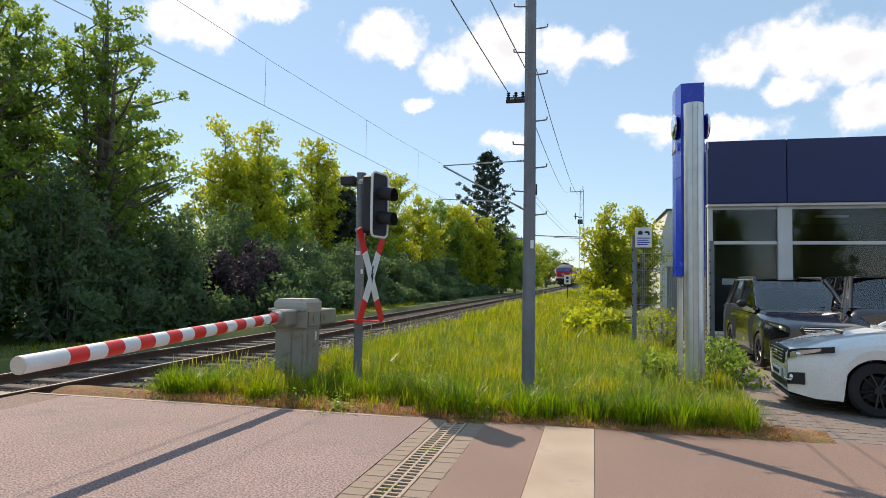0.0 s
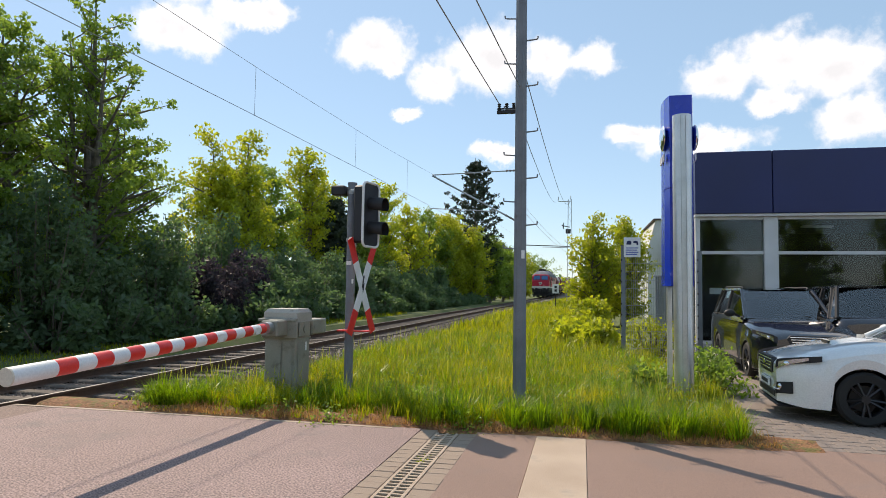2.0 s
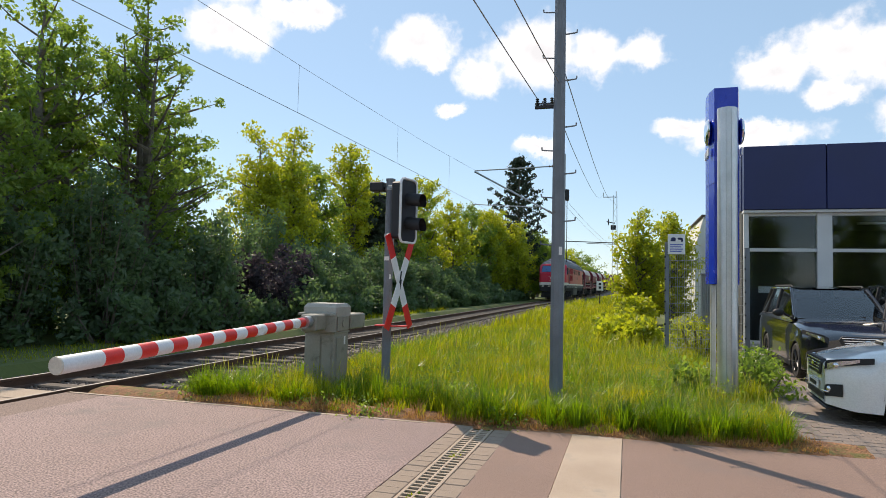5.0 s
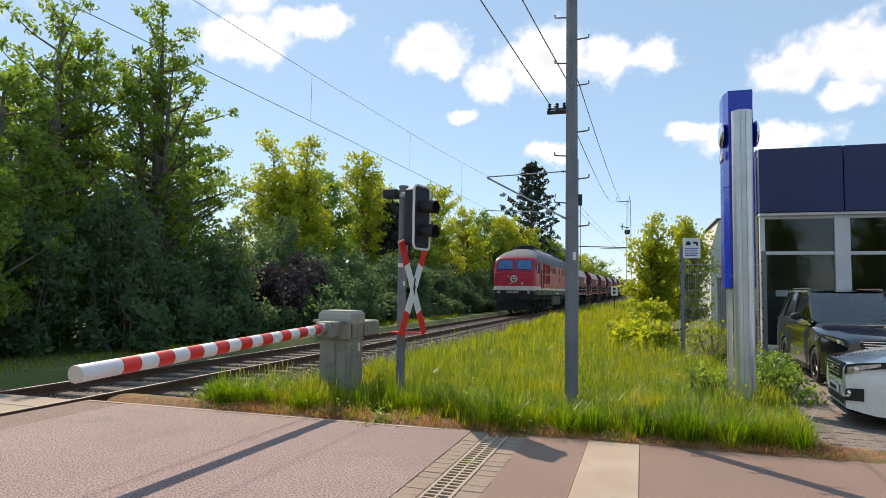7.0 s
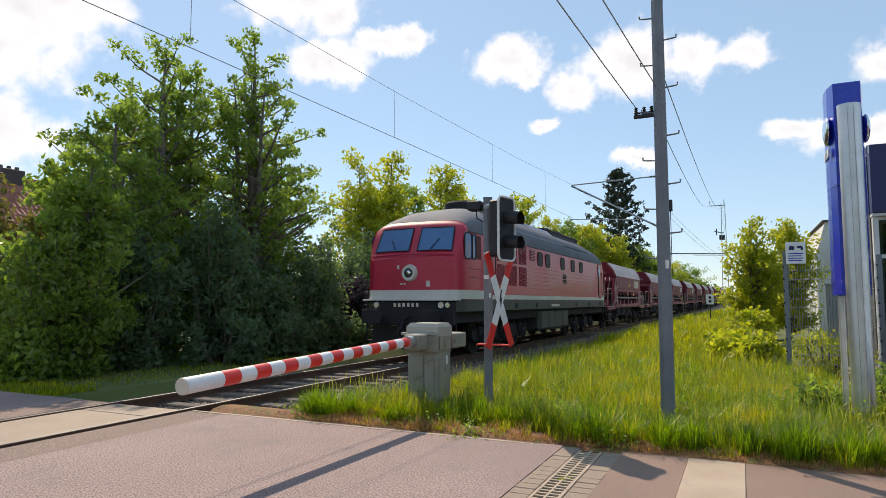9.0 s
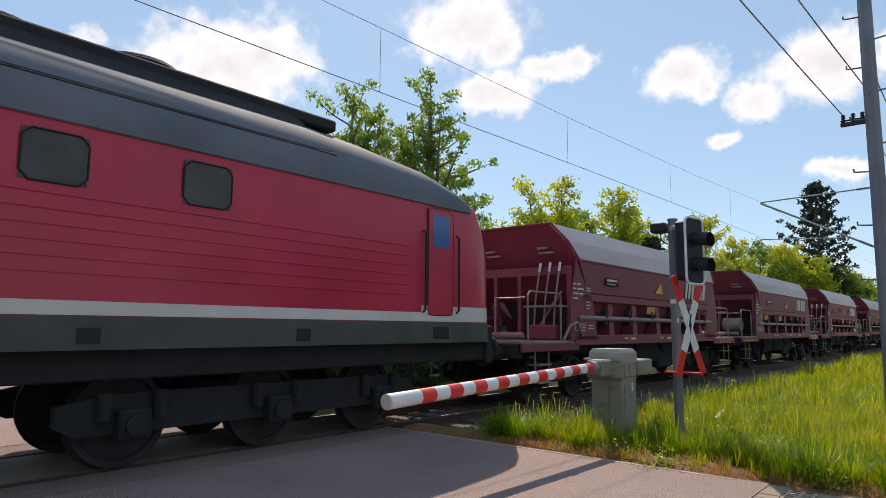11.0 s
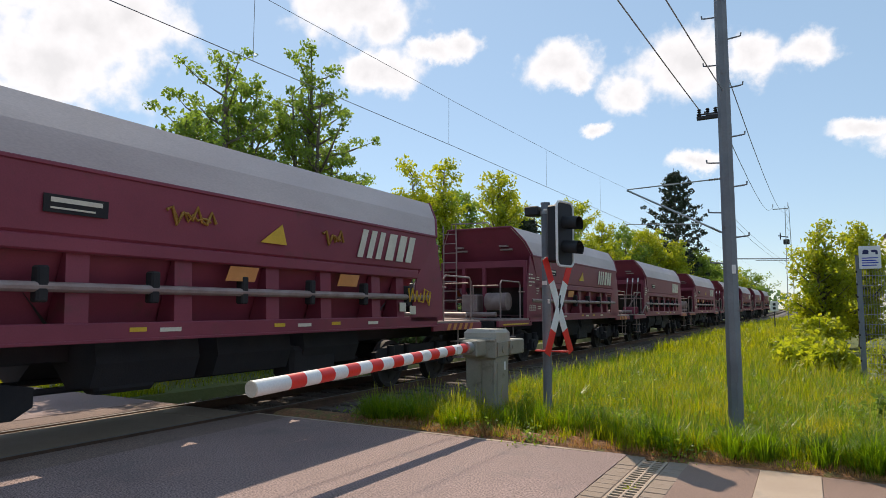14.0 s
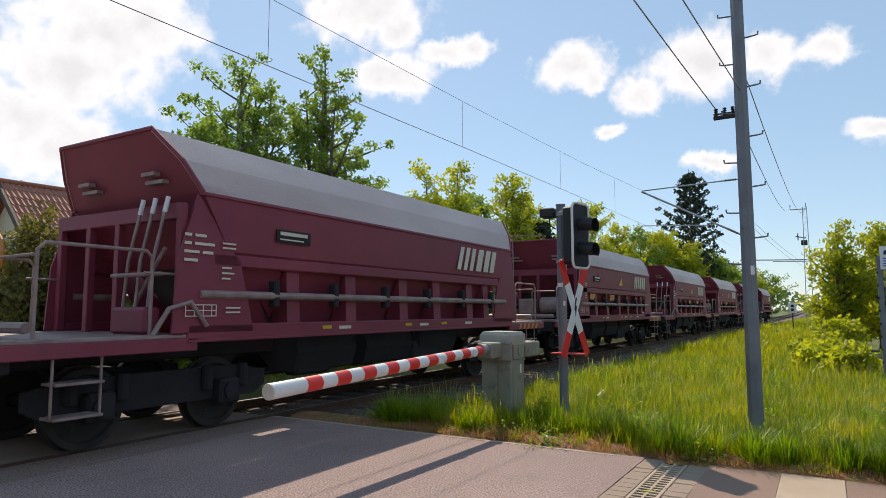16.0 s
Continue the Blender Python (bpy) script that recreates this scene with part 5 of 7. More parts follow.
def yard():
    w = tagged(empty("sheet_wall", pose(0, 0, 0)), "low grey corrugated wall behind the fence", "wall")
    pts, n = [], 40
    for i in range(n + 1):
        pts.append((2.2 + 1.2 * i / n, 20.5 + (0.02 if i % 2 else -0.02)))
    poly = pts + [(x, y + 0.05) for x, y in pts[::-1]]
    part("sheet", Mesh().prism(poly, -0.06, 2.05, "z"), M["grey_panel"], w)
    part("sloped_cap", Mesh().box(2.15, 20.4, 2.05, 3.45, 20.65, 2.1, 0.01), M["galv"], w)
    h = tagged(empty("white_outbuilding", pose(4.05, 42, 0)), "white gabled building with a wall-mounted air conditioner", "building")
    body = Mesh()
    body.prism([(0.0, -0.06), (0, 4.2), (0.5, 6.1), (6.5, 6.1), (7.0, 4.2), (7, -0.06)], 0, 9, "y")
    part("wall", body, M["white_wall"], h)
    part("roof", Mesh().box(0.35, -0.15, 6.1, 6.7, 9.1, 6.2, 0.02).box(1.0, 0.3, 6.2, 1.9, 1.0, 6.42, 0.05), M["darktile"], h)
    part("barge_board", Mesh().box(-0.05, -0.05, 4.1, 0.02, 9, 4.25).box(0, -0.06, 3.2, 1.6, -0.01, 3.32), M["grey_panel"], h)
    ac = part("air_conditioner", Mesh().box(0.85, -0.4, 3.6, 1.5, -0.05, 5.0, 0.03), M["white"], h, "white air conditioning unit")
    part("grille", Mesh().box(0.95, -0.41, 3.8, 1.4, -0.402, 4.5), M["grey_panel"], ac)


# ---------------------------------------------------------------- cars
def car(label, paint, m, L=4.7, W=1.79, H=1.49, hood=0.98, nose=0.66, scoop=False, rails=False, clear=0.17):
    """A parked estate car: shell with wheel arches, glasshouse, lights, grille and wheels. It points along -x."""
    c = tagged(empty("car", m), label, "car", "parked cars")
    w = W / 2
    wheels = (0.92, 0.92 + 0.565 * L)
    wr, ar = 0.325, 0.375
    xs = sorted({round(x, 3) for x in [0, 0.03, 0.08, 0.16, 0.28, 0.4] + [0.5 + 0.045 * i for i in range(20)] + [1.4 + 0.12 * i for i in range(int((wheels[1] - 2.0) / 0.12))] + [wheels[1] - 0.42 + 0.045 * i for i in range(20)] + [L - 0.4, L - 0.2, L - 0.08, L]})
    cowl, belt = 1.38, hood + 0.02

    def top(x):
        if x < 0.10:
            return nose + (x / 0.10) * 0.06
        if x < cowl:
            u = (x - 0.10) / (cowl - 0.10)
            return nose + 0.06 + (hood - nose - 0.06) * (1 - (1 - u) ** 1.7)
        if x < L - 0.15:
            return hood + 0.05 * (x - cowl) / (L - cowl)
        return hood + 0.05 - 0.12 * (x - L + 0.15) / 0.15

    def half(x):
        f = 1 - 0.33 * max(0, 1 - x / 0.72) ** 2.2
        r = 1 - 0.16 * max(0, 1 - (L - x) / 0.5) ** 2
        return w * min(f, r)

    def bottom(x):
        z = clear + 0.05 * max(0, 1 - x / 0.25)
        for xw in wheels:
            if abs(x - xw) < ar:
                z = max(z, wr + math.sqrt(ar * ar - (x - xw) ** 2) * 0.98)
        return z

    rings = []
    for x in xs:
        t, h, b = top(x), half(x), bottom(x)
        s = t - 0.10 if x > 0.3 else t - 0.03
        mid = max(b + 0.02, 0.55)
        col = [(h * 0.0, t + 0.015), (h * 0.55, t + 0.01), (h * 0.84, t - 0.02), (h * 0.955, s - 0.0), (h * 0.99, max(mid, s - 0.14)), (h * 1.0, max(b + 0.015, (mid + b) / 2 + 0.1)), (h * 0.985, b)]
        rings.append([(x, -y, z) for y, z in col[::-1]] + [(x, y, z) for y, z in col[1:]])
    body = Mesh().loft(rings)
    body.add([*rings[0]], [tuple(range(len(rings[0])))])
    body.add([*rings[-1]], [tuple(range(len(rings[-1])))])
    shell = part("body", body, paint, c, smooth=True)
    part("underside", Mesh().box(0.25, -w * 0.8, clear, L - 0.2, w * 0.8, 0.5, 0.05), M["black"], c)
    # glasshouse
    fr, rr = cowl + 0.86, L - 0.66
    b0, b1 = w * 0.88, w * 0.73
    zt = H - 0.05
    base_f, base_r = cowl - 0.05, L - 0.18
    nn = 9
    shield, rear = [], []
    for u in [i / 6 for i in range(7)]:
        shield.append([(base_f + (fr - base_f) * u + 0.16 * (q * q) * (1 - 0.5 * u), q * (b0 + (b1 - b0) * u) * 0.965, belt - 0.02 + (zt - belt + 0.02) * (u ** 0.92)) for q in [k / 4 - 1 for k in range(nn)]])
        rear.append([(base_r + (rr - base_r) * u - 0.1 * q * q, q * (b0 + (b1 - b0) * u) * 0.95, belt + 0.02 + (zt - belt - 0.02) * u) for q in [k / 4 - 1 for k in range(nn)]])
    part("windscreen", Mesh().loft(shield), M["carglass"], c, "tinted windscreen", smooth=True)
    part("rear_window", Mesh().loft(rear), M["carglass"], c, smooth=True)
    roof = []
    for i in range(9):
        u = i / 8
        x = fr - 0.02 + (rr - fr + 0.04) * u
        z = zt + 0.06 * math.sin(math.pi * (0.15 + 0.7 * u)) - 0.0
        roof.append([(x + 0.08 * q * q * (1 - u), q * b1 * 1.0, z - 0.045 * q ** 4) for q in [k / 4 - 1 for k in range(nn)]])
    part("roof", Mesh().loft(roof), paint, c, smooth=True)
    for sy in (-1, 1):
        xm = (fr + rr) / 2 - 0.1
        for xa, xb, xc, xd in ((base_f + 0.30, xm - 0.04, xm - 0.04, fr + 0.10), (xm + 0.04, base_r - 0.55, rr - 0.35, xm + 0.04), (base_r - 0.48, base_r - 0.1, rr - 0.02, rr - 0.28)):
            q = [(xa, sy * b0, belt + 0.01), (xb, sy * b0, belt + 0.01), (xc, sy * b1 * 1.01, zt - 0.03), (xd, sy * b1 * 1.01, zt - 0.03)]
            part("side_window", Mesh().add(q, [(0, 1, 2, 3)]), M["carglass"], c)
        for a, bq in (((base_f + 0.1, sy * b0 * 0.98, belt - 0.02), (fr + 0.04, sy * b1, zt)), ((xm, sy * b0, belt - 0.02), (xm, sy * b1, zt)), ((base_r - 0.5, sy * b0, belt - 0.02), (rr - 0.3, sy * b1, zt)), ((base_r - 0.05, sy * b0 * 0.97, belt), (rr, sy * b1, zt)), ((fr, sy * b1, zt - 0.005), (rr, sy * b1, zt - 0.005))):
            part("pillar", Mesh().tube([a, bq], 0.035, 8), paint if a[2] < bq[2] and a[0] < xm - 1e-6 or a[2] > belt + 0.2 else M["black"], c)
        part("belt_trim", Mesh().box(base_f + 0.2, sy * b0 - 0.012, belt - 0.015, base_r - 0.1, sy * b0 + 0.012, belt + 0.008, 0.004), M["black"], c)
        part("shoulder", Mesh().add([(base_f, sy * b0, belt), (base_r, sy * b0, belt), (base_r, sy * w * 0.96, hood - 0.06), (base_f, sy * w * 0.96, hood - 0.08)], [(0, 1, 2, 3)]), paint, c)
        mir = part("mirror", Mesh().ball((base_f + 0.42, sy * (w + 0.10), belt + 0.07), 0.07, 0.11, 0.075, 12, 8), M["black"] if paint == M["car_black"] else paint, c, smooth=True)
        part("stalk", Mesh().tube([(base_f + 0.42, sy * w * 0.9, belt), (base_f + 0.42, sy * w, belt + 0.05)], 0.025, 6), M["black"], mir)
        # swept headlight with a bright core
        z0 = nose
        hp = lambda x, k=0.0: sy * (half(max(0, x)) + k)
        def strip(name, x1, y1, zs, mt, label="", out=0.012):
            """A band that wraps round the corner of the nose, from y1 on the front to x1 on the flank."""
            plan = [(-0.014, sy * w * (y1 + (0.70 - y1) * i / 3)) for i in range(4)] + [(x, hp(x, out)) for x in [x1 * (i / 10) ** 1.6 for i in range(1, 11)]]
            n = len(plan) - 1
            lo = [(x, y, zs[0] + (zs[2] - zs[0]) * i / n) for i, (x, y) in enumerate(plan)]
            hi = [(x + (0.015 if i < 4 else 0), y, zs[1] + (zs[3] - zs[1]) * i / n) for i, (x, y) in enumerate(plan)]
            return part(name, Mesh().loft([lo, hi]), mt, c, label, smooth=True)
        lamp = strip("headlight", 0.46, 0.64, (z0 - 0.09, z0 + 0.02, z0 + 0.055, z0 + 0.125), M["black"], "clear swept headlight")
        # clear lens over a silver reflector, with a round projector in it
        plan = [(x, hp(x, 0.020)) for x in (0.015, 0.05, 0.10, 0.17, 0.25, 0.32)]
        lo = [(x, y, z0 - 0.062 + 0.125 * i / 5) for i, (x, y) in enumerate(plan)]
        hi = [(x, y, z0 + 0.018 + 0.078 * i / 5) for i, (x, y) in enumerate(plan)]
        part("reflector", Mesh().loft([lo, hi]), M["lamp_silver"], lamp, "silver lamp reflector", smooth=True)
        part("projector", Mesh().ball((0.10, hp(0.10, 0.012), z0 + 0.005), 0.04, 0.03, 0.036, 14, 9), M["chrome"], lamp, smooth=True)
        fog = strip("air_intake", 0.16, 0.62, (0.31, 0.45, 0.33, 0.48), M["black"])
        part("fog_lamp", Mesh().ball((0.03, hp(0.03, 0.008), 0.41), 0.03, 0.035, 0.04, 12, 8), M["chrome"], fog, smooth=True)
        part("trim_bar", Mesh().tube([(-0.022, sy * w * 0.58, 0.375), (-0.02, sy * w * 0.69, 0.375), (0.03, hp(0.03, 0.016), 0.372)], 0.010, 6), M["chrome"], fog)
        if rails:
            part("roof_rail", Mesh().tube([(fr + 0.1, sy * b1 * 0.93, zt + 0.01), (fr + 0.2, sy * b1 * 0.95, zt + 0.05), (rr - 0.2, sy * b1 * 0.95, zt + 0.055), (rr - 0.05, sy * b1 * 0.93, zt + 0.02)], 0.02, 8), M["black"], c)
        part("sill", Mesh().box(wheels[0] + ar, sy * w * 0.99 - 0.02, clear - 0.02, wheels[1] - ar, sy * w * 0.99 + 0.01, clear + 0.09, 0.01), M["black"], c)
    gz = nose - 0.005
    gr = part("grille", Mesh().prism([(-0.44, gz), (-0.38, gz + 0.055), (0.38, gz + 0.055), (0.44, gz), (0.36, gz - 0.15), (-0.36, gz - 0.15)], -0.012, 0.05, "x"), M["black"], c, "six-sided dark grille")
    for i in range(4):
        wv = 0.40 - 0.02 * i
        part("grille_bar", Mesh().box(-0.026, -wv, gz + 0.02 - 0.042 * i, -0.01, wv, gz + 0.034 - 0.042 * i, 0.004), M["chrome"], gr)
    part("badge", Mesh().ball((-0.03, 0, gz - 0.03), 0.012, 0.075, 0.035, 14, 8), M["chrome"], gr, "plain oval badge", smooth=True)
    part("plate", Mesh().box(-0.03, -0.26, 0.36, -0.012, 0.26, 0.47, 0.004), M["white"], c, "white plate with a dark bar")
    part("plate_bar", Mesh().box(-0.034, -0.2, 0.39, -0.031, 0.2, 0.44), M["black"], c)
    part("lower_grille", Mesh().box(-0.008, -0.5, 0.25, 0.05, 0.5, 0.34, 0.01), M["black"], c)
    part("splitter", Mesh().loft([[(x - 0.02, -half(x) * 1.0, z), (x - 0.02, half(x) * 1.0, z)] for x in (0.0, 0.5) for z in (0.17,)]).box(0.0, -w * 0.7, 0.15, 0.3, w * 0.7, 0.185, 0.01), M["black"], c)
    if scoop:
        part("bonnet_scoop", Mesh().loft([[(x, -0.22, top(x) + 0.0), (x + 0.02, -0.17, top(x) + k), (x + 0.02, 0.17, top(x) + k), (x, 0.22, top(x))] for x, k in ((0.72, 0.06), (1.0, 0.055), (1.25, 0.01))], False, True), paint, c, smooth=True)
        part("scoop_mouth", Mesh().box(0.715, -0.16, top(0.72) + 0.018, 0.735, 0.16, top(0.72) + 0.05), M["black"], c)
    part("wiper", Mesh().tube([(cowl + 0.05, -0.4, belt + 0.03), (cowl + 0.1, 0.25, belt + 0.05)], 0.01, 5), M["black"], c)
    part("dashboard", Mesh().box(cowl + 0.2, -w * 0.7, belt - 0.25, cowl + 0.6, w * 0.7, belt - 0.02, 0.05), M["interior"], c)
    for y in (-0.36, 0.36):
        part("seat", Mesh().box(fr + 0.25, y - 0.24, 0.4, fr + 0.45, y + 0.24, belt + 0.22, 0.06).box(fr + 0.3, y - 0.12, belt + 0.22, fr + 0.4, y + 0.12, belt + 0.36, 0.04), M["interior"], c)
    for xw in wheels:
        for sy in (-1, 1):
            y0 = sy * (w - 0.22)
            tyre = Mesh()
            prof = [(0.20, 0.0), (wr - 0.03, 0.0), (wr, 0.03), (wr, 0.18), (wr - 0.03, 0.21), (0.21, 0.205)]
            tyre.loft([[(xw + r * math.cos(a), y0 + sy * d, wr + r * math.sin(a)) for r, d in prof] for a in [2 * math.pi * k / 28 for k in range(29)]])
            wheel = part("wheel", tyre, M["tyre"], c, smooth=True)
            rim = Mesh()
            rim.loft([[(xw + r * math.cos(a), y0 + sy * d, wr + r * math.sin(a)) for r, d in ((0.225, 0.20), (0.215, 0.205), (0.205, 0.19), (0.20, 0.1))] for a in [2 * math.pi * k / 28 for k in range(29)]])
            for k in range(10):
                a = 2 * math.pi * k / 10 + (0.12 if k % 2 else -0.12)
                rim.tube([(xw + 0.03 * math.cos(a), y0 + sy * 0.18, wr + 0.03 * math.sin(a)), (xw + 0.215 * math.cos(a), y0 + sy * 0.195, wr + 0.215 * math.sin(a))], 0.016, 5)
            rim.disc((xw, y0 + sy * 0.17, wr), (0, sy, 0), 0.05, 0.03, 14)
            part("rim", rim, M["rim"], wheel, "dark many-spoked rim")
            part("brake_disc", Mesh().disc((xw, y0 + sy * 0.09, wr), (0, sy, 0), 0.16, 0.02, 20), M["wheel_steel"], wheel)
            arch = Mesh()
            arch.loft([[(xw + ar * math.cos(a), sy * (w - 0.36), wr + ar * 0.98 * math.sin(a)), (xw + ar * math.cos(a), sy * (w - 0.012), wr + ar * 0.98 * math.sin(a))] for a in [math.pi * k / 14 for k in range(15)]])
            part("wheel_arch", arch, M["black"], c)
    return c


def cars():
    car("white estate car with a bonnet scoop on the forecourt", M["car_white"], pose(2.50, 9.62, 0.0, 0, 0, -4), scoop=True, hood=1.0, nose=0.70)
    car("black estate car with roof rails facing the road", M["car_black"], pose(3.98, 12.35, 0.0, 0, 0, 89.5), L=4.8, W=1.84, H=1.72, hood=1.09, nose=0.80, rails=True, clear=0.21)
    car("black estate car parked against the showroom", M["car_black"], pose(5.95, 17.75, 0.0, 0, 0, -96), L=4.75, W=1.86, H=1.78, hood=1.12, nose=0.82, clear=0.22)


# ---------------------------------------------------------------- houses across the line
def tiled_slope(t, name, x0, x1, ye, ze, yr, zr, material, rows=11, label=""):
    """A pitched slope from the eaves (ye, ze) to the ridge (yr, zr), laid with rows of rolled tiles."""
    m = Mesh()
    n = int((x1 - x0) / 0.2)
    for r in range(rows):
        u0, u1 = r / rows, (r + 1.12) / rows
        ring0, ring1 = [], []
        for i in range(n * 4 + 1):
            x = x0 + (x1 - x0) * i / (n * 4)
            w = 0.03 * math.sin(i * math.pi / 2) + 0.03
            ring0.append((x, ye + (yr - ye) * u0, ze + (zr - ze) * u0 + w + 0.05))
            ring1.append((x, ye + (yr - ye) * min(1, u1), ze + (zr - ze) * min(1, u1) + w))
        m.loft([[(p[0], p[1], p[2] - 0.05) for p in ring0], ring0, ring1])
    return tagged(part(name, m, material, t, label), kind="stuff")


def houses():
    # ridge runs along x here: built square and then turned a little
    h = tagged(empty("house", pose(-33.0, 20.0, 0, 0, 0, 86)), "cream gabled house with a red tiled roof", "house", "houses across the line")
    body = Mesh().prism([(-4, -0.06), (-4, 2.3), (0, 5.9), (4, 2.3), (4, -0.06)], -3.6, 6.5, "x")
    part("wall", body, M["render_wall"], h)
    for s in (-1, 1):
        tiled_slope(h, "roof", -4.1, 6.9, s * 4.7, 1.75, 0, 6.05, M["rooftile"], 13, "red clay tile roof slope")
        part("barge_board", Mesh().prism([(s * 4.75, 1.6), (s * 4.75, 1.85), (0, 6.12), (0, 5.85)], -4.2, -4.1, "x"), M["darkwood"], h, "dark barge board")
    part("ridge", Mesh().tube([(-4.15, 0, 6.12), (6.95, 0, 6.12)], 0.1, 8), M["rooftile"], h)
    ch = part("chimney", Mesh().box(-0.85, -0.35, 5.6, 0.05, 0.35, 6.42, 0.02), M["darktile"], h, "dark brick chimney")
    for i in range(3):
        part("chimney_pot", Mesh().tube([(-0.7 + i * 0.3, 0, 6.42), (-0.7 + i * 0.3, 0, 6.58)], [0.09, 0.07], 10), M["darktile"], ch)
    win = part("window", Mesh().box(-3.66, -0.6, 3.0, -3.58, 0.6, 4.1, 0.01), M["frame_white"], h)
    part("pane", Mesh().box(-3.68, -0.5, 3.1, -3.66, 0.5, 4.0), M["cabglass"], win)
    for o in h.children_recursive:
        o.data.transform(Matrix.Scale(1.27, 4))
    h2 = tagged(empty("house", pose(-43, 16.8, 0, 0, 0, 12)), "pale house with a dark tiled roof and skylights", "house", "houses across the line")
    part("wall", Mesh().prism([(-4, -0.06), (-4, 4.6), (0, 8.6), (4, 4.6), (4, -0.06)], -6, 5, "x"), M["render_wall"], h2)
    for s in (-1, 1):
        tiled_slope(h2, "roof", -6.4, 5.4, s * 4.6, 4.1, 0, 8.75, M["darktile"], 12, "dark tile roof slope")
    for x in (1.5, 3.4):
        sk = part("skylight", Mesh().box(-0.4, -0.6, 0, 0.4, 0.6, 0.08, 0.01, pose(x, -2.4, 6.45, 45)), M["frame_white"], h2)
        part("pane", Mesh().box(-0.33, -0.52, 0.08, 0.33, 0.52, 0.09, 0, pose(x, -2.4, 6.45, 45)), M["cabglass"], sk)
    f = tagged(empty("garden_fence", pose(-25.5, 10.9, 0, 0, 0, 4)), "dark slatted garden fence and gate posts", "fence")
    sl = Mesh().box(-0.035, -0.012, 0.1, 0.035, 0.012, 1.15, 0.004).data("slat", M["darkwood"])
    for i in range(44):
        o = new("slat", sl)
        o.parent = f
        o.matrix_basis = pose(-4.2 + i * 0.1, 0, 0)
    for z in (0.3, 0.95):
        part("rail", Mesh().box(-4.3, 0.013, z, 0.25, 0.05, z + 0.07, 0.004), M["darkwood"], f)
    for x in (-4.35, 0.35):
        part("post", Mesh().box(x - 0.14, -0.14, -0.06, x + 0.14, 0.14, 1.35, 0.01).box(x - 0.17, -0.17, 1.35, x + 0.17, 0.17, 1.42, 0.02), M["darktile"], f)
    d = Mesh().box(-34, 7.16, -0.2, -16.4, 10.6, -0.01)
    tagged(new("drive", d.data("drive", M["concrete"])), "pale sandy drive beside the road", "drive", kind="structure")


def line_posts():
    p = tagged(empty("signal_post", pose(-13.5, 7.55, -0.06)), "slim grey post with a dark signal seen from behind", "post")
    part("post", Mesh().tube([(0, 0, 0), (0, 0, 2.95)], 0.05, 10), M["galv"], p)
    part("backboard", Mesh().box(-0.45, 0.1, 1.75, -0.2, 0.35, 2.6, 0.03).tube([(-0.3, 0.2, 2.1), (0, 0, 2.1)], 0.025, 6), M["black"], p, "dark signal back")
    part("sleeve", Mesh().tube([(0, 0, 1.2), (0, 0, 1.5)], 0.056, 10), M["white"], p)
    for y in (21.3, 25.0, 29.5):
        c = tagged(empty("fence_post", pose(-12.9, y, -0.06)), "weathered grey concrete fence post by the trees", "post", "fence posts")
        part("post", Mesh().box(-0.06, -0.06, 0, 0.06, 0.06, 1.5, 0.015), M["concrete"], c)
    k = tagged(empty("speed_board", pose(-2.2, 56, -0.06)), "small white trackside board on a post", "sign")
    part("post", Mesh().tube([(0, 0, 0), (0, 0, 1.9)], 0.04, 8), M["black"], k)
    part("board", Mesh().box(-0.28, -0.05, 1.4, 0.28, -0.03, 2.2, 0.01), M["white"], k)
    part("bar", Mesh().box(-0.1, -0.055, 1.55, 0.1, -0.05, 1.75).box(-0.1, -0.055, 1.85, 0.1, -0.05, 2.05), M["black"], k)



# ---------------------------------------------------------------- train
def wheelset(t, y, r=0.5, halfw=0.7535):
    """An axle with two flanged wheels, its own object so that it can turn."""
    w = part("wheelset", Mesh().tube([(-0.85, 0, 0), (0.85, 0, 0)], 0.08, 10), M["running"], t, at=pose(0, y, r))
    for s in (-1, 1):
        m = Mesh()
        prof = [(0.10, 0.10), (0.16, 0.06), (r - 0.09, 0.03), (r - 0.07, 0.075), (r, 0.07), (r + 0.004, -0.05), (r + 0.028, -0.06), (r + 0.028, -0.075), (r - 0.07, -0.07), (r - 0.09, -0.01), (0.16, -0.04), (0.1, -0.07)]
        m.loft([[(s * (halfw + 0.035 + d), q * math.cos(a), q * math.sin(a)) for q, d in prof] for a in [2 * math.pi * k / 32 for k in range(33)]])
        for k in range(5):
            a = 2 * math.pi * k / 5
            m.disc((s * (halfw + 0.085), 0.27 * math.cos(a), 0.27 * math.sin(a)), (s, 0, 0), 0.035, 0.012, 8)
        part("wheel", m, M["wheel_steel"], w, smooth=True)
    return w


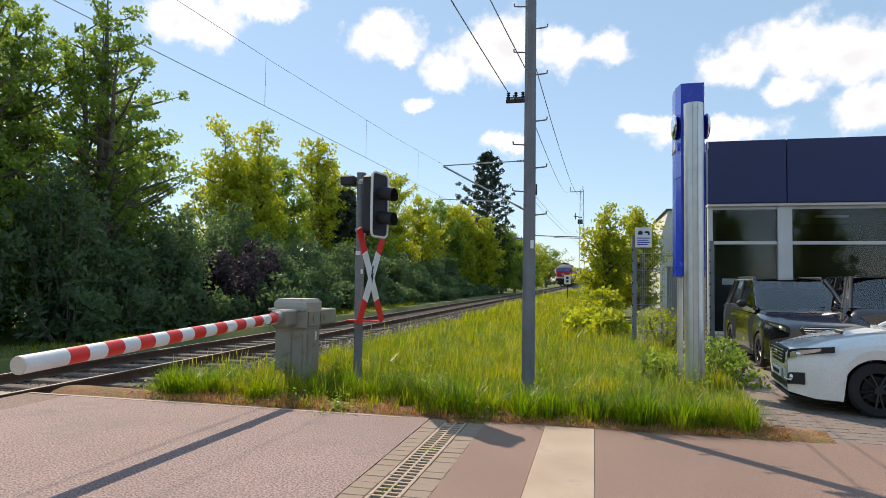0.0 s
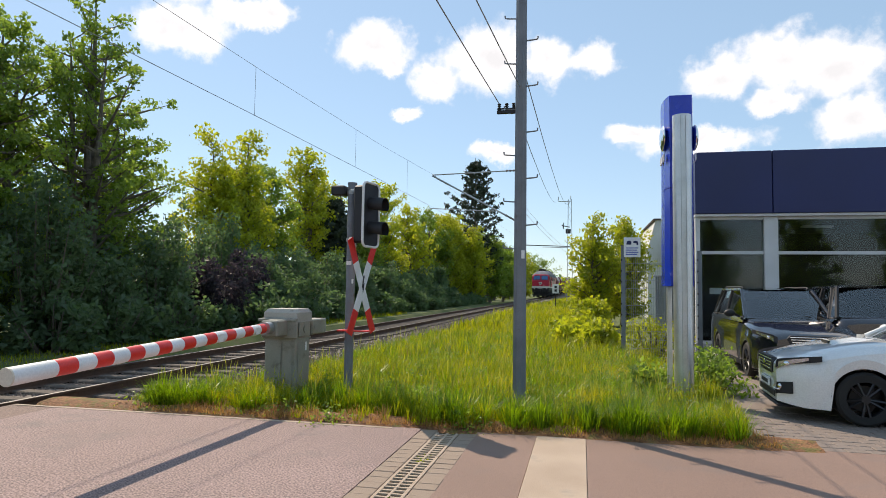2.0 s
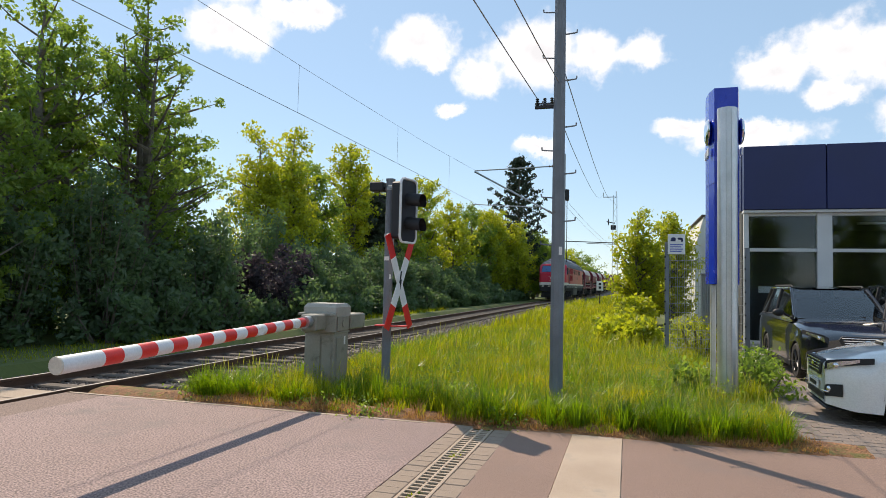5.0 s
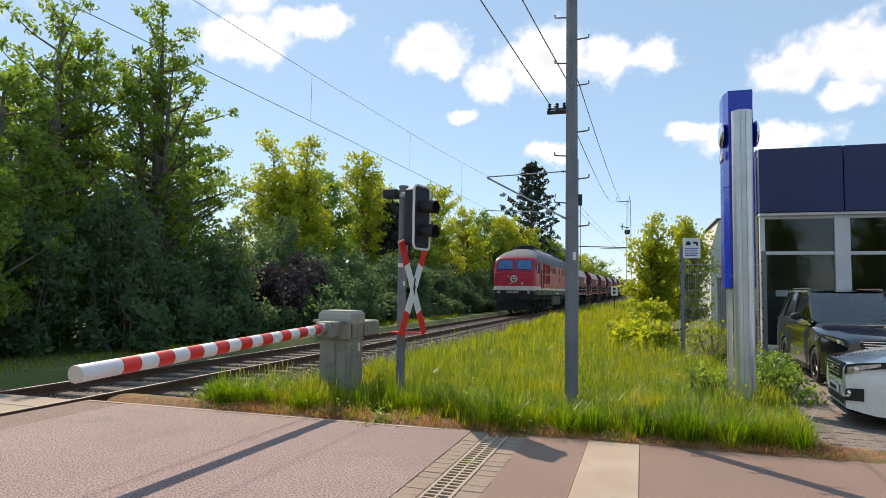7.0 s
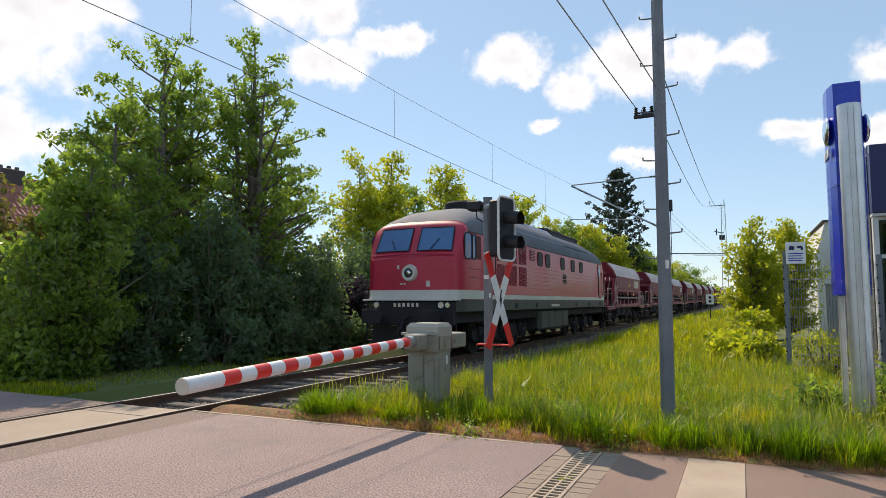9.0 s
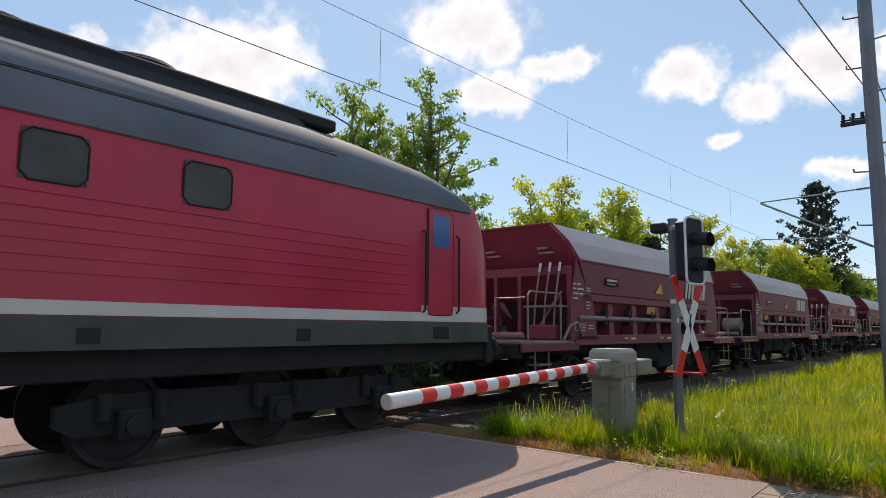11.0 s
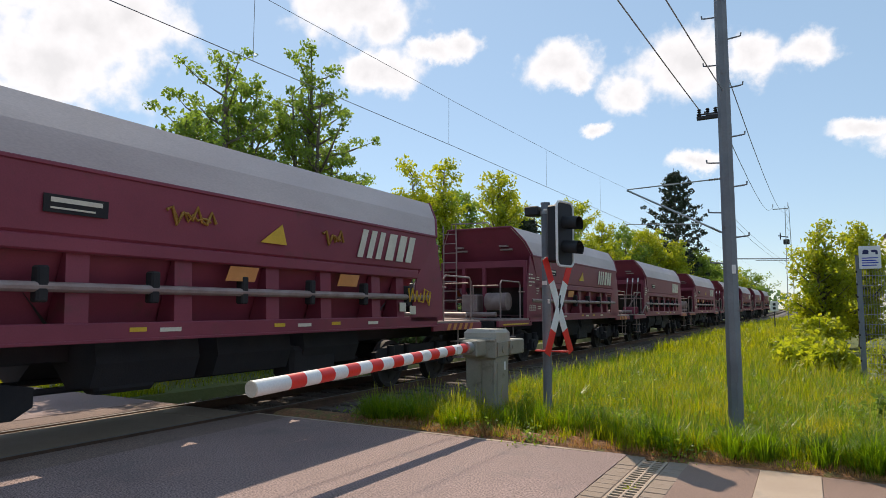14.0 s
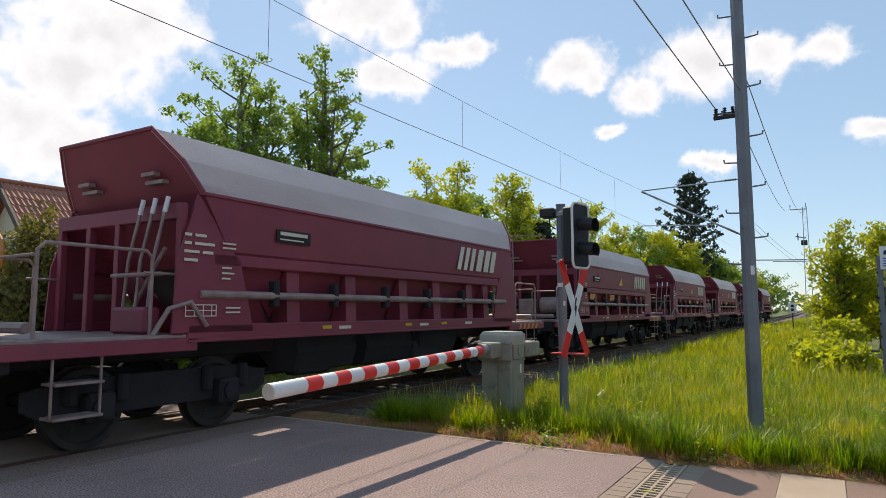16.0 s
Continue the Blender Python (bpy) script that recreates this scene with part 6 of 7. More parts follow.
def bogie_frame(t, y, axles, r=0.5, x=0.98):
    m = Mesh()
    lo, hi = min(axles) - 0.75, max(axles) + 0.75
    for s in (-1, 1):
        m.prism([(lo, 0.52), (lo + 0.2, 0.40), (hi - 0.2, 0.40), (hi, 0.52), (hi, 0.72), (hi - 0.5, 0.82), (lo + 0.5, 0.82), (lo, 0.72)], s * x, s * (x + 0.10), "x")
        for a in axles:
            m.box(s * (x + 0.08), a - 0.17, 0.33, s * (x + 0.26), a + 0.17, 0.66, 0.03)
            m.disc((s * (x + 0.25), a, 0.5), (s, 0, 0), 0.12, 0.05, 14)
            for d in (-0.3, 0.3):
                m.tube([(s * (x + 0.14), a + d, 0.55), (s * (x + 0.14), a + d, 0.84)], 0.075, 10)
    m.box(-0.95, (lo + hi) / 2 - 0.25, 0.5, 0.95, (lo + hi) / 2 + 0.25, 0.8, 0.03)
    f = part("bogie", m, M["running"], t, at=pose(0, y, 0))
    return f


def buffers(t, yend, s, z=1.05):
    for x in (-0.875, 0.875):
        b = part("buffer", Mesh().tube([(x, yend, z), (x, yend + s * 0.32, z)], [0.13, 0.10], 14), M["running"], t)
        part("buffer_plate", Mesh().tube([(x, yend + s * 0.50, z), (x, yend + s * 0.55, z)], [0.23, 0.24], 20).tube([(x, yend + s * 0.3, z), (x, yend + s * 0.5, z)], 0.08, 10), M["wheel_steel"], b)
    part("coupling", Mesh().tube([(0, yend, z), (0, yend + s * 0.35, z - 0.06), (0.0, yend + s * 0.5, z - 0.35)], 0.045, 8), M["running"], t)


def loco_ring(y):
    """Half width, shoulder height and roof height of the locomotive's shell at y metres from its nose."""
    e = min(y, 20.0 - y)
    def lerp(k, xs, vs):
        for i in range(len(xs) - 1):
            if k <= xs[i + 1]:
                u = (k - xs[i]) / (xs[i + 1] - xs[i])
                return vs[i] + (vs[i + 1] - vs[i]) * u
        return vs[-1]
    w = lerp(e, (0, 0.05, 0.16, 0.3, 0.7, 1.8), (1.18, 1.30, 1.40, 1.45, 1.470, 1.475))
    t = lerp(e, (0, 0.12, 0.56, 0.72, 1.0, 1.6, 2.8, 4.0), (2.66, 2.74, 3.62, 3.76, 3.93, 4.17, 4.40, 4.48))
    s = min(3.42, t - 0.10)
    return w, s, t


def loco_arc(y):
    """How boxy the shell's upper curve is: flat over the cab front, round along the roof."""
    u = min(1.0, max(0.0, (min(y, 20.0 - y) - 0.56) / 2.2))
    return 0.42 + 0.40 * u, 0.72 + 0.33 * u


def locomotive():
    t = tagged(empty("locomotive"), "red six-axle diesel locomotive with pale stripe and grey roof", "locomotive")
    ys = [0, 0.02, 0.06, 0.12, 0.34, 0.56, 0.64, 0.72, 0.85, 1.0, 1.3, 1.6, 2.1, 2.8]
    ys = ys + [4 + i for i in range(13)] + [20 - y for y in ys[::-1]]
    O = -10.0
    body_l, body_r, roof = [], [], []
    for y in ys:
        w, s, tp = loco_ring(y)
        inner = 0.985
        side = [(w, 1.44), (w, 2.2), (w * 0.998, (s + 2.2) / 2), (w * inner, s)]
        arc = []
        for k in range(0, 13):
            a = radians(90 * k / 12)
            ex, ez = loco_arc(y)
            arc.append((w * inner * math.cos(a) ** ex if k < 12 else 0, s + (tp - s) * math.sin(a) ** ez))
        body_r.append([(x, O + y, z) for x, z in side])
        body_l.append([(-x, O + y, z) for x, z in side])
        roof.append([(x, O + y, z) for x, z in arc] + [(-x, O + y, z) for x, z in arc[-2::-1]])
    # the front and rear faces up to the brow are red, the roof behind it grey
    nf = ys.index(0.72)
    shell = Mesh().loft(body_r).loft(body_l).loft(roof[:nf + 1]).loft(roof[len(ys) - nf - 1:])
    for i in (0, -1):
        loop = body_r[i] + roof[i][1:-1] + body_l[i][::-1]
        shell.add(loop, [tuple(range(len(loop)))])
    part("body", shell, M["loco_red"], t, "dark red body shell", smooth=True)
    part("roof", Mesh().loft([[(x * 1.004, y, z + 0.004) for x, y, z in r] for r in roof[nf:len(ys) - nf]]), M["loco_roof"], t, "weathered grey roof", smooth=True)
    for s in (-1, 1):
        pts = [(s * (loco_ring(y)[0] * 0.985 + 0.012), O + y, loco_ring(y)[1] + 0.0) for y in ys[nf:len(ys) - nf]]
        part("gutter", Mesh().tube(pts, 0.022, 6), M["loco_roof"], t)
    # stripe and sill follow the shell's plan
    for name, z0, z1, k, mt in (("stripe", 1.52, 1.77, 0.008, "loco_stripe"), ("sill", 1.18, 1.51, 0.03, "loco_sill")):
        for s in (-1, 1):
            # the stripe is deep round the cabs and narrow between their doors
            zt = lambda y: z1 - (0.11 if name == "stripe" and 2.0 < y < 18.0 else 0)
            r = [[(s * (loco_ring(y)[0] + k), O + y, z0), (s * (loco_ring(y)[0] + k), O + y, zt(y)), (s * (loco_ring(y)[0] - 0.04), O + y, zt(y) + 0.004)] for y in sorted(ys[1:-1] + [1.995, 2.005, 17.995, 18.005])]
            part(name, Mesh().loft(r), M[mt], t, smooth=True)
        for yy, d in ((O - 0.008, -1), (-O + 0.008, 1)):
            part(name, Mesh().box(-1.26, min(yy, yy - d * 0.05), z0, 1.26, max(yy, yy - d * 0.05), z1, 0.006), M[mt if name == "stripe" else "running"], t)
    part("footboard", Mesh().box(-1.44, O - 0.14, 1.475, 1.44, O + 0.3, 1.515, 0.01), M["loco_stripe"], t)
    part("underframe", Mesh().box(-1.3, O + 0.1, 0.86, 1.3, -O - 0.1, 1.46, 0.02), M["running"], t)
    part("buffer_beam", Mesh().box(-1.36, O - 0.09, 0.80, 1.36, O + 0.12, 1.47, 0.03), M["running"], t, "dark buffer beam")
    part("buffer_beam", Mesh().box(-1.36, -O - 0.12, 0.80, 1.36, -O + 0.09, 1.47, 0.03), M["running"], t, "dark buffer beam")
    part("snow_plough", Mesh().prism([(-1.25, 0.18), (-1.1, 0.78), (1.1, 0.78), (1.25, 0.18), (0, 0.14)], O - 0.02, O + 0.06, "y"), M["running"], t)
    for s, x in ((1, -0.25), (1, 0.35)):
        part("hose", Mesh().tube([(x, O - 0.08, 1.0), (x + 0.03, O - 0.26, 0.85), (x, O - 0.22, 0.5), (x, O - 0.1, 0.42)], 0.03, 8), M["rubber"], t)
    buffers(t, O - 0.05, -1)
    buffers(t, -O + 0.05, 1)
    for x in (-0.875, 0.875):
        part("buffer_head", Mesh().box(x - 0.3, O - 0.63, 0.86, x + 0.3, O - 0.58, 1.24, 0.03), M["running"], t)
    for s in (-1, 1):
        part("step", Mesh().box(s * 1.15, O + 0.0, 0.35, s * 1.4, O + 0.3, 0.38).box(s * 1.15, O, 0.62, s * 1.4, O + 0.3, 0.65).box(s * 1.16, O, 0.35, s * 1.18, O + 0.03, 0.85).box(s * 1.38, O, 0.35, s * 1.4, O + 0.03, 0.85), M["running"], t)
        lamp = part("headlight", Mesh().tube([(s * 1.0, O - 0.13, 1.36), (s * 1.0, O - 0.05, 1.36)], [0.085, 0.1], 16), M["alu"], t)
        part("bulb", Mesh().tube([(s * 1.0, O - 0.135, 1.36), (s * 1.0, O - 0.13, 1.36)], 0.055, 12), M["headlight"], lamp, "lit warm headlight")
        part("tail_light", Mesh().tube([(s * 1.19, O - 0.11, 1.36), (s * 1.19, O - 0.05, 1.36)], [0.07, 0.08], 14), M["chrome"], t)
    for i in range(6):
        part("number_bar", Mesh().box(-0.46 + i * 0.14, O - 0.102, 1.31, -0.385 + i * 0.14, O - 0.09, 1.41), M["wagon_pale"], t, "pale bar")
    # top lamp in its ring
    ring = part("top_headlight", Mesh().tube([(0.0, O - 0.10, 2.24), (0.0, O + 0.03, 2.24)], [0.21, 0.25], 24), M["loco_stripe"], t, "round pale lamp housing", smooth=True)
    part("lamp_lens", Mesh().tube([(0, O - 0.106, 2.24), (0, O - 0.1, 2.24)], 0.13, 20), M["rim"], ring)
    part("lamp_core", Mesh().ball((0, O - 0.105, 2.24), 0.07, 0.02, 0.07, 12, 8), M["chrome"], ring)
    part("nose_fitting", Mesh().box(0.50, O - 0.012, 1.86, 0.62, O + 0.01, 2.02, 0.01).box(-0.4, O - 0.012, 2.36, -0.34, O, 2.46).box(-0.30, O - 0.012, 1.92, -0.24, O, 1.97).box(-0.2, O - 0.012, 1.92, -0.14, O, 1.97), M["loco_stripe"], t)
    part("nose_seam", Mesh().tube([(-1.28, O + 0.09, 2.74), (0, O + 0.07, 2.78), (1.28, O + 0.09, 2.74)], 0.022, 6), M["loco_red"], t)
    # slanted windscreens: place along the shell's slope
    def on_slope(x, u, out=0.02):
        y = 0.12 + 0.44 * u
        w, s, tp = loco_ring(y)
        q = min(0.999, abs(x) / (w * 0.985))
        ex, ez = loco_arc(y)
        a = math.acos(q ** (1 / ex)) if q > 0 else math.pi / 2
        z = s + (tp - s) * math.sin(a) ** ez
        return (x, O + y - out * 0.92, z + out * 0.38)
    for s in (-1, 1):
        rows = []
        for j in range(5):
            u = 0.14 + 0.76 * j / 4
            rows.append([on_slope(s * (0.13 + (1.20 - 0.06 * j / 4 - 0.13) * i / 5), u) for i in range(6)])
        win = part("windscreen", Mesh().loft(rows), M["cabglass"], t, "blue-tinted cab windscreen", smooth=True)
        rim = [rows[0][i] for i in range(6)] + [rows[j][5] for j in range(1, 5)] + [rows[4][i] for i in range(4, -1, -1)] + [rows[j][0] for j in range(3, 0, -1)]
        part("window_seal", Mesh().tube(rim + [rim[0]], 0.018, 6, cap=False), M["rubber"], win)
        part("wiper", Mesh().tube([on_slope(s * 0.55, 0.18, 0.05), on_slope(s * 0.75, 0.5, 0.05)], 0.012, 5), M["rubber"], win)
    # sides
    for s in (-1, 1):
        def plate(name, y0, y1, z0, z1, mt, out=0.012, inset=0.0, parent=t, label="", b=0.004):
            x = s * (loco_ring(max(0.3, (y0 + y1) / 2))[0] - 0.004)
            x1 = x + s * out
            return part(name, Mesh().box(min(x, x1), O + y0, z0, max(x, x1), O + y1, z1, b), M[mt], parent, label)
        def frame_of(parent, y0, y1, z0, z1, mt="rubber", r=0.018):
            x = s * (loco_ring(max(0.3, (y0 + y1) / 2))[0] + 0.006)
            b = 0.08
            q = [(x, O + y0 + b, z0), (x, O + y1 - b, z0), (x, O + y1, z0 + b), (x, O + y1, z1 - b), (x, O + y1 - b, z1), (x, O + y0 + b, z1), (x, O + y0, z1 - b), (x, O + y0, z0 + b), (x, O + y0 + b, z0)]
            part("seal", Mesh().tube(q, r, 6, cap=False), M[mt], parent)
        for y0, y1 in ((0.42, 0.92), (0.95, 1.22)):
            w = plate("cab_window", y0, y1, 2.64, 3.36, "cabglass", 0.006, label="cab side window")
            frame_of(w, y0, y1, 2.64, 3.36)
        # flat plate; the recess is only shade put into its colour
        plate("window_recess", 1.27, 1.62, 2.66, 3.34, "loco_shade", 0.004)
        for k, y0 in enumerate((1.95, 18.15)):
            d = plate("door", y0, y0 + 0.62, 1.62, 3.36, "loco_red", 0.018, label="narrow red cab door")
            frame_of(d, y0, y0 + 0.62, 1.62, 3.36, "running", 0.012)
            wn = plate("door_window", y0 + 0.10, y0 + 0.52, 2.72, 3.26, "cabglass", 0.024, parent=d)
            for yy in (y0 - 0.11, y0 + 0.73):
                x = s * 1.53
                part("handrail", Mesh().tube([(s * 1.47, O + yy, 1.66), (x, O + yy, 1.70), (x, O + yy, 2.92), (s * 1.47, O + yy, 2.96)], 0.018, 7), M["running"], t)
            plate("door_step", y0 + 0.1, y0 + 0.5, 1.24, 1.44, "running", 0.038)
        for c in range(3):
            for z0, z1 in ((1.98, 2.62), (2.72, 3.36)):
                y0 = 2.98 + c * 1.06
                g = plate("grille", y0, y0 + 0.82, z0, z1, "black", 0.006, label="dark intake opening with red lattice")
                lat = Mesh()
                x = s * 1.484
                for i in range(-6, 8):
                    for sg in (1, -1):
                        a0 = y0 + i * 0.137
                        za, zb = z0, z1
                        ya, yb = (a0, a0 + (z1 - z0)) if sg > 0 else (a0 + (z1 - z0), a0)
                        # clip the diagonal to the opening
                        def at(yq):
                            return za + (zb - za) * (yq - ya) / (yb - ya)
                        lo, hi = max(min(ya, yb), y0), min(max(ya, yb), y0 + 0.82)
                        if hi - lo > 0.03:
                            lat.tube([(x, O + lo, at(lo)), (x, O + hi, at(hi))], 0.0105, 4, cap=False)
                part("lattice", lat, M["loco_red"], g)
        lv = plate("louvre", 6.35, 6.95, 2.92, 3.32, "running", 0.006)
        for i in range(7):
            plate("slat", 6.36, 6.94, 2.94 + i * 0.055, 2.97 + i * 0.055, "loco_red", 0.02, parent=lv)
        for y0 in (7.3, 8.35, 10.6, 12.4, 14.0):
            w = plate("engine_window", y0, y0 + 0.6, 2.78, 3.28, "interior", 0.008, label="dusty engine room window")
            frame_of(w, y0, y0 + 0.6, 2.78, 3.28, "running", 0.012)
        for i in range(6):
            plate("side_rib", 6.3, 17.7, 1.92 + i * 0.15, 1.945 + i * 0.15, "loco_red", 0.016)
        for i in range(2):
            plate("side_rib", 0.7, 1.85, 2.12 + i * 0.24, 2.135 + i * 0.24, "running", 0.006)
        plate("side_vent", 10.9, 11.5, 2.2, 2.6, "running", 0.012)
        for y0 in (4.6, 6.9, 13.0, 15.6):
            plate("sill_box", y0, y0 + 0.22, 1.24, 1.40, "running", 0.045)
        plate("lettering_bar", 9.0, 10.2, 1.26, 1.34, "loco_stripe", 0.04)
        # roof hatches along the slope
        for y0, y1, mt in ((3.2, 7.4, "loco_hatch"), (7.6, 11.2, "loco_hatch"), (11.5, 16.0, "running")):
            q = [(s * 1.33, O + y0 + 0.3, 3.80), (s * 1.33, O + y1 + 0.3, 3.80), (s * 0.72, O + y1, 4.42), (s * 0.72, O + y0, 4.42)]
            out = [(x + s * 0.03, y, z + 0.05) for x, y, z in q]
            part("roof_hatch", Mesh().loft([q, out], True, True), M[mt], t)
    for y, r in ((3.9, 0.68), (5.6, 0.5), (6.7, 0.45), (12.4, 0.5), (14.0, 0.6)):
        part("roof_fan", Mesh().tube([(0, O + y, 4.35), (0, O + y, 4.68), (0, O + y, 4.74)], [r, r, r * 0.9], 24), M["running"], t, smooth=True)
    part("roof_grating", Mesh().box(-0.75, O + 11.5, 4.42, 0.75, O + 16.8, 4.60, 0.03), M["running"], t)
    part("fuel_tank", Mesh().box(-1.38, -2.2, 0.34, 1.38, 2.2, 1.16, 0.10), M["loco_sill"], t, "grey-green fuel tank")
    for s in (-1, 1):
        for i in range(4):
            x = s * 1.381
            part("battery_door", Mesh().box(min(x, x + s * 0.015), -2.0 + i * 1.02, 0.44, max(x, x + s * 0.015), -1.06 + i * 1.02, 1.08, 0.004), M["loco_sill"], t)
    for yb in (-5.6, 5.6):
        bogie_frame(t, yb, (-1.85, 0, 1.85), x=1.0)
        for a in (-1.85, 0, 1.85):
            wheelset(t, yb + a, 0.525)
    # the body rides high on its springs
    for o in t.children:
        if not o.name.startswith(("wheelset", "bogie")):
            o.matrix_basis = Matrix.Translation((0, 0, 0.12)) @ o.matrix_basis
    return t


def hopper_wagon(kind):
    """A four-axle saddle hopper. kind 0: levers on the leading platform; 1: ladder, tank and box there."""
    t = tagged(empty("hopper_wagon"), ("dark red hopper wagon with levers on its leading platform", "dark red hopper wagon with ladder and air tank on its platform")[kind], "railway wagon", "wagons of the train")
    K, E = 4.62, 6.85
    red, top = M["wagon_red"], M["wagon_top"]
    # hopper: profile rows (half width, height, half length)
    prof = [(1.28, 2.18, 3.95), (1.43, 2.35, 4.15), (1.47, 3.07, K), (1.32, 3.47, K + 0.22), (1.03, 3.86, K + 0.46)]
    for s in (-1, 1):
        side = [[(s * w, -l, z) for w, z, l in prof[:3]], [(s * w, l, z) for w, z, l in prof[:3]]]
        part("side_wall", Mesh().loft(side), red, t, "oxide red side wall")
        for a, b, nm in ((2, 3, "lower_cover"), (3, 4, "upper_cover")):
            o = [(s * prof[a][0], -prof[a][2], prof[a][1]), (s * prof[a][0], prof[a][2], prof[a][1]), (s * prof[b][0], prof[b][2], prof[b][1]), (s * prof[b][0], -prof[b][2], prof[b][1])]
            i = [(x - s * 0.03, y, z - 0.03) for x, y, z in o]
            part(nm, Mesh().loft([i, o], True, True), top, t, "dusty pale grey top plate")
        part("rim_beam", Mesh().box(s * 1.44 - 0.03, -K - 0.02, 3.03, s * 1.44 + 0.05, K + 0.02, 3.08, 0.01), red, t)
    for e in (-1, 1):
        end = [[(w, e * l, z) for w, z, l in prof], [(-w, e * l, z) for w, z, l in prof]]
        part("end_wall", Mesh().loft(end), red, t, "sloping red end wall")
        edge = [(w, e * l, z) for w, z, l in prof[2:]] + [(-w, e * l, z) for w, z, l in prof[:1:-1]]
        part("end_rim", Mesh().tube(edge, 0.03, 6), red, t)
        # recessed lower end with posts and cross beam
        # slope sheet coloured dark for the shade in the recess behind the posts
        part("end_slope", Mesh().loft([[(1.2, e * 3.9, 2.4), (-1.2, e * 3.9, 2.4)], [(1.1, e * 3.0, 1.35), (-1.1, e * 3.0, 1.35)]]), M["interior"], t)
        part("cross_beam", Mesh().box(-1.38, e * 4.82 - 0.05, 2.72, 1.38, e * 4.82 + 0.05, 2.92, 0.01), red, t)
        for x in (-1.33, -0.62, 0.05, 1.33):
            part("end_post", Mesh().box(x - 0.05, e * 4.82 - 0.05, 1.285, x + 0.05, e * 4.82 + 0.05, 2.75, 0.008), red, t)
        for s in (-1, 1):
            y0, y1 = e * 3.7, e * 4.98
            part("side_gusset", Mesh().prism([(y0, 1.30), (y1, 1.30), (e * 4.93, 2.2), (e * 4.66, 3.05), (e * 3.95, 2.2)], s * 1.40, s * 1.43, "x"), red, t, "pale-lettered end plate")
    for s in (-1, 1):
        part("mid_beam", Mesh().box(s * 1.36 - 0.06, -4.4, 2.15, s * 1.36 + 0.07, 4.0, 2.32, 0.02), red, t)
        part("sill_beam", Mesh().box(s * 1.38 - 0.05, -4.75, 1.20, s * 1.38 + 0.05, 4.75, 1.40, 0.015).box(s * 1.38 - 0.1, -4.75, 1.18, s * 1.38 + 0.07, 4.75, 1.215, 0.006), red, t)
        for y in (-2.9, -1.55, 0.0, 1.2, 2.6, 3.4):
            part("rib", Mesh().prism([(1.30, 2.17), (1.36, 2.17), (1.40, 1.38), (1.05, 1.38)] if s > 0 else [(-1.30, 2.17), (-1.36, 2.17), (-1.40, 1.38), (-1.05, 1.38)], y - 0.13, y + 0.13, "y"), red, t)
        part("flap", Mesh().loft([[(s * 1.28, -4.0, 2.17), (s * 1.28, 4.0, 2.17)], [(s * 0.98, -3.7, 1.30), (s * 0.98, 3.7, 1.30)]]), red, t, "dull red discharge flap")
        part("shaft", Mesh().tube([(s * 1.42, -4.6, 1.78), (s * 1.42, 4.35, 1.78)], 0.055, 10), M["wagon_grey"], t, "worn shiny shaft")
        for y in (-3.3, -2.0, -0.6, 0.8, 2.2, 3.6):
            part("shaft_bracket", Mesh().box(s * 1.42 - 0.09, y - 0.06, 1.62, s * 1.42 + 0.05, y + 0.06, 2.0, 0.02), M["running"], t)
        x = s * 1.447
        # plain shapes for the lettering
        def bar(y0, z0, wd, hh):
            part("text_bar", Mesh().box(min(x, x + s * 0.006), y0, z0, max(x, x + s * 0.006), y0 + wd, z0 + hh), M["wagon_pale"], t, "pale lettering bar")
        for i, words in enumerate(((0.10, 0.17), (0.10, 0.30), (0.22, 0.16), (0.20,))):
            yw = -4.86
            for wd in words:
                bar(yw, 2.50 - i * 0.105, wd, 0.036)
                yw += wd + 0.05
        # a ruled load table and small notes
        for z0 in (1.50, 1.57, 1.64):
            bar(-4.82, z0, 0.46, 0.012)
        for y0 in (-4.82, -4.69, -4.56, -4.43, -4.36):
            bar(y0, 1.50, 0.012, 0.15)
        for y0, z0, wd in ((-4.28, 2.44, 0.22), (-4.28, 2.38, 0.22), (-4.28, 2.12, 0.16), (-4.28, 2.05, 0.2), (-4.28, 1.98, 0.14), (-4.2, 1.60, 0.24), (-4.2, 1.54, 0.24)):
            bar(y0, z0, wd, 0.022)
        for y0 in (-1.9, 0.5, 2.3):
            part("stencil", Mesh().box(min(s * 1.431, s * 1.437), y0, 1.28, max(s * 1.431, s * 1.437), y0 + 0.3, 1.33), M["wagon_pale"], t, "small pale stencil")
        for y0 in (-2.3, 0.0, 1.3):
            part("yellow_stencil", Mesh().box(min(s * 1.431, s * 1.437), y0, 1.29, max(s * 1.431, s * 1.437), y0 + 0.22, 1.34), M["yellow"], t, "small yellow stencil")
        xs = s * 1.462
        part("owner_plate", Mesh().box(min(xs, xs + s * 0.012), -3.35, 2.55, max(xs, xs + s * 0.012), -2.65, 2.74), M["running"], t)
        part("owner_bar", Mesh().box(min(xs, xs + s * 0.017), -3.28, 2.66, max(xs, xs + s * 0.017), -2.72, 2.71).box(min(xs, xs + s * 0.017), -3.28, 2.59, max(xs, xs + s * 0.017), -2.8, 2.61), M["wagon_pale"], t, "pale bars on a dark plate")
        # slanted cream emblem of plain strokes near the trailing end
        def slant(name, strokes):
            for pts in strokes:
                part(name, Mesh().prism(pts, min(xs, xs + s * 0.012), max(xs, xs + s * 0.012), "x"), M["wagon_pale"], t, "slanted cream stroke")
        b = 2.45
        q = lambda y, z: (1.85 + y + z * 0.35, b + z)
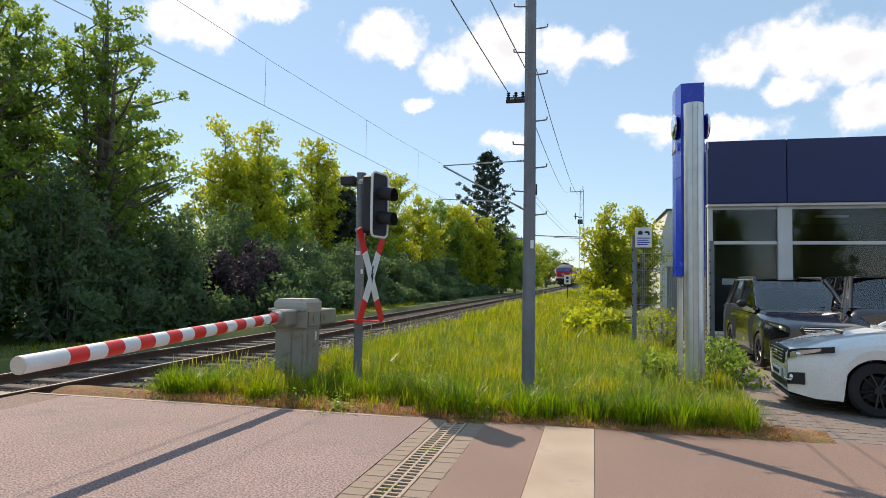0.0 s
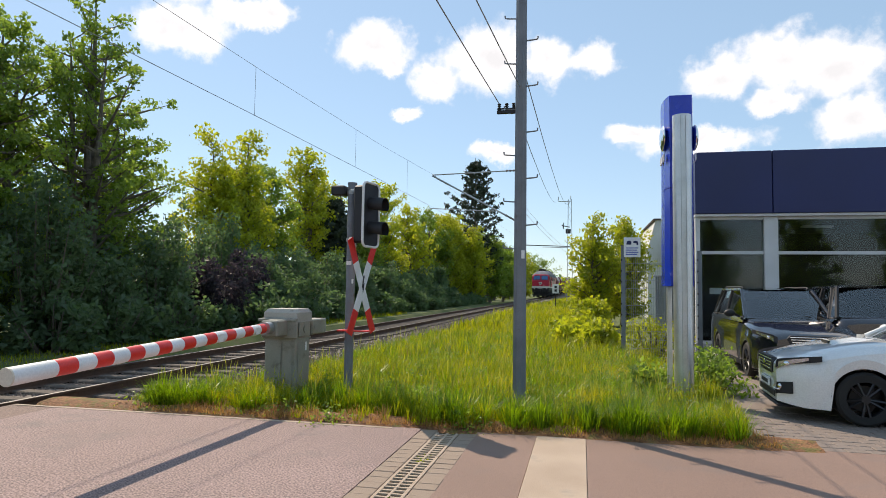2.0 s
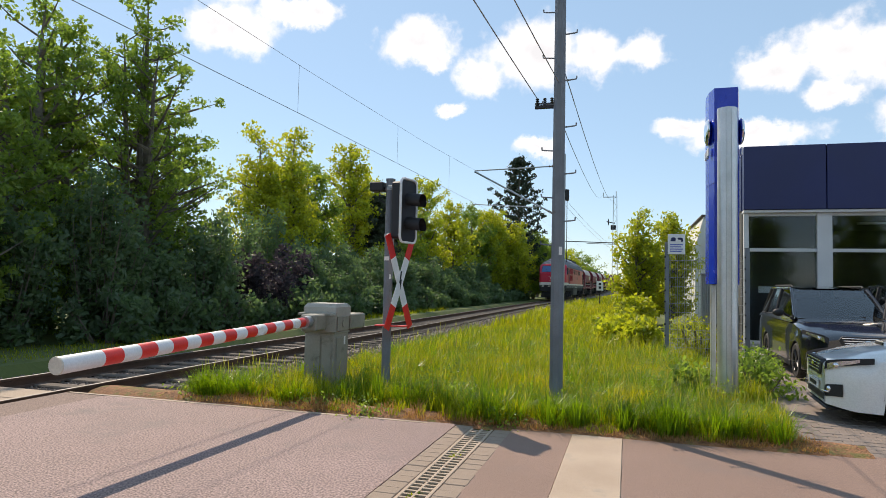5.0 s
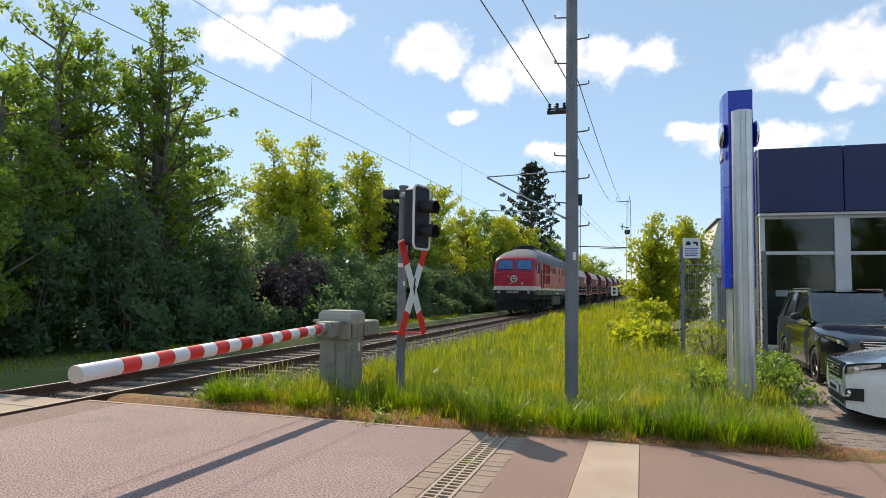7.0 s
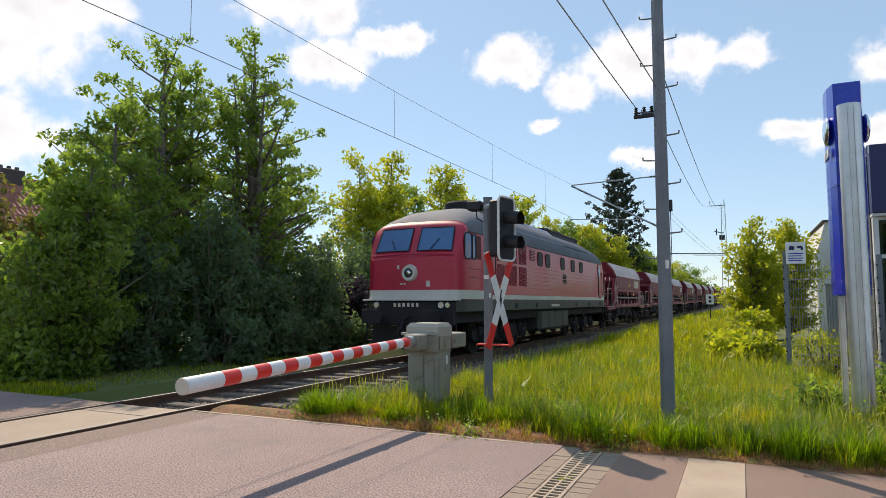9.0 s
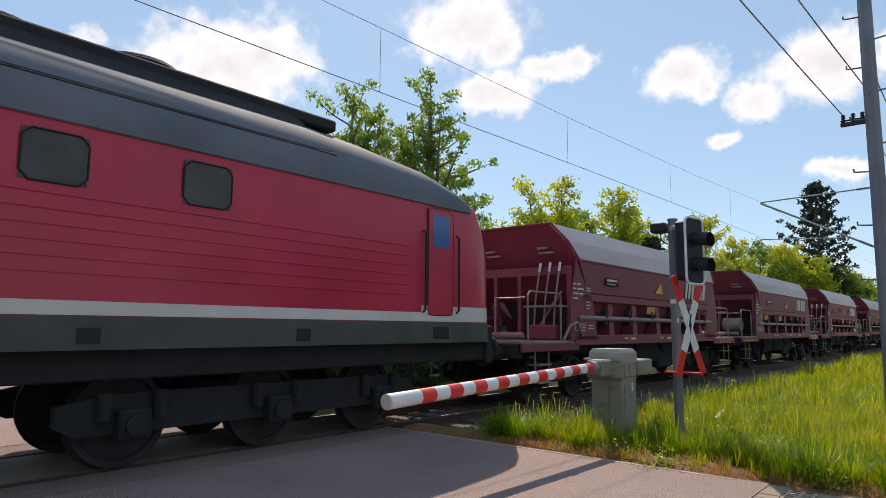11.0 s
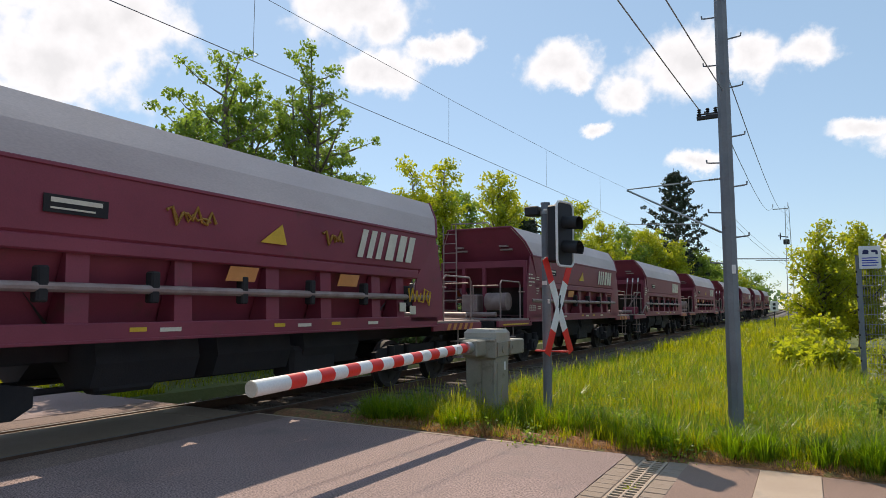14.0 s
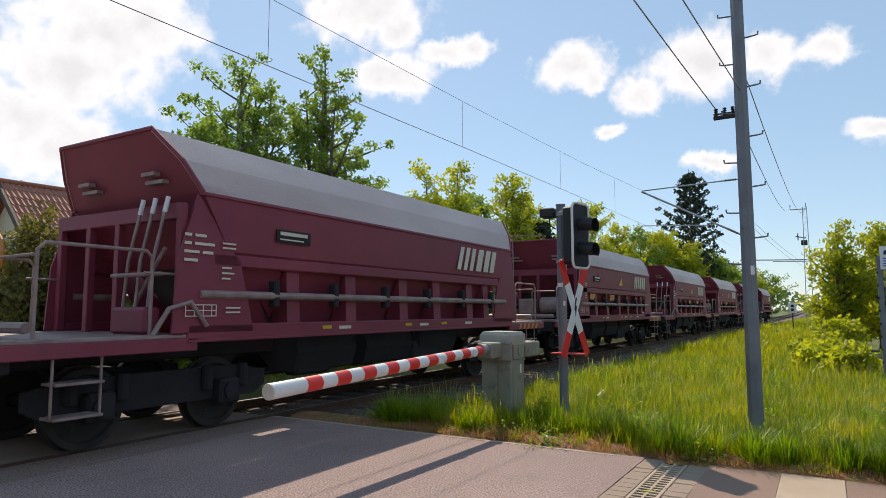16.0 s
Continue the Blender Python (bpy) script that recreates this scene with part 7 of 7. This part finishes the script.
        slant("emblem_stroke", [[q(y0, 0), q(y0 + wd, 0), q(y0 + wd, 0.5), q(y0, 0.5)] for y0, wd in ((0.06, 0.15), (0.33, 0.15), (0.60, 0.15), (0.90, 0.24), (1.26, 0.22), (1.58, 0.2))])
        for ym in ((-0.95, 1.40), (-3.8, -1.5))[kind]:
            part("orange_mark", Mesh().prism([(ym, 1.93), (ym + 0.52, 1.93), (ym + 0.60, 2.13), (ym + 0.08, 2.13)], min(x, x + s * 0.01), max(x, x + s * 0.01), "x"), M["orange"], t, "orange slanted marking")
        part("yellow_mark", Mesh().prism([(-0.35, 2.50), (0.18, 2.50), (0.08, 2.80)], min(xs, xs + s * 0.008), max(xs, xs + s * 0.008), "x"), M["yellow"], t, "small yellow triangle")
    # frame and platforms
    part("underframe", Mesh().box(-0.55, -E, 0.92, 0.55, E, 1.20, 0.02).box(-1.3, -E, 0.95, 1.3, -E + 0.18, 1.24, 0.02).box(-1.3, E - 0.18, 0.95, 1.3, E, 1.24, 0.02), M["running"], t)
    for e in (-1, 1):
        part("platform", Mesh().box(-1.4, min(e * 4.5, e * (E - 0.02)), 1.235, 1.4, max(e * 4.5, e * (E - 0.02)), 1.285, 0.01), M["wagon_grey"], t, "worn steel platform")
        for x in (1.36, -1.43):
            part("platform_edge", Mesh().box(x, min(e * 4.6, e * E), 1.08, x + 0.07, max(e * 4.6, e * E), 1.24, 0.01), red, t)
        for s in (-1, 1):
            x = s * 1.32
            ya, yb = e * 5.2, e * (E - 0.35)
            part("handrail", Mesh().tube([(x, ya, 1.28), (x, ya, 2.2), (x, ya + e * 0.08, 2.28), (x, yb - e * 0.08, 2.28), (x, yb, 2.2), (x, yb, 1.28)], 0.022, 7), M["wagon_grey"], t, "bent tubular handrail")
            part("handrail", Mesh().tube([(x, e * 4.8, 2.02), (x, e * 5.3, 2.02)], 0.018, 6), M["wagon_grey"], t)
            part("handrail", Mesh().tube([(x * 0.4, yb, 1.28), (x * 0.4, yb, 2.15), (x * 0.95, yb, 2.15)], 0.02, 6), M["wagon_grey"], t)
            st = Mesh()
            for z in (0.45, 0.80):
                st.box(s * 1.3 - 0.14, e * 6.05 - 0.26, z, s * 1.3 + 0.14, e * 6.05 + 0.26, z + 0.03, 0.005)
            for d in (-0.26, 0.26):
                st.tube([(s * 1.36, e * 6.05 + d, 0.45), (s * 1.36, e * 6.05 + d, 1.2)], 0.016, 5)
            part("step", st, M["wagon_grey"], t, "worn hanging step")
        buffers(t, e * E, e)
        part("platform_pipe", Mesh().tube([(-1.2, e * 6.5, 1.4), (1.2, e * 6.5, 1.4)], 0.06, 8), M["wagon_grey"], t)
    if kind == 0:
        for i, x in enumerate((0.55, 0.80, 1.05)):
            lv = part("lever", Mesh().tube([(x, -5.08, 1.29), (x + 0.05, -5.04, 2.2), (x + 0.1, -4.92, 2.9)], 0.022, 6), M["wagon_grey"], t)
            part("grip", Mesh().tube([(x + 0.092, -4.935, 2.80), (x + 0.105, -4.90, 3.0)], 0.03, 8), M["white"], lv, "white lever grip")
        part("valve_box", Mesh().box(0.45, -5.16, 1.285, 1.15, -4.93, 1.62, 0.04), red, t)
        part("lever_bar", Mesh().tube([(0.3, -5.06, 2.02), (1.3, -5.06, 2.02)], 0.028, 8), M["wagon_grey"], t)
        part("linkage", Mesh().tube([(1.38, -5.2, 1.285), (1.46, -5.05, 1.60), (1.46, -4.75, 1.68), (1.46, -4.5, 1.38)], 0.03, 8).tube([(0.7, -5.0, 1.62), (0.95, -4.98, 2.0), (1.2, -4.95, 2.35)], 0.025, 7), M["wagon_grey"], t)
        hw = Mesh()
        hw.tube([(-0.3 + 0.26 * math.cos(a), -6.2, 2.25 + 0.26 * math.sin(a)) for a in [2 * math.pi * k / 20 for k in range(21)]], 0.022, 6)
        for k in range(3):
            a = math.pi * k / 3
            hw.tube([(-0.3 - 0.26 * math.cos(a), -6.2, 2.25 - 0.26 * math.sin(a)), (-0.3 + 0.26 * math.cos(a), -6.2, 2.25 + 0.26 * math.sin(a))], 0.014, 5)
        part("handwheel", hw, M["orange"], t, "rust orange brake handwheel")
        part("handwheel_stand", Mesh().tube([(-0.3, -6.15, 1.28), (-0.3, -6.15, 2.3)], 0.05, 8), red, t)
    else:
        part("air_tank", Mesh().tube([(0.25, -5.15, 1.75), (0.31, -5.15, 1.75), (0.95, -5.15, 1.75), (1.0, -5.15, 1.75)], [0.12, 0.25, 0.25, 0.12], 18), M["wagon_grey"], t, "dull grey-pink air tank", smooth=True)
        part("equipment_box", Mesh().box(-0.45, -5.32, 1.45, 0.05, -4.88, 1.95, 0.03), M["wagon_grey"], t)
        lad = Mesh()
        for x in (-1.15, -0.72):
            lad.tube([(x, -5.12, 1.28), (x, -5.12, 3.2), (x, -5.16, 4.0)], 0.022, 6)
        for i in range(9):
            lad.tube([(-1.15, -5.13, 1.5 + i * 0.28), (-0.72, -5.13, 1.5 + i * 0.28)], 0.016, 5)
        part("ladder", lad, M["wagon_grey"], t, "grey end ladder")
        part("top_hoop", Mesh().tube([(-0.9, -5.06, 3.86), (-0.9, -5.08, 4.05), (0.3, -5.08, 4.02), (0.4, -5.06, 3.86)], 0.02, 6), M["wagon_grey"], t)
        part("hazard_bar", Mesh().box(1.30, -6.6, 1.12, 1.445, -4.9, 1.16, 0.005), M["yellow"], t, "yellow striped edge")
    tl = Mesh()
    for x in (0.78, 1.16):
        tl.tube([(x, 5.0, 1.28), (x, 5.0, 3.1)], 0.022, 6)
    for i in range(6):
        tl.tube([(0.78, 5.0, 1.5 + i * 0.28), (1.16, 5.0, 1.5 + i * 0.28)], 0.016, 5)
    part("ladder", tl, M["wagon_grey"], t, "worn trailing end ladder")
    for i in range(5):
        y0 = 5.15 + i * 0.26
        part("hazard_stripe", Mesh().prism([(y0, 1.09), (y0 + 0.13, 1.09), (y0 + 0.22, 1.23), (y0 + 0.09, 1.23)], 1.431, 1.437, "x"), M["orange"], t, "orange warning stripe")
    for x in (-0.9, 0.55):
        for i in range(2):
            part("text_bar", Mesh().box(x, -K - 0.20 - 0.065 * i, 3.22 + 0.1 * i, x + 0.36 - 0.1 * i, -K - 0.10 - 0.065 * i, 3.27 + 0.1 * i), M["wagon_grey"], t, "dull pale bar")
    for yb in (-4.75, 4.75):
        bogie_frame(t, yb, (-0.9, 0.9), x=0.93)
        for a in (-0.9, 0.9):
            wheelset(t, yb + a, 0.46)
    for s in (-1, 1):
        for yc in (-1.75, 0.0, 1.75):
            part("chute", Mesh().prism([(s * 1.02, 1.32), (s * 1.10, 0.92), (s * 1.0, 0.64), (s * 0.55, 0.60), (s * 0.15, 0.95), (s * 0.15, 1.32)], yc - 0.72, yc + 0.72, "y"), M["running"], t, "dark discharge chute")
        part("brake_gear", Mesh().box(s * 0.7, -2.4, 0.55, s * 1.0, -1.6, 0.95, 0.05).tube([(s * 0.5, -3.2, 0.6), (s * 0.5, 3.2, 0.6)], 0.04, 6).box(s * 0.6, 0.8, 0.45, s * 1.05, 1.9, 0.95, 0.06), M["running"], t)
    return t


def graffiti(w):
    """Yellow scrawl on the trailing panel of one wagon."""
    x = 1.476
    g = Mesh()
    pts = [(3.55, 1.95), (3.6, 1.7), (3.7, 1.95), (3.78, 1.7), (3.86, 1.9), (3.92, 1.7), (4.0, 1.85), (3.95, 1.7), (4.1, 1.68), (4.15, 1.95), (4.28, 1.9), (4.2, 1.8), (4.32, 1.62), (4.38, 1.9)]
    g.tube([(x, y, z) for y, z in pts], 0.018, 5)
    part("graffiti", g, M["yellow"], w, "yellow spray-painted scrawl")
    for y0, z0 in ((3.30, 1.50), (3.66, 1.44)):
        part("sticker", Mesh().box(1.432, y0, z0, 1.438, y0 + 0.22, z0 + 0.17), M["wagon_pale"], w, "torn pale sticker")
    for y0, n in ((-1.9, 11), (1.0, 8)):
        h = Mesh()
        h.tube([(1.470, y0 + 0.075 * i, 2.72 + 0.10 * math.sin(i * 2.3) + 0.04 * math.cos(i * 5.1)) for i in range(n)], 0.024, 5)
        h.tube([(1.470, y0 + 0.1 + 0.07 * i, 2.70 + 0.07 * math.cos(i * 2.9)) for i in range(n - 2)], 0.018, 5)
        part("graffiti", h, M["mustard"], w, "faded ochre spray-painted scrawl")


SPEED = 13.2
TRAIN = []


def train():
    TRAIN.append((locomotive(), lambda t: 16.43 - SPEED * (t - 9.7)))
    kinds = [hopper_wagon(0), hopper_wagon(1)]
    order = (0, 1, 0, 1, 0, 1, 0, 1, 0, 1)
    used = {0: False, 1: False}
    for n, k in enumerate(order):
        w = kinds[k]
        if used[k]:
            w = copy_thing(kinds[k], Matrix())
        used[k] = True
        if n == 2:
            graffiti(w)
        if n == 4:
            # this wagon's sides carry no coloured marks
            for o in list(w.children):
                if o.name.startswith(("orange_mark", "yellow_mark")):
                    bpy.data.objects.remove(o)
        TRAIN.append((w, lambda t, n=n: -2.7 + 14.7 * n - SPEED * (t - 12.5)))



# ---------------------------------------------------------------- planting
def planting():
    P = "tall young poplar with open leafy crown"
    for i, (x, y, h, r, n) in enumerate(((-23.6, 20.6, 13.3, 4.3, 8600), (-22.9, 25.8, 15.4, 4.0, 8600), (-24.8, 22.6, 13.2, 3.6, 7000), (-21.5, 16.6, 9.2, 3.0, 6200), (-24.4, 29.4, 11.4, 3.4, 6000), (-19.2, 14.0, 6.4, 2.0, 4600))):
        tree(x * 0.7, y * 0.7, 1.6 + (h - 1.6) * 0.7, r * 0.7, 11 + i, int(n * 1.7), 0.122, M["leaf"], P, 5 if i < 2 else 4, 0.12, puff=0.34)
    B = "bushy yellow-green tree beside the track"
    for i, (x, y, h, r, s) in enumerate(((-20.0, 31.6, 9.6, 2.6, 21), (-19.4, 34.2, 10.5, 2.2, 22), (-20.4, 38.1, 9.2, 2.7, 23), (-19.6, 42.8, 11.6, 2.5, 24), (-19.6, 46.2, 9.8, 2.7, 25), (-18.6, 52.0, 9.8, 2.9, 26), (-18.2, 57.4, 11.1, 3.0, 27), (-17.2, 62.0, 9.8, 3.0, 28), (-16.4, 68.0, 9.8, 3.1, 29), (-16.6, 75.0, 10.0, 3.2, 30))):
        tree(x, y, h, r, s, 11000, 0.175 + 0.004 * i, M["leaf_yellow"] if i % 3 != 2 else M["leaf"], B, 4, 0.08, puff=0.62)
    for i, (x, y, h, r) in enumerate(((-14.5, 72, 9.0, 3.0), (-13.5, 84, 9.0, 3.2), (-13.2, 98, 8.5, 3.4), (-12.4, 112, 8, 3.4), (-11.8, 128, 8.5, 3.8), (3.5, 124, 8, 3.4), (4.0, 104, 7.5, 3.0), (-17.5, 100, 10, 4), (7.0, 172, 11, 6), (-12, 165, 10, 6), (10, 150, 11, 6))):
        tree(x, y, h, r, 60 + i, 7000, 0.27, M["leaf"] if i % 2 else M["leaf_yellow"], "distant leafy tree at the bend of the line", 3, 0.06, puff=1.0, group="distant trees")
    spruce(-13.15, 79.0, 18.3, 5)
    for i, (x, y, h, r) in enumerate(((-12.4, 73.0, 8.7, 2.5), (-14.6, 70.0, 9.8, 2.7), (-11.3, 80.0, 8.2, 2.4), (-10.6, 88.0, 7.6, 2.4))):
        tree(x, y, h, r, 90 + i, 9000, 0.22, M["leaf_yellow"] if i < 2 else M["leaf"], B, 4, 0.05, puff=0.7)
    spruce(-18.2, 45.0, 8.2, 6)
    # understorey along the fence line
    rng = random.Random(40)
    y = 9.2
    k = 0
    while y < 66:
        h = rng.uniform(2.6, 4.0) + (0.9 if y < 16 else 0)
        purple = 21.0 < y < 24.5
        shrub(-13.6 + rng.uniform(-0.5, 0.3), y, 2.6, 2.8, h + (0.6 if purple else 0), 100 + k, 5500, 0.115 + 0.001 * y, M["leaf_purple"] if purple else M["leaf"] if k % 3 == 0 and y < 16 else M["leaf_dark"], "dark purple-leaved shrub under the trees" if purple else "dense green shrub under the trees")
        y += 2.1 + 0.02 * y
        k += 1
    # low row added to keep the sunlit strip before the trees in shade
    y = 13.0
    while y < 76:
        shrub(line_x(y) - 4.2 + rng.uniform(-0.3, 0.3), y, 1.8, 2.8, rng.uniform(0.9, 1.9), 400 + k, 1500, 0.14 + 0.0012 * y, M["leaf_dark"], "low bramble added to shade the foot of the trees", "bramble")
        y += 2.3 + 0.01 * y
        k += 1
    y = 11
    while y < 60:
        shrub(-16.6, y, 3.2, 3.6, 3.8 if y < 15 else 5.4 if y < 27 else 4.0, 140 + k, 5200, 0.15, M["leaf"] if y < 15 else M["leaf_dark"], "dense green shrub under the trees")
        y += 3.2
        k += 1
    # bushes and weeds on the near side of the line
    tree(0.55, 31.0, 5.0, 1.45, 81, 8200, 0.13, M["leaf_yellow"], "bright green bushy tree beside the fence", 5, 0.05, puff=0.5, group="trees by the yard")
    tree(1.95, 32.2, 4.9, 1.4, 82, 7600, 0.13, M["leaf_yellow"], "bright green bushy tree beside the fence", 4, 0.05, puff=0.5, group="trees by the yard")
    for i, (x, y, w, d, h) in enumerate(((0.4, 27.5, 1.5, 4.0, 1.5), (0.3, 22.5, 1.6, 3.6, 0.95), (-0.2, 19.0, 1.5, 2.6, 0.7), (-0.4, 25.5, 1.5, 4, 0.7), (0.5, 17.2, 0.9, 1.6, 0.8), (0.3, 36.0, 1.4, 5, 1.6), (0.6, 44.0, 1.6, 6, 2.0), (1.6, 54.0, 2.4, 8, 3.2), (3.4, 68, 3.5, 10, 4.2))):
        shrub(x, y, w, d, h, 200 + i, 3000, 0.10 + 0.002 * y, M["leaf_yellow"], "yellow-green bramble and weeds beside the line", "bramble", "shrub", "weeds")
    for i, (x, y, w, d, h) in enumerate(((1.7, 16.2, 1.5, 0.7, 1.2), (2.05, 11.2, 0.9, 1.5, 0.75), (2.25, 12.3, 0.7, 1.2, 0.7), (1.0, 10.6, 0.7, 0.6, 0.5))):
        shrub(x, y, w, d, h, 230 + i, 1700, 0.07, M["leaf"] if i else M["leaf_yellow"], "leafy weeds growing along the fence", "weed_clump", "weeds", "weeds")
    for i, (x, y, w, h) in enumerate(((-3.75, 7.45, 0.22, 0.2), (-2.95, 7.28, 0.42, 0.12), (-1.2, 7.3, 0.25, 0.16), (-5.6, 7.5, 0.3, 0.2))):
        shrub(x, y, w, w * 0.7, h, 270 + i, 420, 0.035, M["leaf"], "small tuft of weeds at the road edge", "weed_clump", "weeds", "weeds")
    # hedge before the house
    for i, (x, y) in enumerate(((-20.6, 10.2), (-19.6, 11.0), (-21.4, 10.6), (-18.8, 11.4), (-20.4, 11.6), (-18.0, 12.0), (-21.0, 12.0), (-22.4, 10.3), (-22.8, 11.4))):
        shrub(x, y, 1.9, 1.8, 5.3 - 0.12 * i, 250 + i, 3600, 0.16, M["thuja"], "tall brownish-green clipped conifer hedge", "hedge", "hedge", "hedge plants")
    shrub(-13.0, 8.3, 1.4, 1.0, 1.3, 260, 1500, 0.12, M["leaf"], "leafy bush at the roadside", "bush", "shrub", "undergrowth")
    # a belt of far trees closes the distance all round
    bel = []
    r2 = random.Random(77)
    for i in range(260):
        a = r2.random() * 6.283
        d = r2.uniform(170, 260)
        s = r2.uniform(5, 9)
        bel.append((math.cos(a) * d, math.sin(a) * d, r2.uniform(1, 5), s, s, r2.uniform(3, 5.5)))
    v, f = leaf_arrays(bel, 26000, 1.5, 9)
    tagged(raw("far_woods", v.tolist(), f.tolist(), M["leaf_dark"]), "belt of distant woods along the horizon", "woods", kind="stuff")
    # trees and house fronts behind the viewer, which the windows mirror
    for i, (x, y, h) in enumerate(((-3, -16, 8), (4, -15, 9), (10, -17, 8), (16, -15, 9), (24, -16, 9))):
        tree(x, y, h, 2.6, 300 + i, 2600, 0.34, M["leaf"], "leafy tree on the other side of the road", 3, 0.1, puff=0.9, group="trees across the road")


structure()
track()
forecourt()
drain()
barrier()
crossing_signal()
power_pole()
catenary_mast()
far_mast()
wires()
sign_pylon()
dealership()
fence()
yard()
cars()
houses()
line_posts()
train()
planting()
grass()


def motions():
    """The train runs past at a steady pace; its wheelsets roll."""
    times = [0.5 * i for i in range(33)]
    for thing, place in TRAIN:
        walk(thing, [(t, pose(line_x(place(t)), place(t), line_z(place(t)) + 0.012, 0, 0, line_turn(place(t)))) for t in times])
        for w in thing.children:
            if w.name.startswith("wheelset"):
                x, y, r = w.matrix_basis.translation
                rate = math.degrees(SPEED / r)
                walk(w, [(i / 30, Matrix.Translation((x, y, r)) @ Matrix.Rotation(radians(rate * i / 30), 4, "X")) for i in range(481)])


motions()
